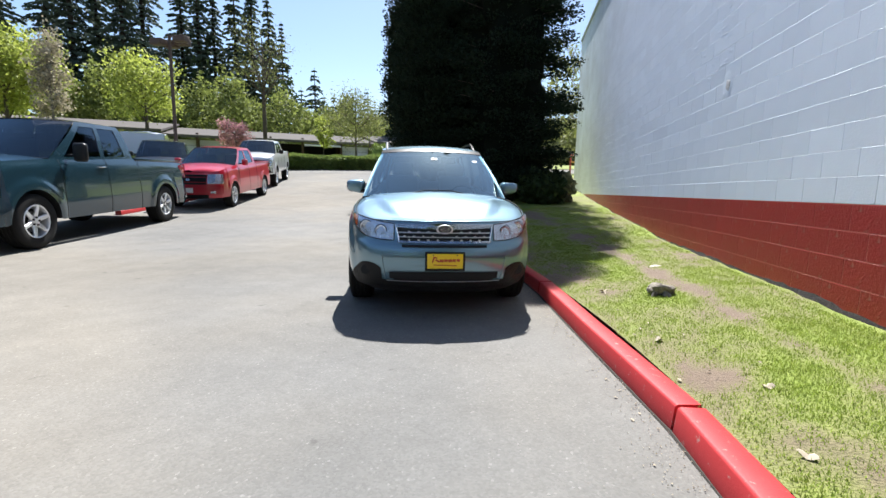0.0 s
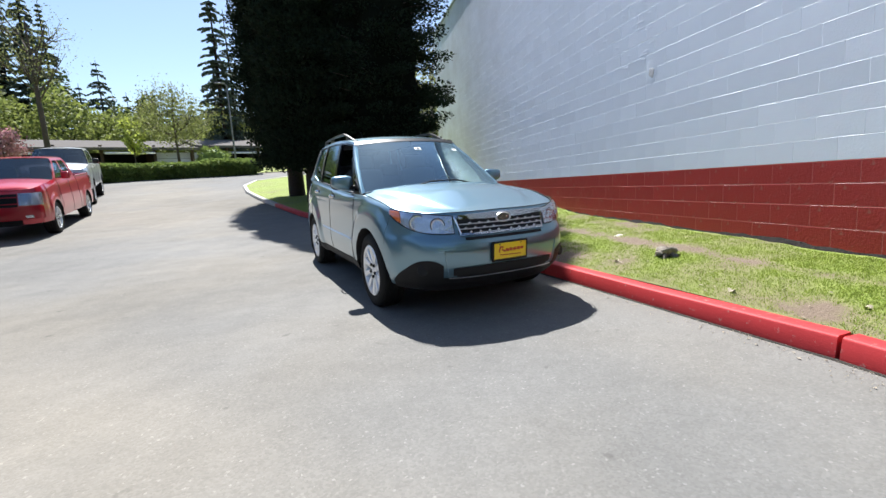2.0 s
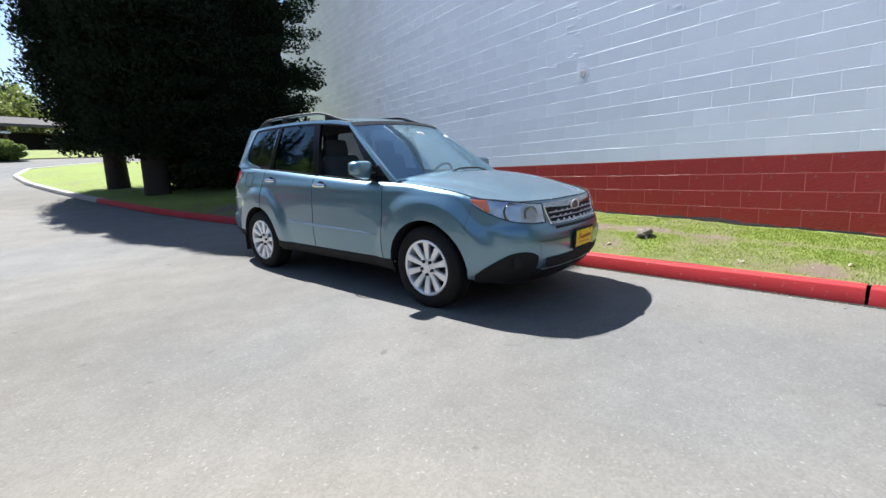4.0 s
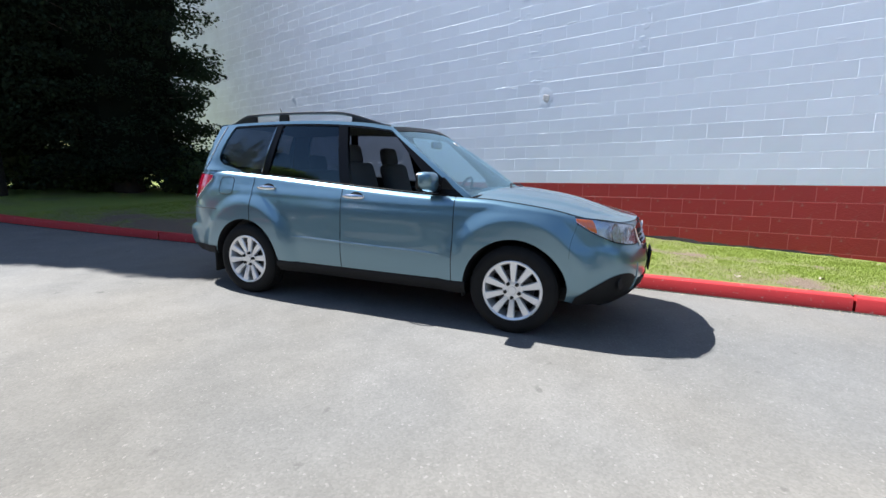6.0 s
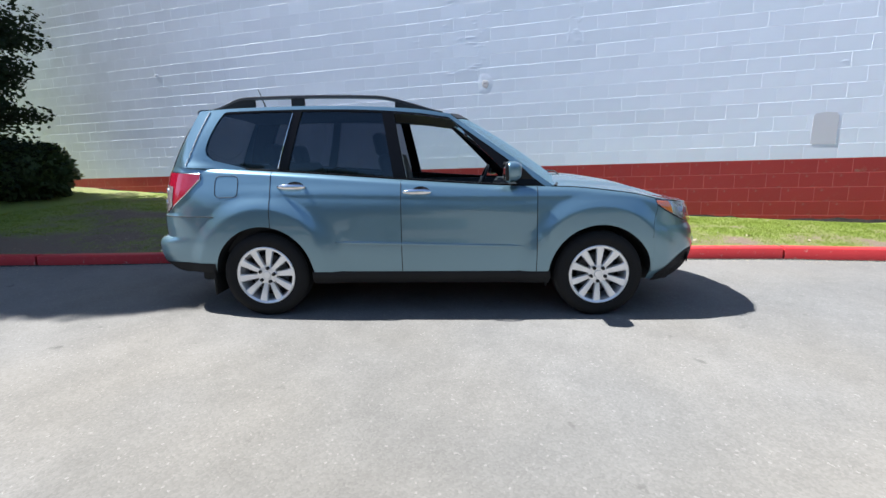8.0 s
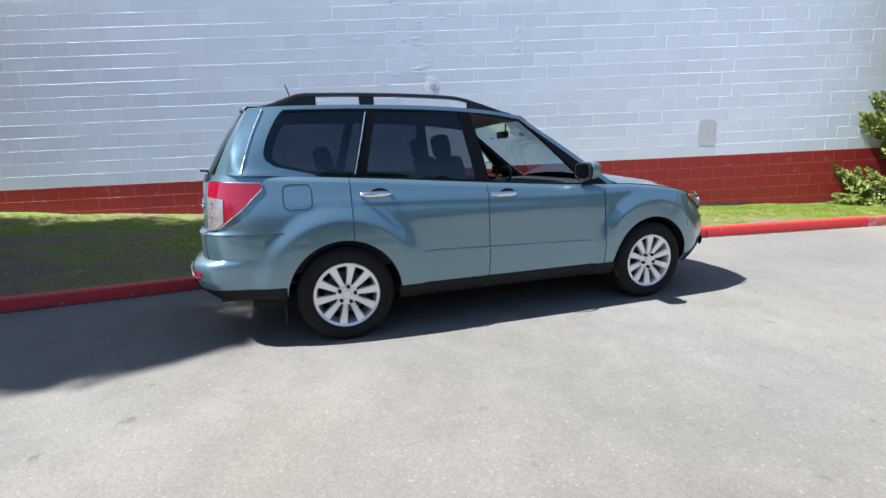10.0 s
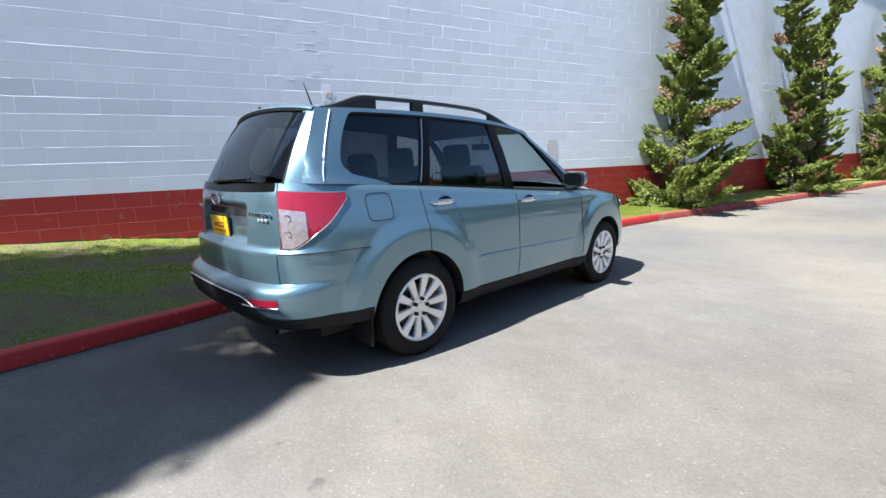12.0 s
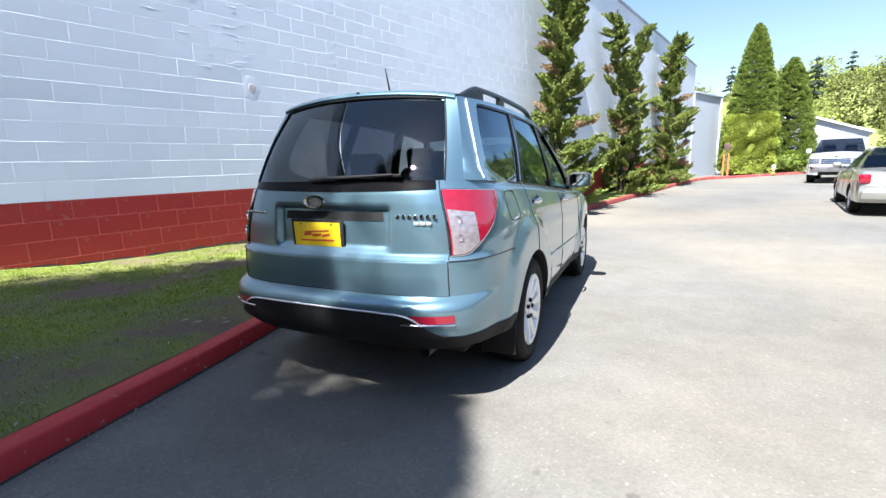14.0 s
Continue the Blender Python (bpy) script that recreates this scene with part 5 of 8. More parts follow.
    for side in (1, -1):
        for xh, zh, door in ((-1.045, 1.028, "rear_door"), (-0.075, 0.985, "front_door")):
            u = u_of_x(xh)
            y = skin(u, zh)[1]
            d = bodies[(door, side)]
            # Cup coloured black to paint the shade behind the handle
            cup = bm_lathe([(0.0, -0.006), (0.062, 0.0), (0.07, 0.0025)], 24, m=Matrix.Translation((xh + 0.01, y * side, zh)) @ Matrix.Rotation(radians(-90 * side), 4, "X") @ Matrix.Diagonal((1.0, 0.62, 1, 1)))
            part("handle_cup", cup, BLACK_TRIM, d, "recess behind the handle, its shade painted dark")
            rows = []
            for t in np.linspace(0, 1, 14):
                x = lerp(xh - 0.125, xh + 0.085, t)
                o = 0.008 + 0.026 * math.sin(math.pi * min(1, t * 1.02)) ** 0.6
                hh = 0.012 + 0.007 * ss(0, 0.3, t) * ss(1, 0.8, t)
                c = Vector((x, (y + o) * side, zh + 0.004 - 0.008 * (t - 0.5) ** 2))
                rows.append([c + Vector((0, side * math.cos(b) * 0.009, math.sin(b) * hh)) for b in (k * math.pi / 4 for k in range(8))])
            bm = bm_grid(rows, closed=True)
            bmesh.ops.recalc_face_normals(bm, faces=bm.faces)
            part("door_handle", bm, CHROME, d, "chrome door handle")
        # mirror
        d = bodies[("front_door", side)]
        bm = bmesh.new()
        bmesh.ops.create_uvsphere(bm, u_segments=28, v_segments=18, radius=1.0)
        for v in bm.verts:
            x, y, z = v.co
            px = math.copysign(abs(x) ** 0.8, x)
            x = px * (0.085 if px > 0 else 0.035)
            y = math.copysign(abs(y) ** 0.5, y) * 0.108
            z = math.copysign(abs(z) ** 0.5, z) * 0.074 * (1.0 - 0.18 * (y / 0.108) * 1)
            v.co = (0.60 + x - 0.02 * y, side * (0.90 + y), 1.135 + z + 0.012 * (y / 0.118))
        if side < 0:
            bmesh.ops.reverse_faces(bm, faces=bm.faces)
        mir = part("door_mirror", bm, PAINT, d)

        def rim_(q, w_, h_, x_):
            cq, sq = math.cos(q), math.sin(q)
            return (x_, side * (0.90 + w_ * math.copysign(abs(cq) ** 0.5, cq)), 1.135 + h_ * math.copysign(abs(sq) ** 0.5, sq))
        bez = part("mirror_bezel", bm_grid([[rim_(k * math.pi / 16, w_, h_, x_) for k in range(32)] for w_, h_, x_ in ((0.104, 0.070, 0.585), (0.102, 0.068, 0.561), (0.090, 0.057, 0.557), (0.089, 0.056, 0.563))], closed=True, flip=side > 0), BLACK_TRIM, mir, "black mirror bezel")
        part("mirror_face", bm_grid([[rim_(k * math.pi / 16, 0.091 * a_, 0.058 * a_, 0.560) for k in range(32)] for a_ in (1.0, 0.5, 0.02)], closed=True, flip=side > 0), MIRROR, mir)
        part("mirror_arm", bm_box(0.09, 0.10, 0.045, (0.635, side * 0.805, 1.085), 0.016), BLACK_TRIM, mir)
        tri = bm_plate([(0.66, 1.03), (0.86, 1.02), (0.70, 1.17)], 0.02, m=Matrix.Translation((0, side * 0.775 + (0.01 if side < 0 else 0.01), 0)) @ Matrix.Rotation(radians(90), 4, "X"))
        part("mirror_sail", tri, BLACK_TRIM, mir)
    # --- wheels ---
    for xc in AXLES:
        for side in (1, -1):
            w = make_wheel(car)
            w.matrix_basis = pose(xc, side * 0.768, WHEEL_Z, 0, 37 if xc > 0 else 11, 0) if side < 0 else pose(xc, 0.768, WHEEL_Z, 0, 20, 180)
    # --- inside ---
    tub = bm_box(2.9, 1.36, 0.02, (-0.45, 0, 0.42))
    part("cabin_floor", tub, DASH, car)
    for side in (1, -1):
        part("door_card", bm_box(2.75, 0.03, 0.52, (-0.60, side * 0.735, 0.76), 0.01), DASH, car)

    def seat(x, y, wide=0.48, back_h=0.60):
        s = thing("seat", "", "")
        s.parent = car
        part("cushion", bm_box(0.48, wide, 0.14, (x + 0.05, y, 0.68), 0.05, 3), SEAT, s)
        b = bm_box(0.13, wide * 0.96, back_h, (0, 0, back_h / 2), 0.055, 3)
        part("backrest", b, SEAT, s, m=Matrix.Translation((x - 0.20, y, 0.70)) @ Matrix.Rotation(radians(-16), 4, "Y"))
        for yy in ((0,) if wide < 0.6 else (-0.32, 0.32)):
            h = bm_box(0.10, 0.27, 0.19, (0, 0, 0), 0.045, 3)
            hr = part("headrest", h, SEAT, s, m=Matrix.Translation((x - 0.20 - 0.21, y + yy, 0.70 + back_h + 0.055)) @ Matrix.Rotation(radians(-12), 4, "Y"))
            for k in (-0.05, 0.05):
                part("post", bm_cyl(0.006, 0.006, 0.12, (0, k, -0.17), 8), CHROME, hr)
        return s
    seat(-0.02, 0.36)
    seat(-0.02, -0.36)
    seat(-0.95, 0.0, 1.25, 0.52)
    part("dashboard", bm_box(0.42, 1.40, 0.26, (0.80, 0, 0.90), 0.08, 3), DASH, car)
    part("dash_top", bm_box(0.46, 1.34, 0.05, (0.86, 0, 1.01), 0.02), DASH, car)
    whl = part("steering_wheel", bm_lathe([(0.17 + 0.014 * math.cos(a), 0.014 * math.sin(a)) for a in (k * math.pi / 4 for k in range(9))], 32), BLACK_TRIM, car, m=Matrix.Translation((0.46, 0.36, 1.0)) @ Matrix.Rotation(radians(-66), 4, "Y"))
    part("wheel_hub", bm_box(0.10, 0.30, 0.03, (0, 0, 0.0), 0.012), BLACK_TRIM, whl)
    part("inner_mirror", bm_box(0.03, 0.22, 0.065, (0.30, 0.0, 1.46), 0.014), BLACK_TRIM, car)
    part("mirror_stem", bm_cyl(0.008, 0.008, 0.09, (0.33, 0, 1.47), 8), BLACK_TRIM, car)
    def on_screen(s_, t_):
        a, b = Vector(low(s_)), Vector(up(s_))
        p = a.lerp(b, t_) + Vector((0.02, 0, 0.012)) * math.sin(math.pi * t_) * (1 - s_ * s_)
        n_ = Vector((0.55, 0.0, 0.83))
        return Matrix.Translation(p + n_ * 0.004) @ n_.to_track_quat("Z", "Y").to_matrix().to_4x4()
    PAPER = material("paper_label", (0.75, 0.77, 0.78), 0.7, var=0.2, scale=40)
    stk = part("windshield_sticker", bm_box(0.075, 0.055, 0.002, (0, 0, 0), 0.0006), PAPER, car, "square white sticker", m=on_screen(0.02, 0.73))
    part("sticker_dot", bm_cyl(0.017, 0.017, 0.002, (0, 0, 0.0016), 16), DARK_METAL, stk, "dark round mark")
    part("windshield_sticker", bm_box(0.06, 0.045, 0.002, (0, 0, 0), 0.0006), PAPER, car, "small pale sticker", m=on_screen(0.78, 0.74))
    car.matrix_world = pose_m
    return car


CAR_POSE = Matrix.Translation((-1.0545, 5.643, 0.016)) @ Matrix.Rotation(math.atan2(-0.9679, 0.2513), 4, "Z") @ Matrix.Rotation(0.009, 4, "Y")
suv = build_suv(CAR_POSE)

# ---- vegetation ----
BARK = material("bark", (0.10, 0.075, 0.055), 0.9, var=0.7, color2=(0.05, 0.04, 0.03), scale=14, bump=0.8, bump_scale=30)
BARK_DARK = material("dark_juniper_bark", (0.045, 0.034, 0.026), 0.95, var=0.7, color2=(0.02, 0.016, 0.013), scale=14, bump=0.8, bump_scale=30)
BARK_PALE = material("grey_bark", (0.20, 0.18, 0.155), 0.9, var=0.6, scale=12, bump=0.6, bump_scale=30)


def leaf_material(name, color, color2, trans=0.25, island=0.35, rough=0.6, spec=0.25):
    mt = material(name, color, rough, var=0.5, color2=color2, scale=0.9, island=island, spec=spec)
    n, l = mt.node_tree.nodes, mt.node_tree.links
    p = n["Principled BSDF"]
    tl, mx = n.new("ShaderNodeBsdfTranslucent"), n.new("ShaderNodeMixShader")
    mx.inputs[0].default_value = trans
    src = p.inputs["Base Color"].links[0].from_socket
    l.new(src, tl.inputs["Color"])
    l.new(p.outputs[0], mx.inputs[1])
    l.new(tl.outputs[0], mx.inputs[2])
    l.new(mx.outputs[0], n["Material Output"].inputs["Surface"])
    return mt


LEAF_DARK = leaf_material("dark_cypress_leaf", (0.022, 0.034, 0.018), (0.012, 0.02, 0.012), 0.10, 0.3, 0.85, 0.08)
# Near-black twig colour that paints the shade inside the crowns
CORE_SHADE = material("core_shade", (0.010, 0.013, 0.008), 0.95, var=0.6, color2=(0.006, 0.008, 0.005), scale=7, spec=0.05, bump=1.0, bump_scale=26)
LEAF_JUNIPER = leaf_material("juniper_leaf", (0.205, 0.25, 0.058), (0.105, 0.145, 0.036), 0.15)
LEAF_JUNIPER_TIP = leaf_material("juniper_dead", (0.33, 0.24, 0.14), (0.22, 0.15, 0.085), 0.1)
LEAF_ARB = leaf_material("arborvitae_leaf", (0.180, 0.240, 0.045), (0.115, 0.165, 0.032), 0.3)
LEAF_HEDGE = leaf_material("clipped_hedge_leaf", (0.36, 0.41, 0.08), (0.27, 0.33, 0.06), 0.35)
LEAF_LOWHEDGE = leaf_material("low_hedge_leaf", (0.19, 0.25, 0.065), (0.10, 0.14, 0.04), 0.35)
LEAF_SPRING = leaf_material("spring_leaf", (0.37, 0.415, 0.085), (0.27, 0.32, 0.065), 0.5)
LEAF_HILL = leaf_material("hill_leaf", (0.36, 0.40, 0.12), (0.27, 0.32, 0.09), 0.5)
LEAF_WOODS = leaf_material("woods_leaf", (0.235, 0.27, 0.07), (0.13, 0.165, 0.045), 0.4)
LEAF_SPRING_PALE = leaf_material("pale_spring_leaf", (0.21, 0.225, 0.075), (0.14, 0.16, 0.055), 0.4)
LEAF_BUD = leaf_material("budding_leaf", (0.40, 0.35, 0.25), (0.29, 0.26, 0.17), 0.3)
LEAF_PINK = leaf_material("pink_blossom", (0.45, 0.24, 0.25), (0.35, 0.17, 0.18), 0.4)
# Needle colour lightened to paint the haze over the distant firs
LEAF_FIR_HAZY = leaf_material("hazy_fir_needles", (0.098, 0.128, 0.088), (0.064, 0.09, 0.064), 0.2)
LEAF_SHRUB = leaf_material("shrub_leaf", (0.06, 0.09, 0.03), (0.03, 0.05, 0.02), 0.2)
LEAF_SHRUB_PALE = leaf_material("pale_shrub_leaf", (0.26, 0.26, 0.16), (0.16, 0.17, 0.09), 0.2)
GRASS_BLADE = leaf_material("grass_blade", (0.215, 0.295, 0.045), (0.28, 0.315, 0.075), 0.45)


def leaves(name, centres, size, material_, parent, seed=1, normals=None, droop=0.0, stretch=1.6, label=""):
    """One mesh of many small leaf blades: a folded pair of triangles at each centre."""
    g = np.random.RandomState(seed)
    c = np.asarray(centres, dtype=np.float64)
    n = len(c)
    if normals is None:
        d = g.normal(size=(n, 3))
    else:
        d = np.asarray(normals) + g.normal(size=(n, 3)) * 0.55
    d[:, 2] -= droop
    d /= np.linalg.norm(d, axis=1)[:, None] + 1e-9
    r = g.normal(size=(n, 3))
    side = np.cross(d, r)
    side /= np.linalg.norm(side, axis=1)[:, None] + 1e-9
    up = np.cross(side, d)
    s = (size * g.uniform(0.6, 1.35, n))[:, None]
    base, tip = c - d * s * stretch * 0.5, c + d * s * stretch * 0.5
    a, b = c + side * s * 0.5 + up * s * 0.12, c - side * s * 0.5 + up * s * 0.12
    v = np.stack([base, a, tip, b], 1).reshape(-1, 3)
    f = np.arange(n * 4).reshape(n, 4)
    ob = raw_mesh(name, v, f, material_, parent)
    if label:
        ob["label"] = label
    return ob


def trunk(parent, path, radii, material_=None, name="trunk", n=10):
    return part(name, bm_tube(path, 0.1, n, taper=radii), material_ or BARK, parent)


def fir_like(name, label, at, height, radius, base, material_, seed, count=9000, leaf=0.14, power=0.8, clumps=140, group="", droop=0.25, rough=0.22, trunk_r=0.22, column=0.0, category="tree", flat=1.0, lean=(0, 0), csize=1.0):
    """An evergreen: trunk, and boughs of small sprays in clumps on a cone or column, with gaps between them."""
    g = np.random.RandomState(seed)
    t = thing(name, label, category, group, Matrix.Translation(at))
    trunk(t, [(lean[0] * k / 5, lean[1] * k / 5, height * 0.93 * k / 5 - 0.05) for k in range(6)], [lerp(trunk_r, 0.03, k / 5) for k in range(6)], BARK_DARK if column else BARK)
    pts, nrm = [], []

    def prof(h):
        k = (1 - h) ** power
        if column:
            k = min(1.0, (1 - h) / (1 - column)) ** 0.6 * min(1.0, 0.72 + h * 1.4)
        return max(0.05, k) * radius
    limbs = bmesh.new()
    per = count // clumps
    for _ in range(clumps):
        h = g.uniform(0, 1) ** (1.15 if not column else 1.0)
        a = g.uniform(0, 2 * math.pi)
        r = prof(h) * g.uniform(1 - rough * 2.2, 1 + rough)
        z = base + h * (height - base)
        cx, cy = r * math.cos(a) * 0.86 + lean[0] * z / height, r * math.sin(a) * 0.86 + lean[1] * z / height
        size = radius * csize * g.uniform(0.20, 0.36) * (0.55 + 0.6 * (1 - h))
        k = g.normal(size=(per, 3))
        k *= (g.uniform(0, 1, per) ** 0.4 / np.linalg.norm(k, axis=1))[:, None] * np.array([size, size, size * 0.7 * flat]) * 1.05
        pts.append(k + np.array([cx, cy, z]))
        out = np.array([math.cos(a), math.sin(a), 0.1])
        nrm.append(np.repeat(out[None], per, 0))
        if g.uniform() < 0.35:
            bm_tube([(lean[0] * z / height, lean[1] * z / height, z - r * 0.15), (cx * 0.6, cy * 0.6, z - 0.03), (cx, cy, z + 0.02)], 0.02, 5, bm=limbs, taper=[0.035, 0.02, 0.008])
    part("branchwork", limbs, BARK, t)
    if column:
        # filler core that follows the trunk's lean, near-black to paint the crown's inner shade
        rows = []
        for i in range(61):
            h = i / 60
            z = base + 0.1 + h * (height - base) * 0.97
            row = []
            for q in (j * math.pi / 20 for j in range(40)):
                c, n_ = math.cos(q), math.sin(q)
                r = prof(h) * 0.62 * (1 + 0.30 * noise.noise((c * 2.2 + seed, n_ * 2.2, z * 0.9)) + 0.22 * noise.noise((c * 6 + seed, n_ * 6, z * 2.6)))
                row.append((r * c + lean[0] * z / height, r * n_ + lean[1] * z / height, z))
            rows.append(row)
        part("inner_growth", bm_grid(rows, closed=True), CORE_SHADE, t)
    leaves("crown", np.concatenate(pts), leaf, material_, t, seed, np.concatenate(nrm), droop)
    return t


def conifer(name, label, at, height, radius, material_, seed, count, leaf, group, base=0.1):
    """A fir: trunk, whorls of uneven drooping boughs that shorten to a point, each set with hanging sprays."""
    g = np.random.RandomState(seed)
    t = thing(name, label, "tree", group, Matrix.Translation(at))
    trunk(t, [(0, 0, -0.2), (0.1, 0, height * 0.5), (0.05, 0.05, height * 0.985)], [height * 0.011, height * 0.008, 0.03], BARK_DARK, n=7)
    tiers = int(height / 0.85)
    boughs = []
    for i in range(tiers):
        h = base + (1 - base) * (i + g.uniform(-0.3, 0.3)) / tiers
        reach = radius * ((1 - h) ** 0.78 * 1.12 + 0.03) * g.uniform(0.72, 1.12)
        for k in range(7):
            if g.uniform() < 0.14:
                continue
            a = k * 2 * math.pi / 7 + g.uniform(-0.4, 0.4) + i
            boughs.append((h * height, a, reach * g.uniform(0.55, 1.12)))
    bm = bmesh.new()
    weight = np.array([b[2] ** 1.4 + 0.15 for b in boughs])
    share = np.maximum(6, weight / weight.sum() * count).astype(int)
    pts, nrm = [], []
    for (z, a, r), n in zip(boughs, share):
        d, s_ = np.array([math.cos(a), math.sin(a), 0.0]), np.array([-math.sin(a), math.cos(a), 0.0])
        bm_tube([(0, 0, z), (d[0] * r * 0.5, d[1] * r * 0.5, z - r * 0.06), (d[0] * r * 0.95, d[1] * r * 0.95, z - r * 0.24)], 0.03, 4, bm=bm, taper=[0.05, 0.03, 0.012])
        q = g.uniform(0.08, 1.0, n) ** 0.8
        across = g.uniform(-1, 1, n) * r * 0.30 * (1.05 - q * 0.75)
        drop = -0.26 * r * q ** 2 - g.uniform(0, 0.22, n) * (0.3 + r * 0.22)
        pts.append(d[None] * (q * r)[:, None] + s_[None] * across[:, None] + np.array([0, 0, 1.0])[None] * (z + drop)[:, None])
        nrm.append(np.repeat((d + np.array([0, 0, -0.35]))[None], n, 0))
    part("branchwork", bm, BARK_DARK, t)
    leaves("crown", np.concatenate(pts), leaf, material_, t, seed, np.concatenate(nrm), 0.1)
    return t


def broadleaf(name, label, at, height, radius, material_, seed, count=5000, leaf=0.16, trunk_h=0.35, trunk_r=0.13, squash=1.0, group="", bark=None, limb_n=9, spread=1.0, fill=0.85, category="tree"):
    """A leafy tree: trunk, forked limbs and twigs, with leaves in clumps about the twigs."""
    g = np.random.RandomState(seed)
    rr = random.Random(seed)
    t = thing(name, label, category, group, Matrix.Translation(at))
    th = height * trunk_h
    trunk(t, [(0, 0, -0.15), (0.02, 0.01, th * 0.5), (0.0, 0.03, th), (0.03, 0.0, height * 0.8)], [trunk_r * 1.15, trunk_r, trunk_r * 0.85, trunk_r * 0.22], bark)
    bm = bmesh.new()
    tips = []
    for k in range(limb_n):
        a = 2 * math.pi * k / limb_n + rr.uniform(-0.4, 0.4)
        z0 = lerp(th * 0.9, height * 0.72, rr.random())
        reach = radius * rr.uniform(0.6, 1.0) * spread * math.sqrt(max(0.1, 1 - ((z0 - th) / (height - th)) ** 2 * 0.6))
        z1 = min(height * 0.97, z0 + rr.uniform(0.25, 0.6) * (height - th) * 0.6)
        mid = Vector((math.cos(a) * reach * 0.5, math.sin(a) * reach * 0.5, lerp(z0, z1, 0.42)))
        end = Vector((math.cos(a) * reach, math.sin(a) * reach, z1))
        bm_tube([(0, 0, z0), mid, end], 0.03, 5, bm=bm, taper=[trunk_r * 0.42, trunk_r * 0.24, 0.012])
        for _ in range(5):
            q = mid.lerp(end, rr.uniform(0.0, 1.0)) + Vector((rr.uniform(-1, 1), rr.uniform(-1, 1), rr.uniform(-0.3, 1))) * radius * 0.33
            bm_tube([mid.lerp(end, 0.3), q], 0.01, 4, bm=bm, taper=[0.022, 0.006])
            tips += [q, mid.lerp(q, 0.6)]
        tips.append(end)
    part("branchwork", bm, bark or BARK, t)
    tips = np.array([tuple(p) for p in tips])
    extra = g.normal(size=(int(len(tips) * 0.9), 3))
    extra /= np.linalg.norm(extra, axis=1)[:, None]
    extra = extra * (g.uniform(0.35, 1.0, len(extra)) ** 0.5)[:, None] * np.array([radius * fill, radius * fill, (height - th) * 0.5 * fill * squash]) + np.array([0, 0, th + (height - th) * 0.52])
    cs = np.concatenate([tips, extra])
    i = g.randint(0, len(cs), count)
    pts = cs[i] + g.normal(size=(count, 3)) * radius * np.array([0.16, 0.16, 0.12])
    leaves("crown", pts, leaf, material_, t, seed)
    return t


def shrub(name, label, at, size, material_, seed, count=1500, leaf=0.06, category="shrub", group="", boxy=0.0, kind=""):
    """A bush or clipped hedge body of size (x, y, z) filled near its surface with leaves on short stems."""
    g = np.random.RandomState(seed)
    t = thing(name, label, category, group, at if isinstance(at, Matrix) else Matrix.Translation(at), kind)
    d = g.normal(size=(count, 3))
    d /= np.linalg.norm(d, axis=1)[:, None]
    if boxy:
        d = d * (1 - boxy) + d / np.max(np.abs(d), axis=1)[:, None] * boxy
    lump = 1 + (0.10 if boxy else 0.22) * np.sin(d[:, 0] * 7 + seed) * np.sin(d[:, 1] * 6 + 2) + (0.06 if boxy else 0.12) * np.sin(d[:, 2] * 11 + d[:, 0] * 5)
    p = d * (g.uniform(0.55, 1.0, count) ** 0.3)[:, None] * lump[:, None] * np.array(size) * 0.5
    p[:, 2] += size[2] * 0.5
    p[:, 2] = np.abs(p[:, 2])
    bm = bmesh.new()
    for k in range(9):
        a = k * 2.4
        bm_tube([(0.06 * math.cos(a) * size[0], 0.06 * math.sin(a) * size[1], -0.05), (0.3 * math.cos(a) * size[0], 0.3 * math.sin(a) * size[1], size[2] * 0.6)], 0.02, 5, bm=bm, taper=[0.03, 0.008])
    part("stems", bm, BARK, t)
    # dark core that keeps the far side from showing through
    core = bmesh.new()
    bmesh.ops.create_icosphere(core, subdivisions=2, radius=1.0)
    for v in core.verts:
        q = Vector(v.co)
        if boxy:
            k = max(abs(q.x), abs(q.y), abs(q.z))
            q = q.lerp(q / k, boxy)
        v.co = (q.x * size[0] * 0.43, q.y * size[1] * 0.43, size[2] * 0.5 + q.z * size[2] * 0.43)
    part("inner_growth", core, material_, t)
    leaves("foliage", p, leaf, material_, t, seed, d)
    return t


def on_lawn(x, y):
    return (x, y, lawn_z(x, y) - 0.03)


def on_ground(x, y, dz=0.0):
    return (x, y, ground_z(x, y) + dz)


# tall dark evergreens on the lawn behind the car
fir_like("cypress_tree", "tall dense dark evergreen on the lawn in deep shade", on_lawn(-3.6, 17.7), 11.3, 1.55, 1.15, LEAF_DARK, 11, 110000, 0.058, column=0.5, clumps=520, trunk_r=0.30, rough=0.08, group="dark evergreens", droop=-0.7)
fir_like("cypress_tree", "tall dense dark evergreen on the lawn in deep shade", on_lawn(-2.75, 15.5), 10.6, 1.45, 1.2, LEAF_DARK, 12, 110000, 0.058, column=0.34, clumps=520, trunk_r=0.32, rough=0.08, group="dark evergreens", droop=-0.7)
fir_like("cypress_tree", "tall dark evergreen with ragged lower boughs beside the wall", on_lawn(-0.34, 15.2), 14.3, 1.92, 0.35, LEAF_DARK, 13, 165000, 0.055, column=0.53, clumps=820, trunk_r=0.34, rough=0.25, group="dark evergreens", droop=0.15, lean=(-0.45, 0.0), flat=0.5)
shrub("shrub", "dark leafy shrub under the evergreens", on_lawn(-0.6, 15.6), (2.0, 1.6, 1.1), LEAF_SHRUB, 21, 3600, 0.075, group="shrubs under the evergreens")
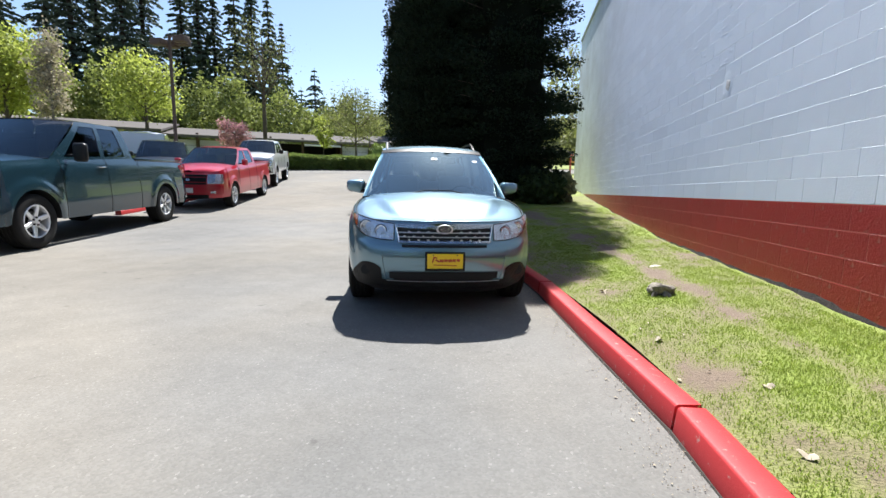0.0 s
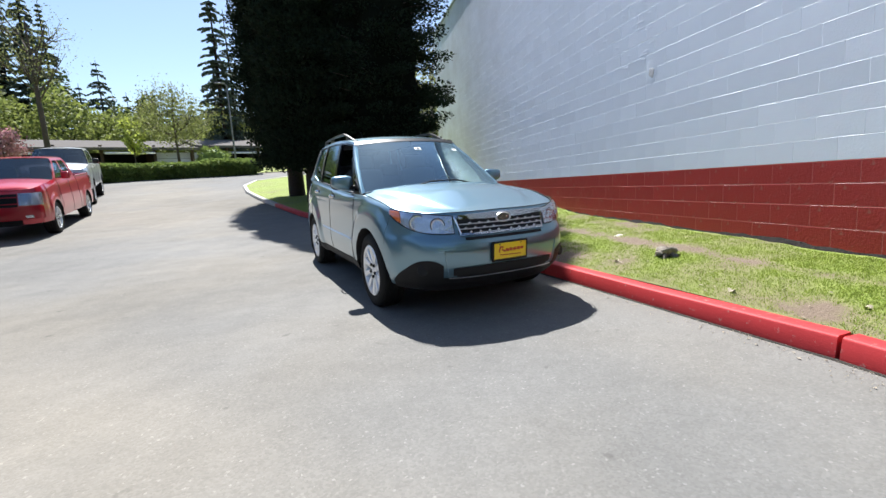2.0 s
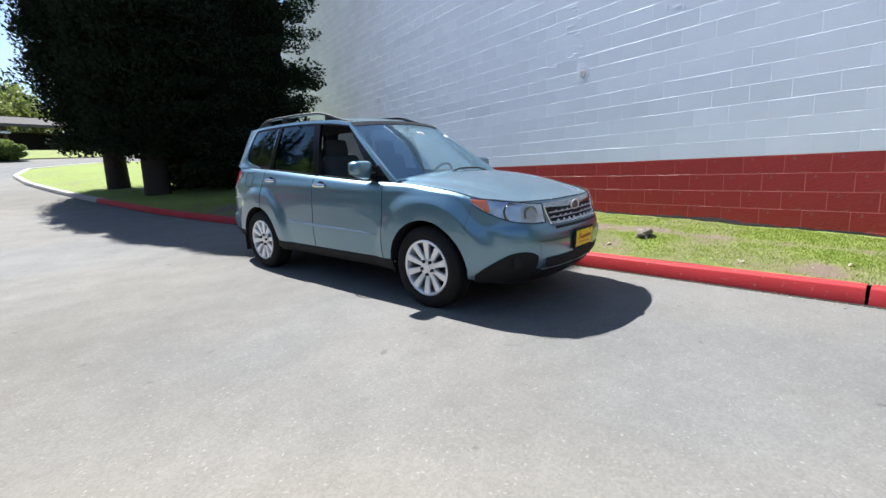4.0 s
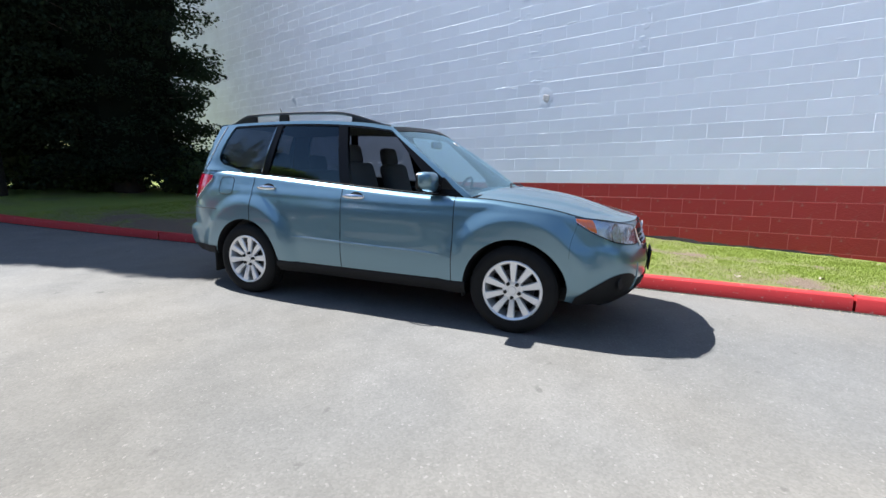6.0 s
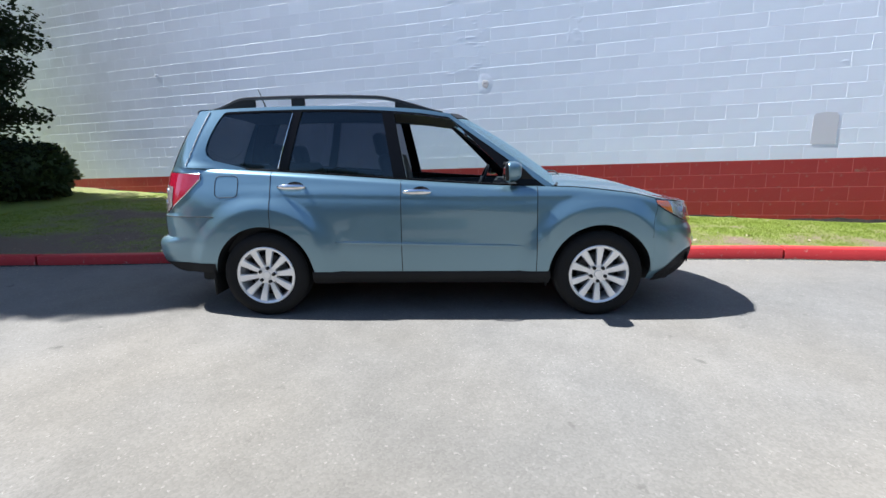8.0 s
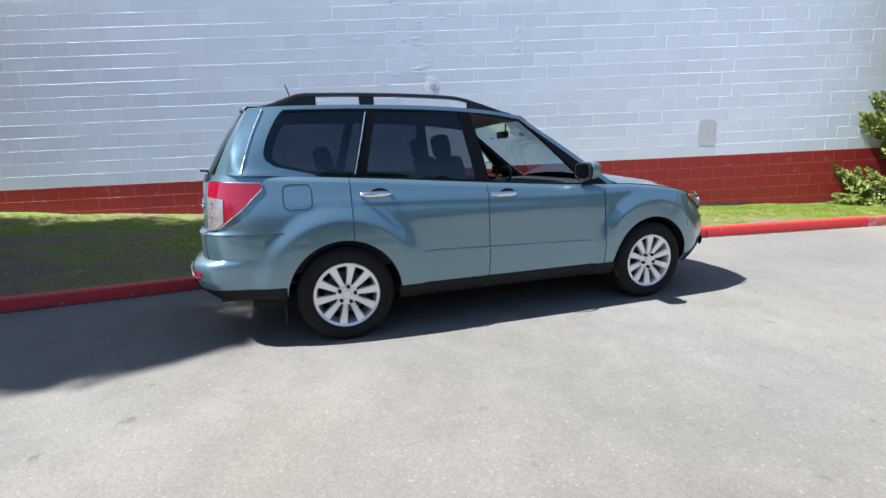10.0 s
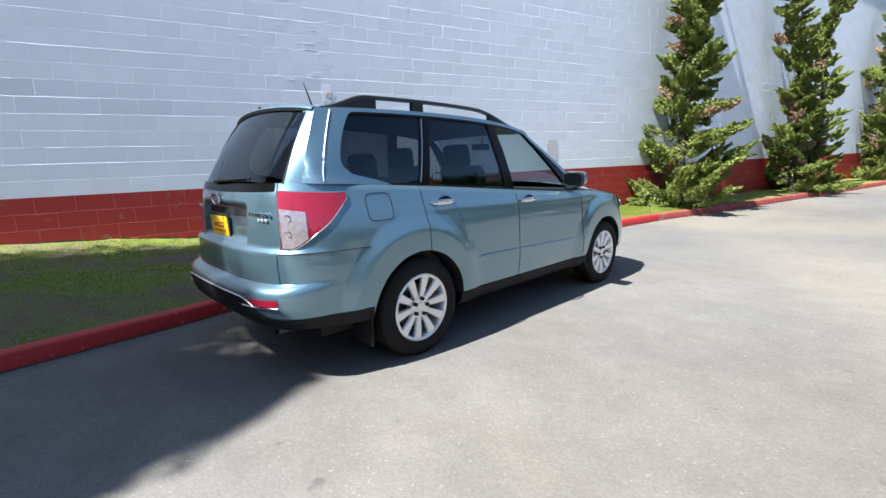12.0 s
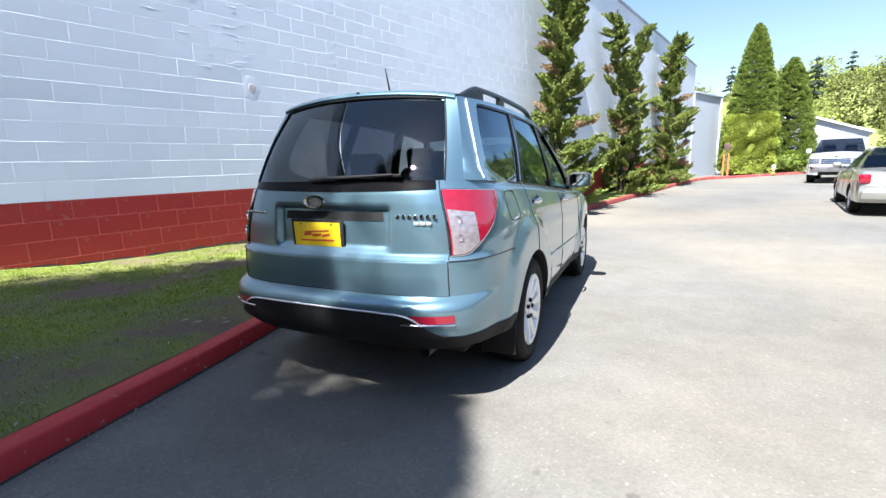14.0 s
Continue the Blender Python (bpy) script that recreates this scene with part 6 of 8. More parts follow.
shrub("shrub", "dark ragged shrub between the evergreen trunks", on_lawn(-1.75, 16.6), (1.9, 1.5, 1.2), LEAF_SHRUB, 24, 3800, 0.075, group="shrubs under the evergreens")
shrub("shrub", "dark leafy shrub beside the wall", on_lawn(0.8, 14.2), (1.5, 1.5, 1.05), LEAF_SHRUB, 22, 3400, 0.075, group="shrubs under the evergreens")
shrub("shrub", "pale-leaved shrub against the block wall", on_lawn(1.42, 14.6), (0.9, 1.2, 1.0), LEAF_SHRUB_PALE, 23, 2200, 0.07, group="shrubs under the evergreens")


def juniper(label, at, height, radius, seed, pads=46, dead=0.0, lean=(0, 0), flare=0.0, necks=0.0):
    """A Hollywood juniper: a twisted stem with upswept boughs that carry compact tufts, gaps and bare wood between them."""
    g = np.random.RandomState(seed)
    t = thing("juniper_tree", label, "tree", "junipers by the wall", Matrix.Translation(at))

    def stem(h):
        return np.array([0.07 * math.sin(h * 9.0 + seed) + lean[0] * h ** 1.3, 0.08 * math.cos(h * 7.0 + seed) - 0.08 * math.cos(seed) + lean[1] * h ** 1.3, height * h])
    trunk(t, [tuple(stem(k / 8)) for k in range(9)], [lerp(0.11, 0.015, k / 8) for k in range(9)], BARK_DARK)
    live, live_d, brown, brown_d = [], [], [], []
    limbs = bmesh.new()
    for i in range(pads):
        h = 0.03 + 0.95 * ((i + g.uniform(0, 1)) / pads) ** 1.2
        a = g.uniform(0, 2 * math.pi)
        wide = (0.80 + 0.28 * math.sin(h * 11 + seed)) * (1 - 0.78 * h) + 0.10 + flare * max(0.0, h - 0.70) * 1.5
        wide *= 1 - necks * math.exp(-((h - 0.62) / 0.12) ** 2)
        r = radius * wide * g.uniform(0.5, 1.22)
        s0 = stem(max(0.0, h - 0.35 * r / height))
        rise = r * g.uniform(0.05, 0.5)
        end = s0 + np.array([r * math.cos(a), r * math.sin(a), rise])
        mid = s0 + np.array([0.6 * r * math.cos(a), 0.6 * r * math.sin(a), rise * 0.35])
        bm_tube([tuple(s0), tuple(mid), tuple(end)], 0.02, 5, bm=limbs, taper=[0.034, 0.020, 0.006])
        w_ = g.uniform(0, 0.9, 110)[:, None]
        live.append(s0 * (1 - w_) + mid * w_ + g.normal(size=(110, 3)) * radius * np.array([0.075, 0.075, 0.05]))
        live_d.append(g.normal(size=(110, 3)))
        axis = end - mid
        axis /= np.linalg.norm(axis) + 1e-9
        is_dead = g.uniform() < dead
        for q in range(7):
            w_ = 0.12 + 0.15 * q
            fan = 1.15 - 0.55 * w_
            c = (1 - w_) * mid + w_ * end + g.normal(size=3) * radius * np.array([0.085, 0.085, 0.035]) * fan
            ax = axis + g.normal(size=3) * np.array([0.35, 0.35, 0.2]) + np.array([0, 0, 0.12 + 0.25 * h])
            ax /= np.linalg.norm(ax)
            ln, wd = radius * g.uniform(0.17, 0.30) * (1.1 - 0.4 * h), radius * g.uniform(0.045, 0.078) * (1.15 - 0.35 * h) * fan
            n = 190
            d = g.normal(size=(n, 3))
            d /= np.linalg.norm(d, axis=1)[:, None]
            along = d @ ax
            taper_ = 1.15 - 0.55 * np.clip(along, -0.3, 1)
            p = d * (wd * taper_ * g.uniform(0.35, 1, n) ** 0.6)[:, None] + np.outer(along, ax) * (ln - wd)
            (brown if is_dead else live).append(c + p)
            (brown_d if is_dead else live_d).append(d * 0.45 + ax * 1.1)
    part("branchwork", limbs, BARK_DARK, t)
    leaves("foliage", np.concatenate(live), 0.032, LEAF_JUNIPER, t, seed, np.concatenate(live_d), 0.0, 2.4)
    if brown:
        leaves("dead_sprays", np.concatenate(brown), 0.030, LEAF_JUNIPER_TIP, t, seed + 1, np.concatenate(brown_d), 0, 1.9, "brown dead sprays")
    return t


juniper("gnarled juniper with tufted boughs close to the wall", on_lawn(1.72, -2.35), 8.6, 1.12, 31, 150, 0.03, flare=1.0)
juniper("slender juniper with twisted bare-necked tops by the wall", on_lawn(1.8, -8.2), 6.1, 1.05, 32, 70, 0.02, (0.0, 1.4), necks=0.35)
juniper("slender juniper with twisted bare-necked tops by the wall", on_lawn(1.75, -9.0), 6.3, 0.95, 33, 62, 0.03, (0.0, -0.6), necks=0.4)
juniper("juniper with brown dead patches by the wall", on_lawn(1.75, -14.9), 7.0, 1.25, 34, 120, 0.12)

# ---- other vehicles ----
def paint(name, color, metal=0.4, rough=0.28):
    return material(name, color, rough, metal=metal, coat=0.7, var=0.06, scale=700)


def build_vehicle(name, label, category, pose_m, body, spec, group=""):
    """A parked vehicle from a few dimensions: shaped lower body with arches, glazed cab, wheels, lamps, bumpers; a bed for pickups."""
    S = spec
    car = thing(name, label, category, group)
    xr, xf, w = S["rear"], S["front"], S["width"] / 2
    axles, ar, wr = S["axles"], S["arch"], S["tyre"]
    plan = [(xr, 0.0), (xr, w * 0.5), (xr + 0.01, w * 0.8), (xr + 0.06, w * 0.95), (xr + 0.2, w * 0.985), (xr + 0.7, w), (0.0, w), (xf - 0.8, w), (xf - 0.42, w * 0.97), (xf - 0.2, w * 0.9), (xf - 0.08, w * 0.76), (xf - 0.02, w * 0.5), (xf, 0.0)]

    def top(x):
        return curve(x, S["top"])

    def bottom(x):
        b = S["sill"]
        for xc in axles:
            if abs(x - xc) < ar:
                b = max(b, wr + math.sqrt(ar * ar - (x - xc) ** 2))
        return b

    def at(i, t):
        a, b = plan[i], plan[i + 1]
        return lerp(a[0], b[0], t), lerp(a[1], b[1], t)
    colsn = []
    for i in range(12):
        n = max(2, int(abs(plan[i + 1][0] - plan[i][0]) / 0.05) + 2)
        for k in range(n):
            colsn.append(at(i, k / n))
    colsn.append(plan[12])
    extra = []
    for xc in axles:
        for k in range(25):
            x = xc - ar * 0.9999 * math.cos(math.pi * k / 24)
            extra.append((x, w))
    side_cols = sorted([c for c in colsn if xr + 0.7 <= c[0] <= xf - 0.8] + [c for c in extra if xr + 0.2 < c[0] < xf - 0.45], key=lambda c: c[0])
    colsn = [c for c in colsn if c[0] < xr + 0.7 and not any(abs(c[0] - xc) < ar for xc in axles)] + side_cols + [c for c in colsn if c[0] > xf - 0.8 and not any(abs(c[0] - xc) < ar for xc in axles)]

    def shell(x, y, z):
        k = (z - S["sill"]) / max(0.2, top(x) - S["sill"])
        yy = y * (1 - 0.055 * k ** 2 - 0.05 * max(0, 0.25 - k) * 2 - 0.035 * ss(0.84, 1.0, k) ** 2)
        for xc in axles:
            r = math.hypot(x - xc, z - wr)
            if y > w * 0.8:
                yy += S.get("flare", 0.025) * ss(ar + 0.2, ar + 0.08, r)
        e = ss(xf - 0.5, xf, x)
        xx = x + e * (0.05 * ss(0.0, 0.35, k) - S.get("nose", 0.1) * ss(0.55, 1.0, k))
        r_ = ss(xr + 0.4, xr, x)
        xx += r_ * (S.get("tail", 0.03) * ss(0.45, 1.0, k) - 0.04 * ss(0.45, 0.3, k) * (k > 0.05))
        return xx, yy, z
    NVV = 14
    grid = [[shell(x, y, lerp(bottom(x), top(x), k / NVV)) for k in range(NVV + 1)] for x, y in colsn]
    cuts = S["doors"]
    names = {}
    for i in range(len(grid) - 1):
        xm = (colsn[i][0] + colsn[i + 1][0]) / 2
        nm = "body_front" if xm > cuts[-1] else "body_rear" if xm < cuts[0] else "door"
        if nm == "door":
            nm = "door%d" % sum(xm > c for c in cuts)
        names.setdefault(nm, []).append(i)
    doors = {}
    for nm, idx in names.items():
        for side in ((1, -1) if nm.startswith("door") else (1,)):
            bm, made = bmesh.new(), {}
            for i in idx:
                for k in range(NVV):
                    q = []
                    for key in ((i, k), (i + 1, k), (i + 1, k + 1), (i, k + 1)):
                        if key not in made:
                            made[key] = bm.verts.new(grid[key[0]][key[1]])
                        q.append(made[key])
                    bm.faces.new(q)
            if nm.startswith("door"):
                if side < 0:
                    flipped(bm)
            else:
                mirrored(bm)
            bmesh.ops.recalc_face_normals(bm, faces=bm.faces)
            outward(bm, (0, 0, 0.7))
            doors[(nm, side)] = part("door" if nm.startswith("door") else nm, bm, body, car, angle=45)
    for c in cuts:
        for side in (1, -1):
            path = [shell(c, w, lerp(bottom(c), top(c), k / 10)) for k in range(11)]
            part("panel_gap", bead([(x, y * side, z) for x, y, z in path], 0.005), GAP_BLACK, car)
    # arch liners
    for xc in axles:
        for side in (1, -1):
            rows = []
            for k in range(21):
                a = math.pi * k / 20
                x, z = xc - ar * math.cos(a), wr + ar * math.sin(a)
                p = Vector(shell(x, w, max(z, S["sill"])))
                rows.append([p, p + Vector((0, -0.05, 0)), Vector((p.x, w * 0.5, p.z))])
            bm = bm_grid(rows)
            part("wheel_liner", flipped(bm) if side < 0 else bm, PLASTIC, car)
    part("underside", bm_box(xf - xr - 0.3, w * 1.5, 0.16, ((xf + xr) / 2, 0, S["sill"] + 0.06), 0.03), GAP_BLACK, car)
    # hood and deck
    def lid(x0, x1, crown, nm, n=14):
        rows = []
        for x in np.linspace(x0, x1, n):
            cand = [c for c in colsn if c[0] <= xf]
            yy = min(w, np.interp(x, [p[0] for p in plan[5:]], [p[1] for p in plan[5:]]) if x > 0 else np.interp(x, [p[0] for p in plan[2:7]], [p[1] for p in plan[2:7]]))
            px, py, pz = shell(x, yy, top(x))
            rows.append([(px, py * s, pz + crown * (1 - s * s)) for s in np.linspace(-1, 1, 17)])
        bm = bm_grid(rows)
        bmesh.ops.recalc_face_normals(bm, faces=bm.faces)
        return part(nm, outward(bm, (0, 0, 0)), body, car, angle=50)
    cab = S["cab"]                                           # (rear base x, rear top x, front top x, front base x, roof z, roof half width)
    lid(cab[3] - 0.12, xf - 0.005, S.get("hood_crown", 0.05), "hood")
    if "bed" in S:
        b0, b1 = xr + 0.06, cab[0] - 0.03
        zt = top((b0 + b1) / 2)
        bm = bmesh.new()
        for side in (1, -1):
            bm_box(b1 - b0, 0.07, 0.05, ((b0 + b1) / 2, side * (w * 0.945 - 0.045), zt - 0.012), 0.012, bm=bm)
        bm_box(0.06, w * 1.8, 0.05, (b0, 0, zt - 0.012), 0.012, bm=bm)
        bm_box(0.04, w * 1.8, 0.45, (b1, 0, zt - 0.22), 0.01, bm=bm)
        part("bed_rail", bm, S.get("rail_mat", body), car)
        bm = bm_box(b1 - b0, w * 1.75, 0.03, ((b0 + b1) / 2, 0, zt - 0.48))
        part("bed_floor", bm, PLASTIC, car)
    else:
        lid(xr + 0.02, cab[0] + 0.12, 0.03, "trunk_lid")
    # cab
    rb0, rt0, ft0, fb0, rz, rw = cab

    def cab_pt(x, v):
        zb = top(x)
        yb = shell(x, w, zb)[1] - 0.012
        return Vector((x, lerp(yb, rw, v ** 1.1) - 0.045 * v ** 8, lerp(zb, rz - 0.03 * max(0, x - ft0 + 0.3), v)))
    lines = [(fb0, ft0)] + [(a, b) for a, b in S["windows"]] + [(rb0, rt0)]
    vv = [0.0, 0.07] + [lerp(0.07, 0.88, k / 6) for k in range(1, 7)] + [1.0]
    for side in (1, -1):
        for i in range(len(lines) - 1):
            n = 6
            pts = [[cab_pt(lerp(lerp(*lines[i], v), lerp(*lines[i + 1], v), j / n), v) for j in range(n + 1)] for v in vv]

            def sheet(i0, i1, nm, mt, inset=0.0):
                bm = outward(bm_grid([[p - Vector((0, inset, 0)) for p in r] for r in pts[i0:i1 + 1]]), (pts[0][0].x, 0, 1))
                return part(nm, flipped(bm) if side < 0 else bm, mt, car, angle=45)
            if i % 2:
                sheet(1, 7, "side_window", GLASS_DARK, 0.012)
                sheet(0, 1, "window_ledge", S.get("pillar", body))
                sheet(7, 8, "window_header", body)
            else:
                sheet(0, 8, "pillar", S.get("pillar", body) if 0 < i < len(lines) - 2 else body)
    rows = []
    for i in range(13):
        row = []
        for k in range(-8, 9):
            s = k / 8
            x = lerp(rt0 - 0.03 * (1 - s * s), ft0 + 0.10 * (1 - s * s), i / 12)
            row.append((x, (rw - 0.045) * s, cab_pt(min(x, ft0), 1.0).z + 0.05 * (1 - abs(s) ** 3) - 0.025 * (1 - s * s) * ss(0.8, 1, i / 12)))
        rows.append(row)
    part("roof", outward(bm_grid(rows), (0, 0, 0)), body, car)

    def screen(xb, xt, bow_b, bow_t, nm, mt):
        a, b = cab_pt(xb, 0.0), cab_pt(xt, 1.0)
        rws = []
        for t in np.linspace(0, 1, 9):
            rws.append([Vector((lerp(a.x + bow_b * (1 - s * s), b.x + bow_t * (1 - s * s), t), lerp(a.y, b.y, t) * s, lerp(a.z + 0.02 * (1 - s * s), b.z + 0.012 * (1 - s * s), t))) for s in np.linspace(-1, 1, 17)])
        ob = part(nm, outward(bm_grid(rws), (0, 0, 1)), mt, car)
        part("seal", bead([p + Vector((0.005 if bow_b > 0 else -0.005, 0, 0.004)) for p in rws[0]], 0.014), BLACK_TRIM, ob)
    screen(fb0, ft0, 0.16, 0.10, "windshield", GLASS_DARK if S.get("dark_screen", True) else GLASS_CLEAR)
    screen(rb0, rt0, -0.03, -0.03, "rear_window", GLASS_DARK)
    part("interior", bm_box(fb0 - rb0 - 0.5, w * 1.5, 0.3, ((fb0 + rb0) / 2 - 0.1, 0, top(0) - 0.25), 0.05), DASH, car)
    for y in (-0.38, 0.38):
        part("seat", bm_box(0.16, 0.46, 0.62, ((fb0 + rb0) / 2 - 0.15, y, top(0) + 0.02), 0.06, 3), SEAT, car)
    # wheels
    for xc in axles:
        for side in (1, -1):
            wv = make_wheel(car, S.get("spokes", 6), S.get("rim", 0.23), wr, S.get("tyre_w", 0.26), S.get("spoke_w", (0.07, 0.055)), rim_mat=S.get("rim_mat", ALLOY))
            wv.matrix_basis = pose(xc, side * (w - S.get("tyre_w", 0.26) / 2 - 0.01), wr, 0, 13, 0 if side < 0 else 180)
    # front
    zt = top(xf)
    fx = lambda y, z: shell(np.interp(abs(y), [p[1] for p in plan[7:]][::-1], [p[0] for p in plan[7:]][::-1]), abs(y), z)[0]

    def face_patch(y0, y1, z0, z1, out, nm, mt, parent=None, lab=""):
        rws = [[(fx(y, z) + out, y, z) for y in np.linspace(y0, y1, 13)] for z in np.linspace(z0, z1, 5)]
        bm = bm_grid(rws)
        bmesh.ops.solidify(bm, geom=bm.faces[:], thickness=0.02)
        bmesh.ops.recalc_face_normals(bm, faces=bm.faces)
        return part(nm, bm, mt, parent or car, lab)
    gz0, gz1 = S["grille"]
    gw = S["grille_w"] / 2
    gr = face_patch(-gw, gw, gz0, gz1, 0.012, "grille", S.get("grille_mat", GAP_BLACK))
    for k in range(S.get("bars", 3)):
        z = lerp(gz0, gz1, (k + 0.5) / S.get("bars", 3))
        face_patch(-gw, gw, z - 0.012, z + 0.012, 0.028, "grille_bar", S.get("bar_mat", CHROME), gr)
    face_patch(-0.05, 0.05, (gz0 + gz1) / 2 - 0.03, (gz0 + gz1) / 2 + 0.03, 0.036, "badge", CHROME, gr)
    for side in (1, -1):
        ya, yb = side * (gw + 0.02), side * w * 0.93
        hl = face_patch(min(ya, yb), max(ya, yb), gz0 + 0.02, gz1 + 0.01, 0.010, "headlamp", LAMP_BOWL)
        face_patch(min(ya, yb) + 0.01, max(ya, yb) - 0.01, gz0 + 0.03, gz1, 0.022, "lens", LENS_CLEAR, hl)
    bz = S["bumper"]
    face_patch(-w * 0.93, w * 0.93, bz[0], bz[1], 0.04, "front_bumper", S.get("bumper_mat", CHROME))
    face_patch(-w * 0.55, w * 0.55, bz[0] - 0.14, bz[0] - 0.01, 0.01, "air_dam", PLASTIC)
    for side in (1, -1):
        face_patch(side * w * 0.7 - 0.07, side * w * 0.7 + 0.07, bz[0] + 0.03, bz[0] + 0.10, 0.05, "fog_lamp", LAMP_BOWL)
    if S.get("front_plate"):
        pl = face_patch(-0.15, 0.15, bz[0] + 0.05, bz[0] + 0.2, 0.07, "front_plate", material("white_plate", (0.7, 0.72, 0.74), 0.5))
    # rear
    zr_ = top(xr + 0.05)
    for side in (1, -1):
        part("tail_lamp", bm_box(0.06, 0.20, S.get("tail_h", 0.34), (xr + 0.04, side * w * 0.86, zr_ - S.get("tail_h", 0.34) / 2 - 0.06), 0.03), LAMP_RED, car)
        part("tail_lamp_side", bm_box(0.26, 0.012, S.get("tail_h", 0.34) * 0.8, (xr + 0.2, side * (shell(xr + 0.2, w * 0.985, zr_ - 0.15)[1] + 0.001), zr_ - S.get("tail_h", 0.34) / 2 - 0.06), 0.004), LAMP_RED, car)
        part("mirror", bm_box(0.12, 0.20, S.get("mirror_h", 0.2), (fb0 - 0.42, side * (w + 0.10), top(fb0 - 0.4) + 0.12), 0.05, 3), S.get("mirror_mat", BLACK_TRIM), car)
        part("mirror_arm", bm_box(0.05, 0.16, 0.04, (fb0 - 0.40, side * (w - 0.01), top(fb0 - 0.4) + 0.07), 0.012), BLACK_TRIM, car)
        for c in S["handles"]:
            part("door_handle", bm_box(0.18, 0.03, 0.026, (c, side * (shell(c, w, top(c) - 0.13)[1] + 0.014), top(c) - 0.13), 0.010), S.get("handle_mat", CHROME), car)
    part("rear_bumper", bm_box(0.18, w * 1.85, 0.2, (xr - 0.02, 0, S["sill"] + 0.16), 0.05), S.get("rear_bumper_mat", S.get("bumper_mat", CHROME)), car)
    car.matrix_world = pose_m
    return car


def stand(x, y, fx_, fy_):
    """A pose on the ground with the nose along (fx_, fy_), pitched with the slope."""
    f = Vector((fx_, fy_, 0)).normalized()
    a, b = ground_z(x + f.x * 1.7, y + f.y * 1.7), ground_z(x - f.x * 1.7, y - f.y * 1.7)
    return Matrix.Translation((x, y, (a + b) / 2)) @ Matrix.Rotation(math.atan2(f.y, f.x), 4, "Z") @ Matrix.Rotation(-math.atan2(a - b, 3.4), 4, "Y")


PICKUP = dict(rear=-2.95, front=2.88, width=2.0, axles=(-1.86, 1.80), arch=0.46, tyre=0.40, sill=0.385, flare=0.022, nose=0.06, tail=0.0,
              top=[(-3.0, 1.36), (-1.0, 1.36), (0.0, 1.33), (0.9, 1.30), (1.3, 1.30), (2.2, 1.25), (2.7, 1.18), (2.9, 1.13)], doors=(-0.92, 0.05, 1.18),
              cab=(-0.86, -0.72, 0.42, 1.34, 1.95, 0.76), windows=[(1.06, 0.30), (0.10, 0.02), (0.0, -0.08), (-0.62, -0.52)], bed=True, grille=(0.86, 1.06), grille_w=1.0, bumper=(0.52, 0.76), handles=(0.22,), rim=0.235, spokes=6, tyre_w=0.27, hood_crown=0.07)
SILVER = paint("silver_paint", (0.66, 0.67, 0.68), 0.5)
WHITE_PAINT = paint("white_paint", (0.78, 0.79, 0.80), 0.0)
RED_PAINT = paint("red_paint", (0.42, 0.007, 0.024), 0.1)
TEAL_PAINT = paint("dark_teal_paint", (0.012, 0.036, 0.052), 0.15, 0.2)
BLACK_PAINT = paint("black_paint", (0.012, 0.012, 0.014), 0.1)
PALE_PAINT = paint("pale_silver_paint", (0.34, 0.34, 0.315), 0.6)
build_vehicle("pickup_truck", "dark teal extended-cab pickup with chrome bumpers parked at the kerb", "pickup truck", stand(-8.69, 7.14, 0.258, -0.966) @ Matrix.Scale(1.06, 4), TEAL_PAINT, dict(PICKUP, mirror_h=0.30), "vehicles along the lot")
ram = dict(PICKUP, top=[(-3.0, 1.36), (-1.0, 1.36), (0.0, 1.34), (0.9, 1.32), (1.3, 1.34), (2.2, 1.29), (2.7, 1.21), (2.9, 1.16)], cab=(-0.98, -0.84, 0.42, 1.34, 1.90, 0.74), windows=[(1.06, 0.30), (0.10, 0.02), (0.0, -0.08), (-0.74, -0.64)],
           grille=(0.80, 1.10), grille_w=1.05, grille_mat=GAP_BLACK, bar_mat=RED_PAINT, bars=2, bumper=(0.50, 0.78), bumper_mat=RED_PAINT, handle_mat=RED_PAINT, front_plate=True, mirror_mat=RED_PAINT, spokes=5, rim=0.27, nose=0.10)
build_vehicle("pickup_truck", "bright red crew-cab pickup with a dark grille facing the lane", "pickup truck", stand(-9.95, 13.95, 0.28, -0.96) @ Matrix.Scale(0.93, 4), RED_PAINT, ram, "vehicles along the lot")
lifted = dict(ram, tyre=0.45, arch=0.53, sill=0.62, grille=(0.98, 1.26), bumper=(0.68, 0.94), bumper_mat=BLACK_TRIM, bar_mat=CHROME, handle_mat=SILVER, mirror_mat=BLACK_TRIM, front_plate=False,
              top=[(a, b + 0.14) for a, b in ram["top"]], cab=(-0.98, -0.84, 0.42, 1.34, 2.05, 0.74))
build_vehicle("pickup_truck", "silver lifted pickup with black bumper and big tyres", "pickup truck", stand(-12.7, 20.9, 0.36, -0.93), SILVER, lifted, "vehicles along the lot")
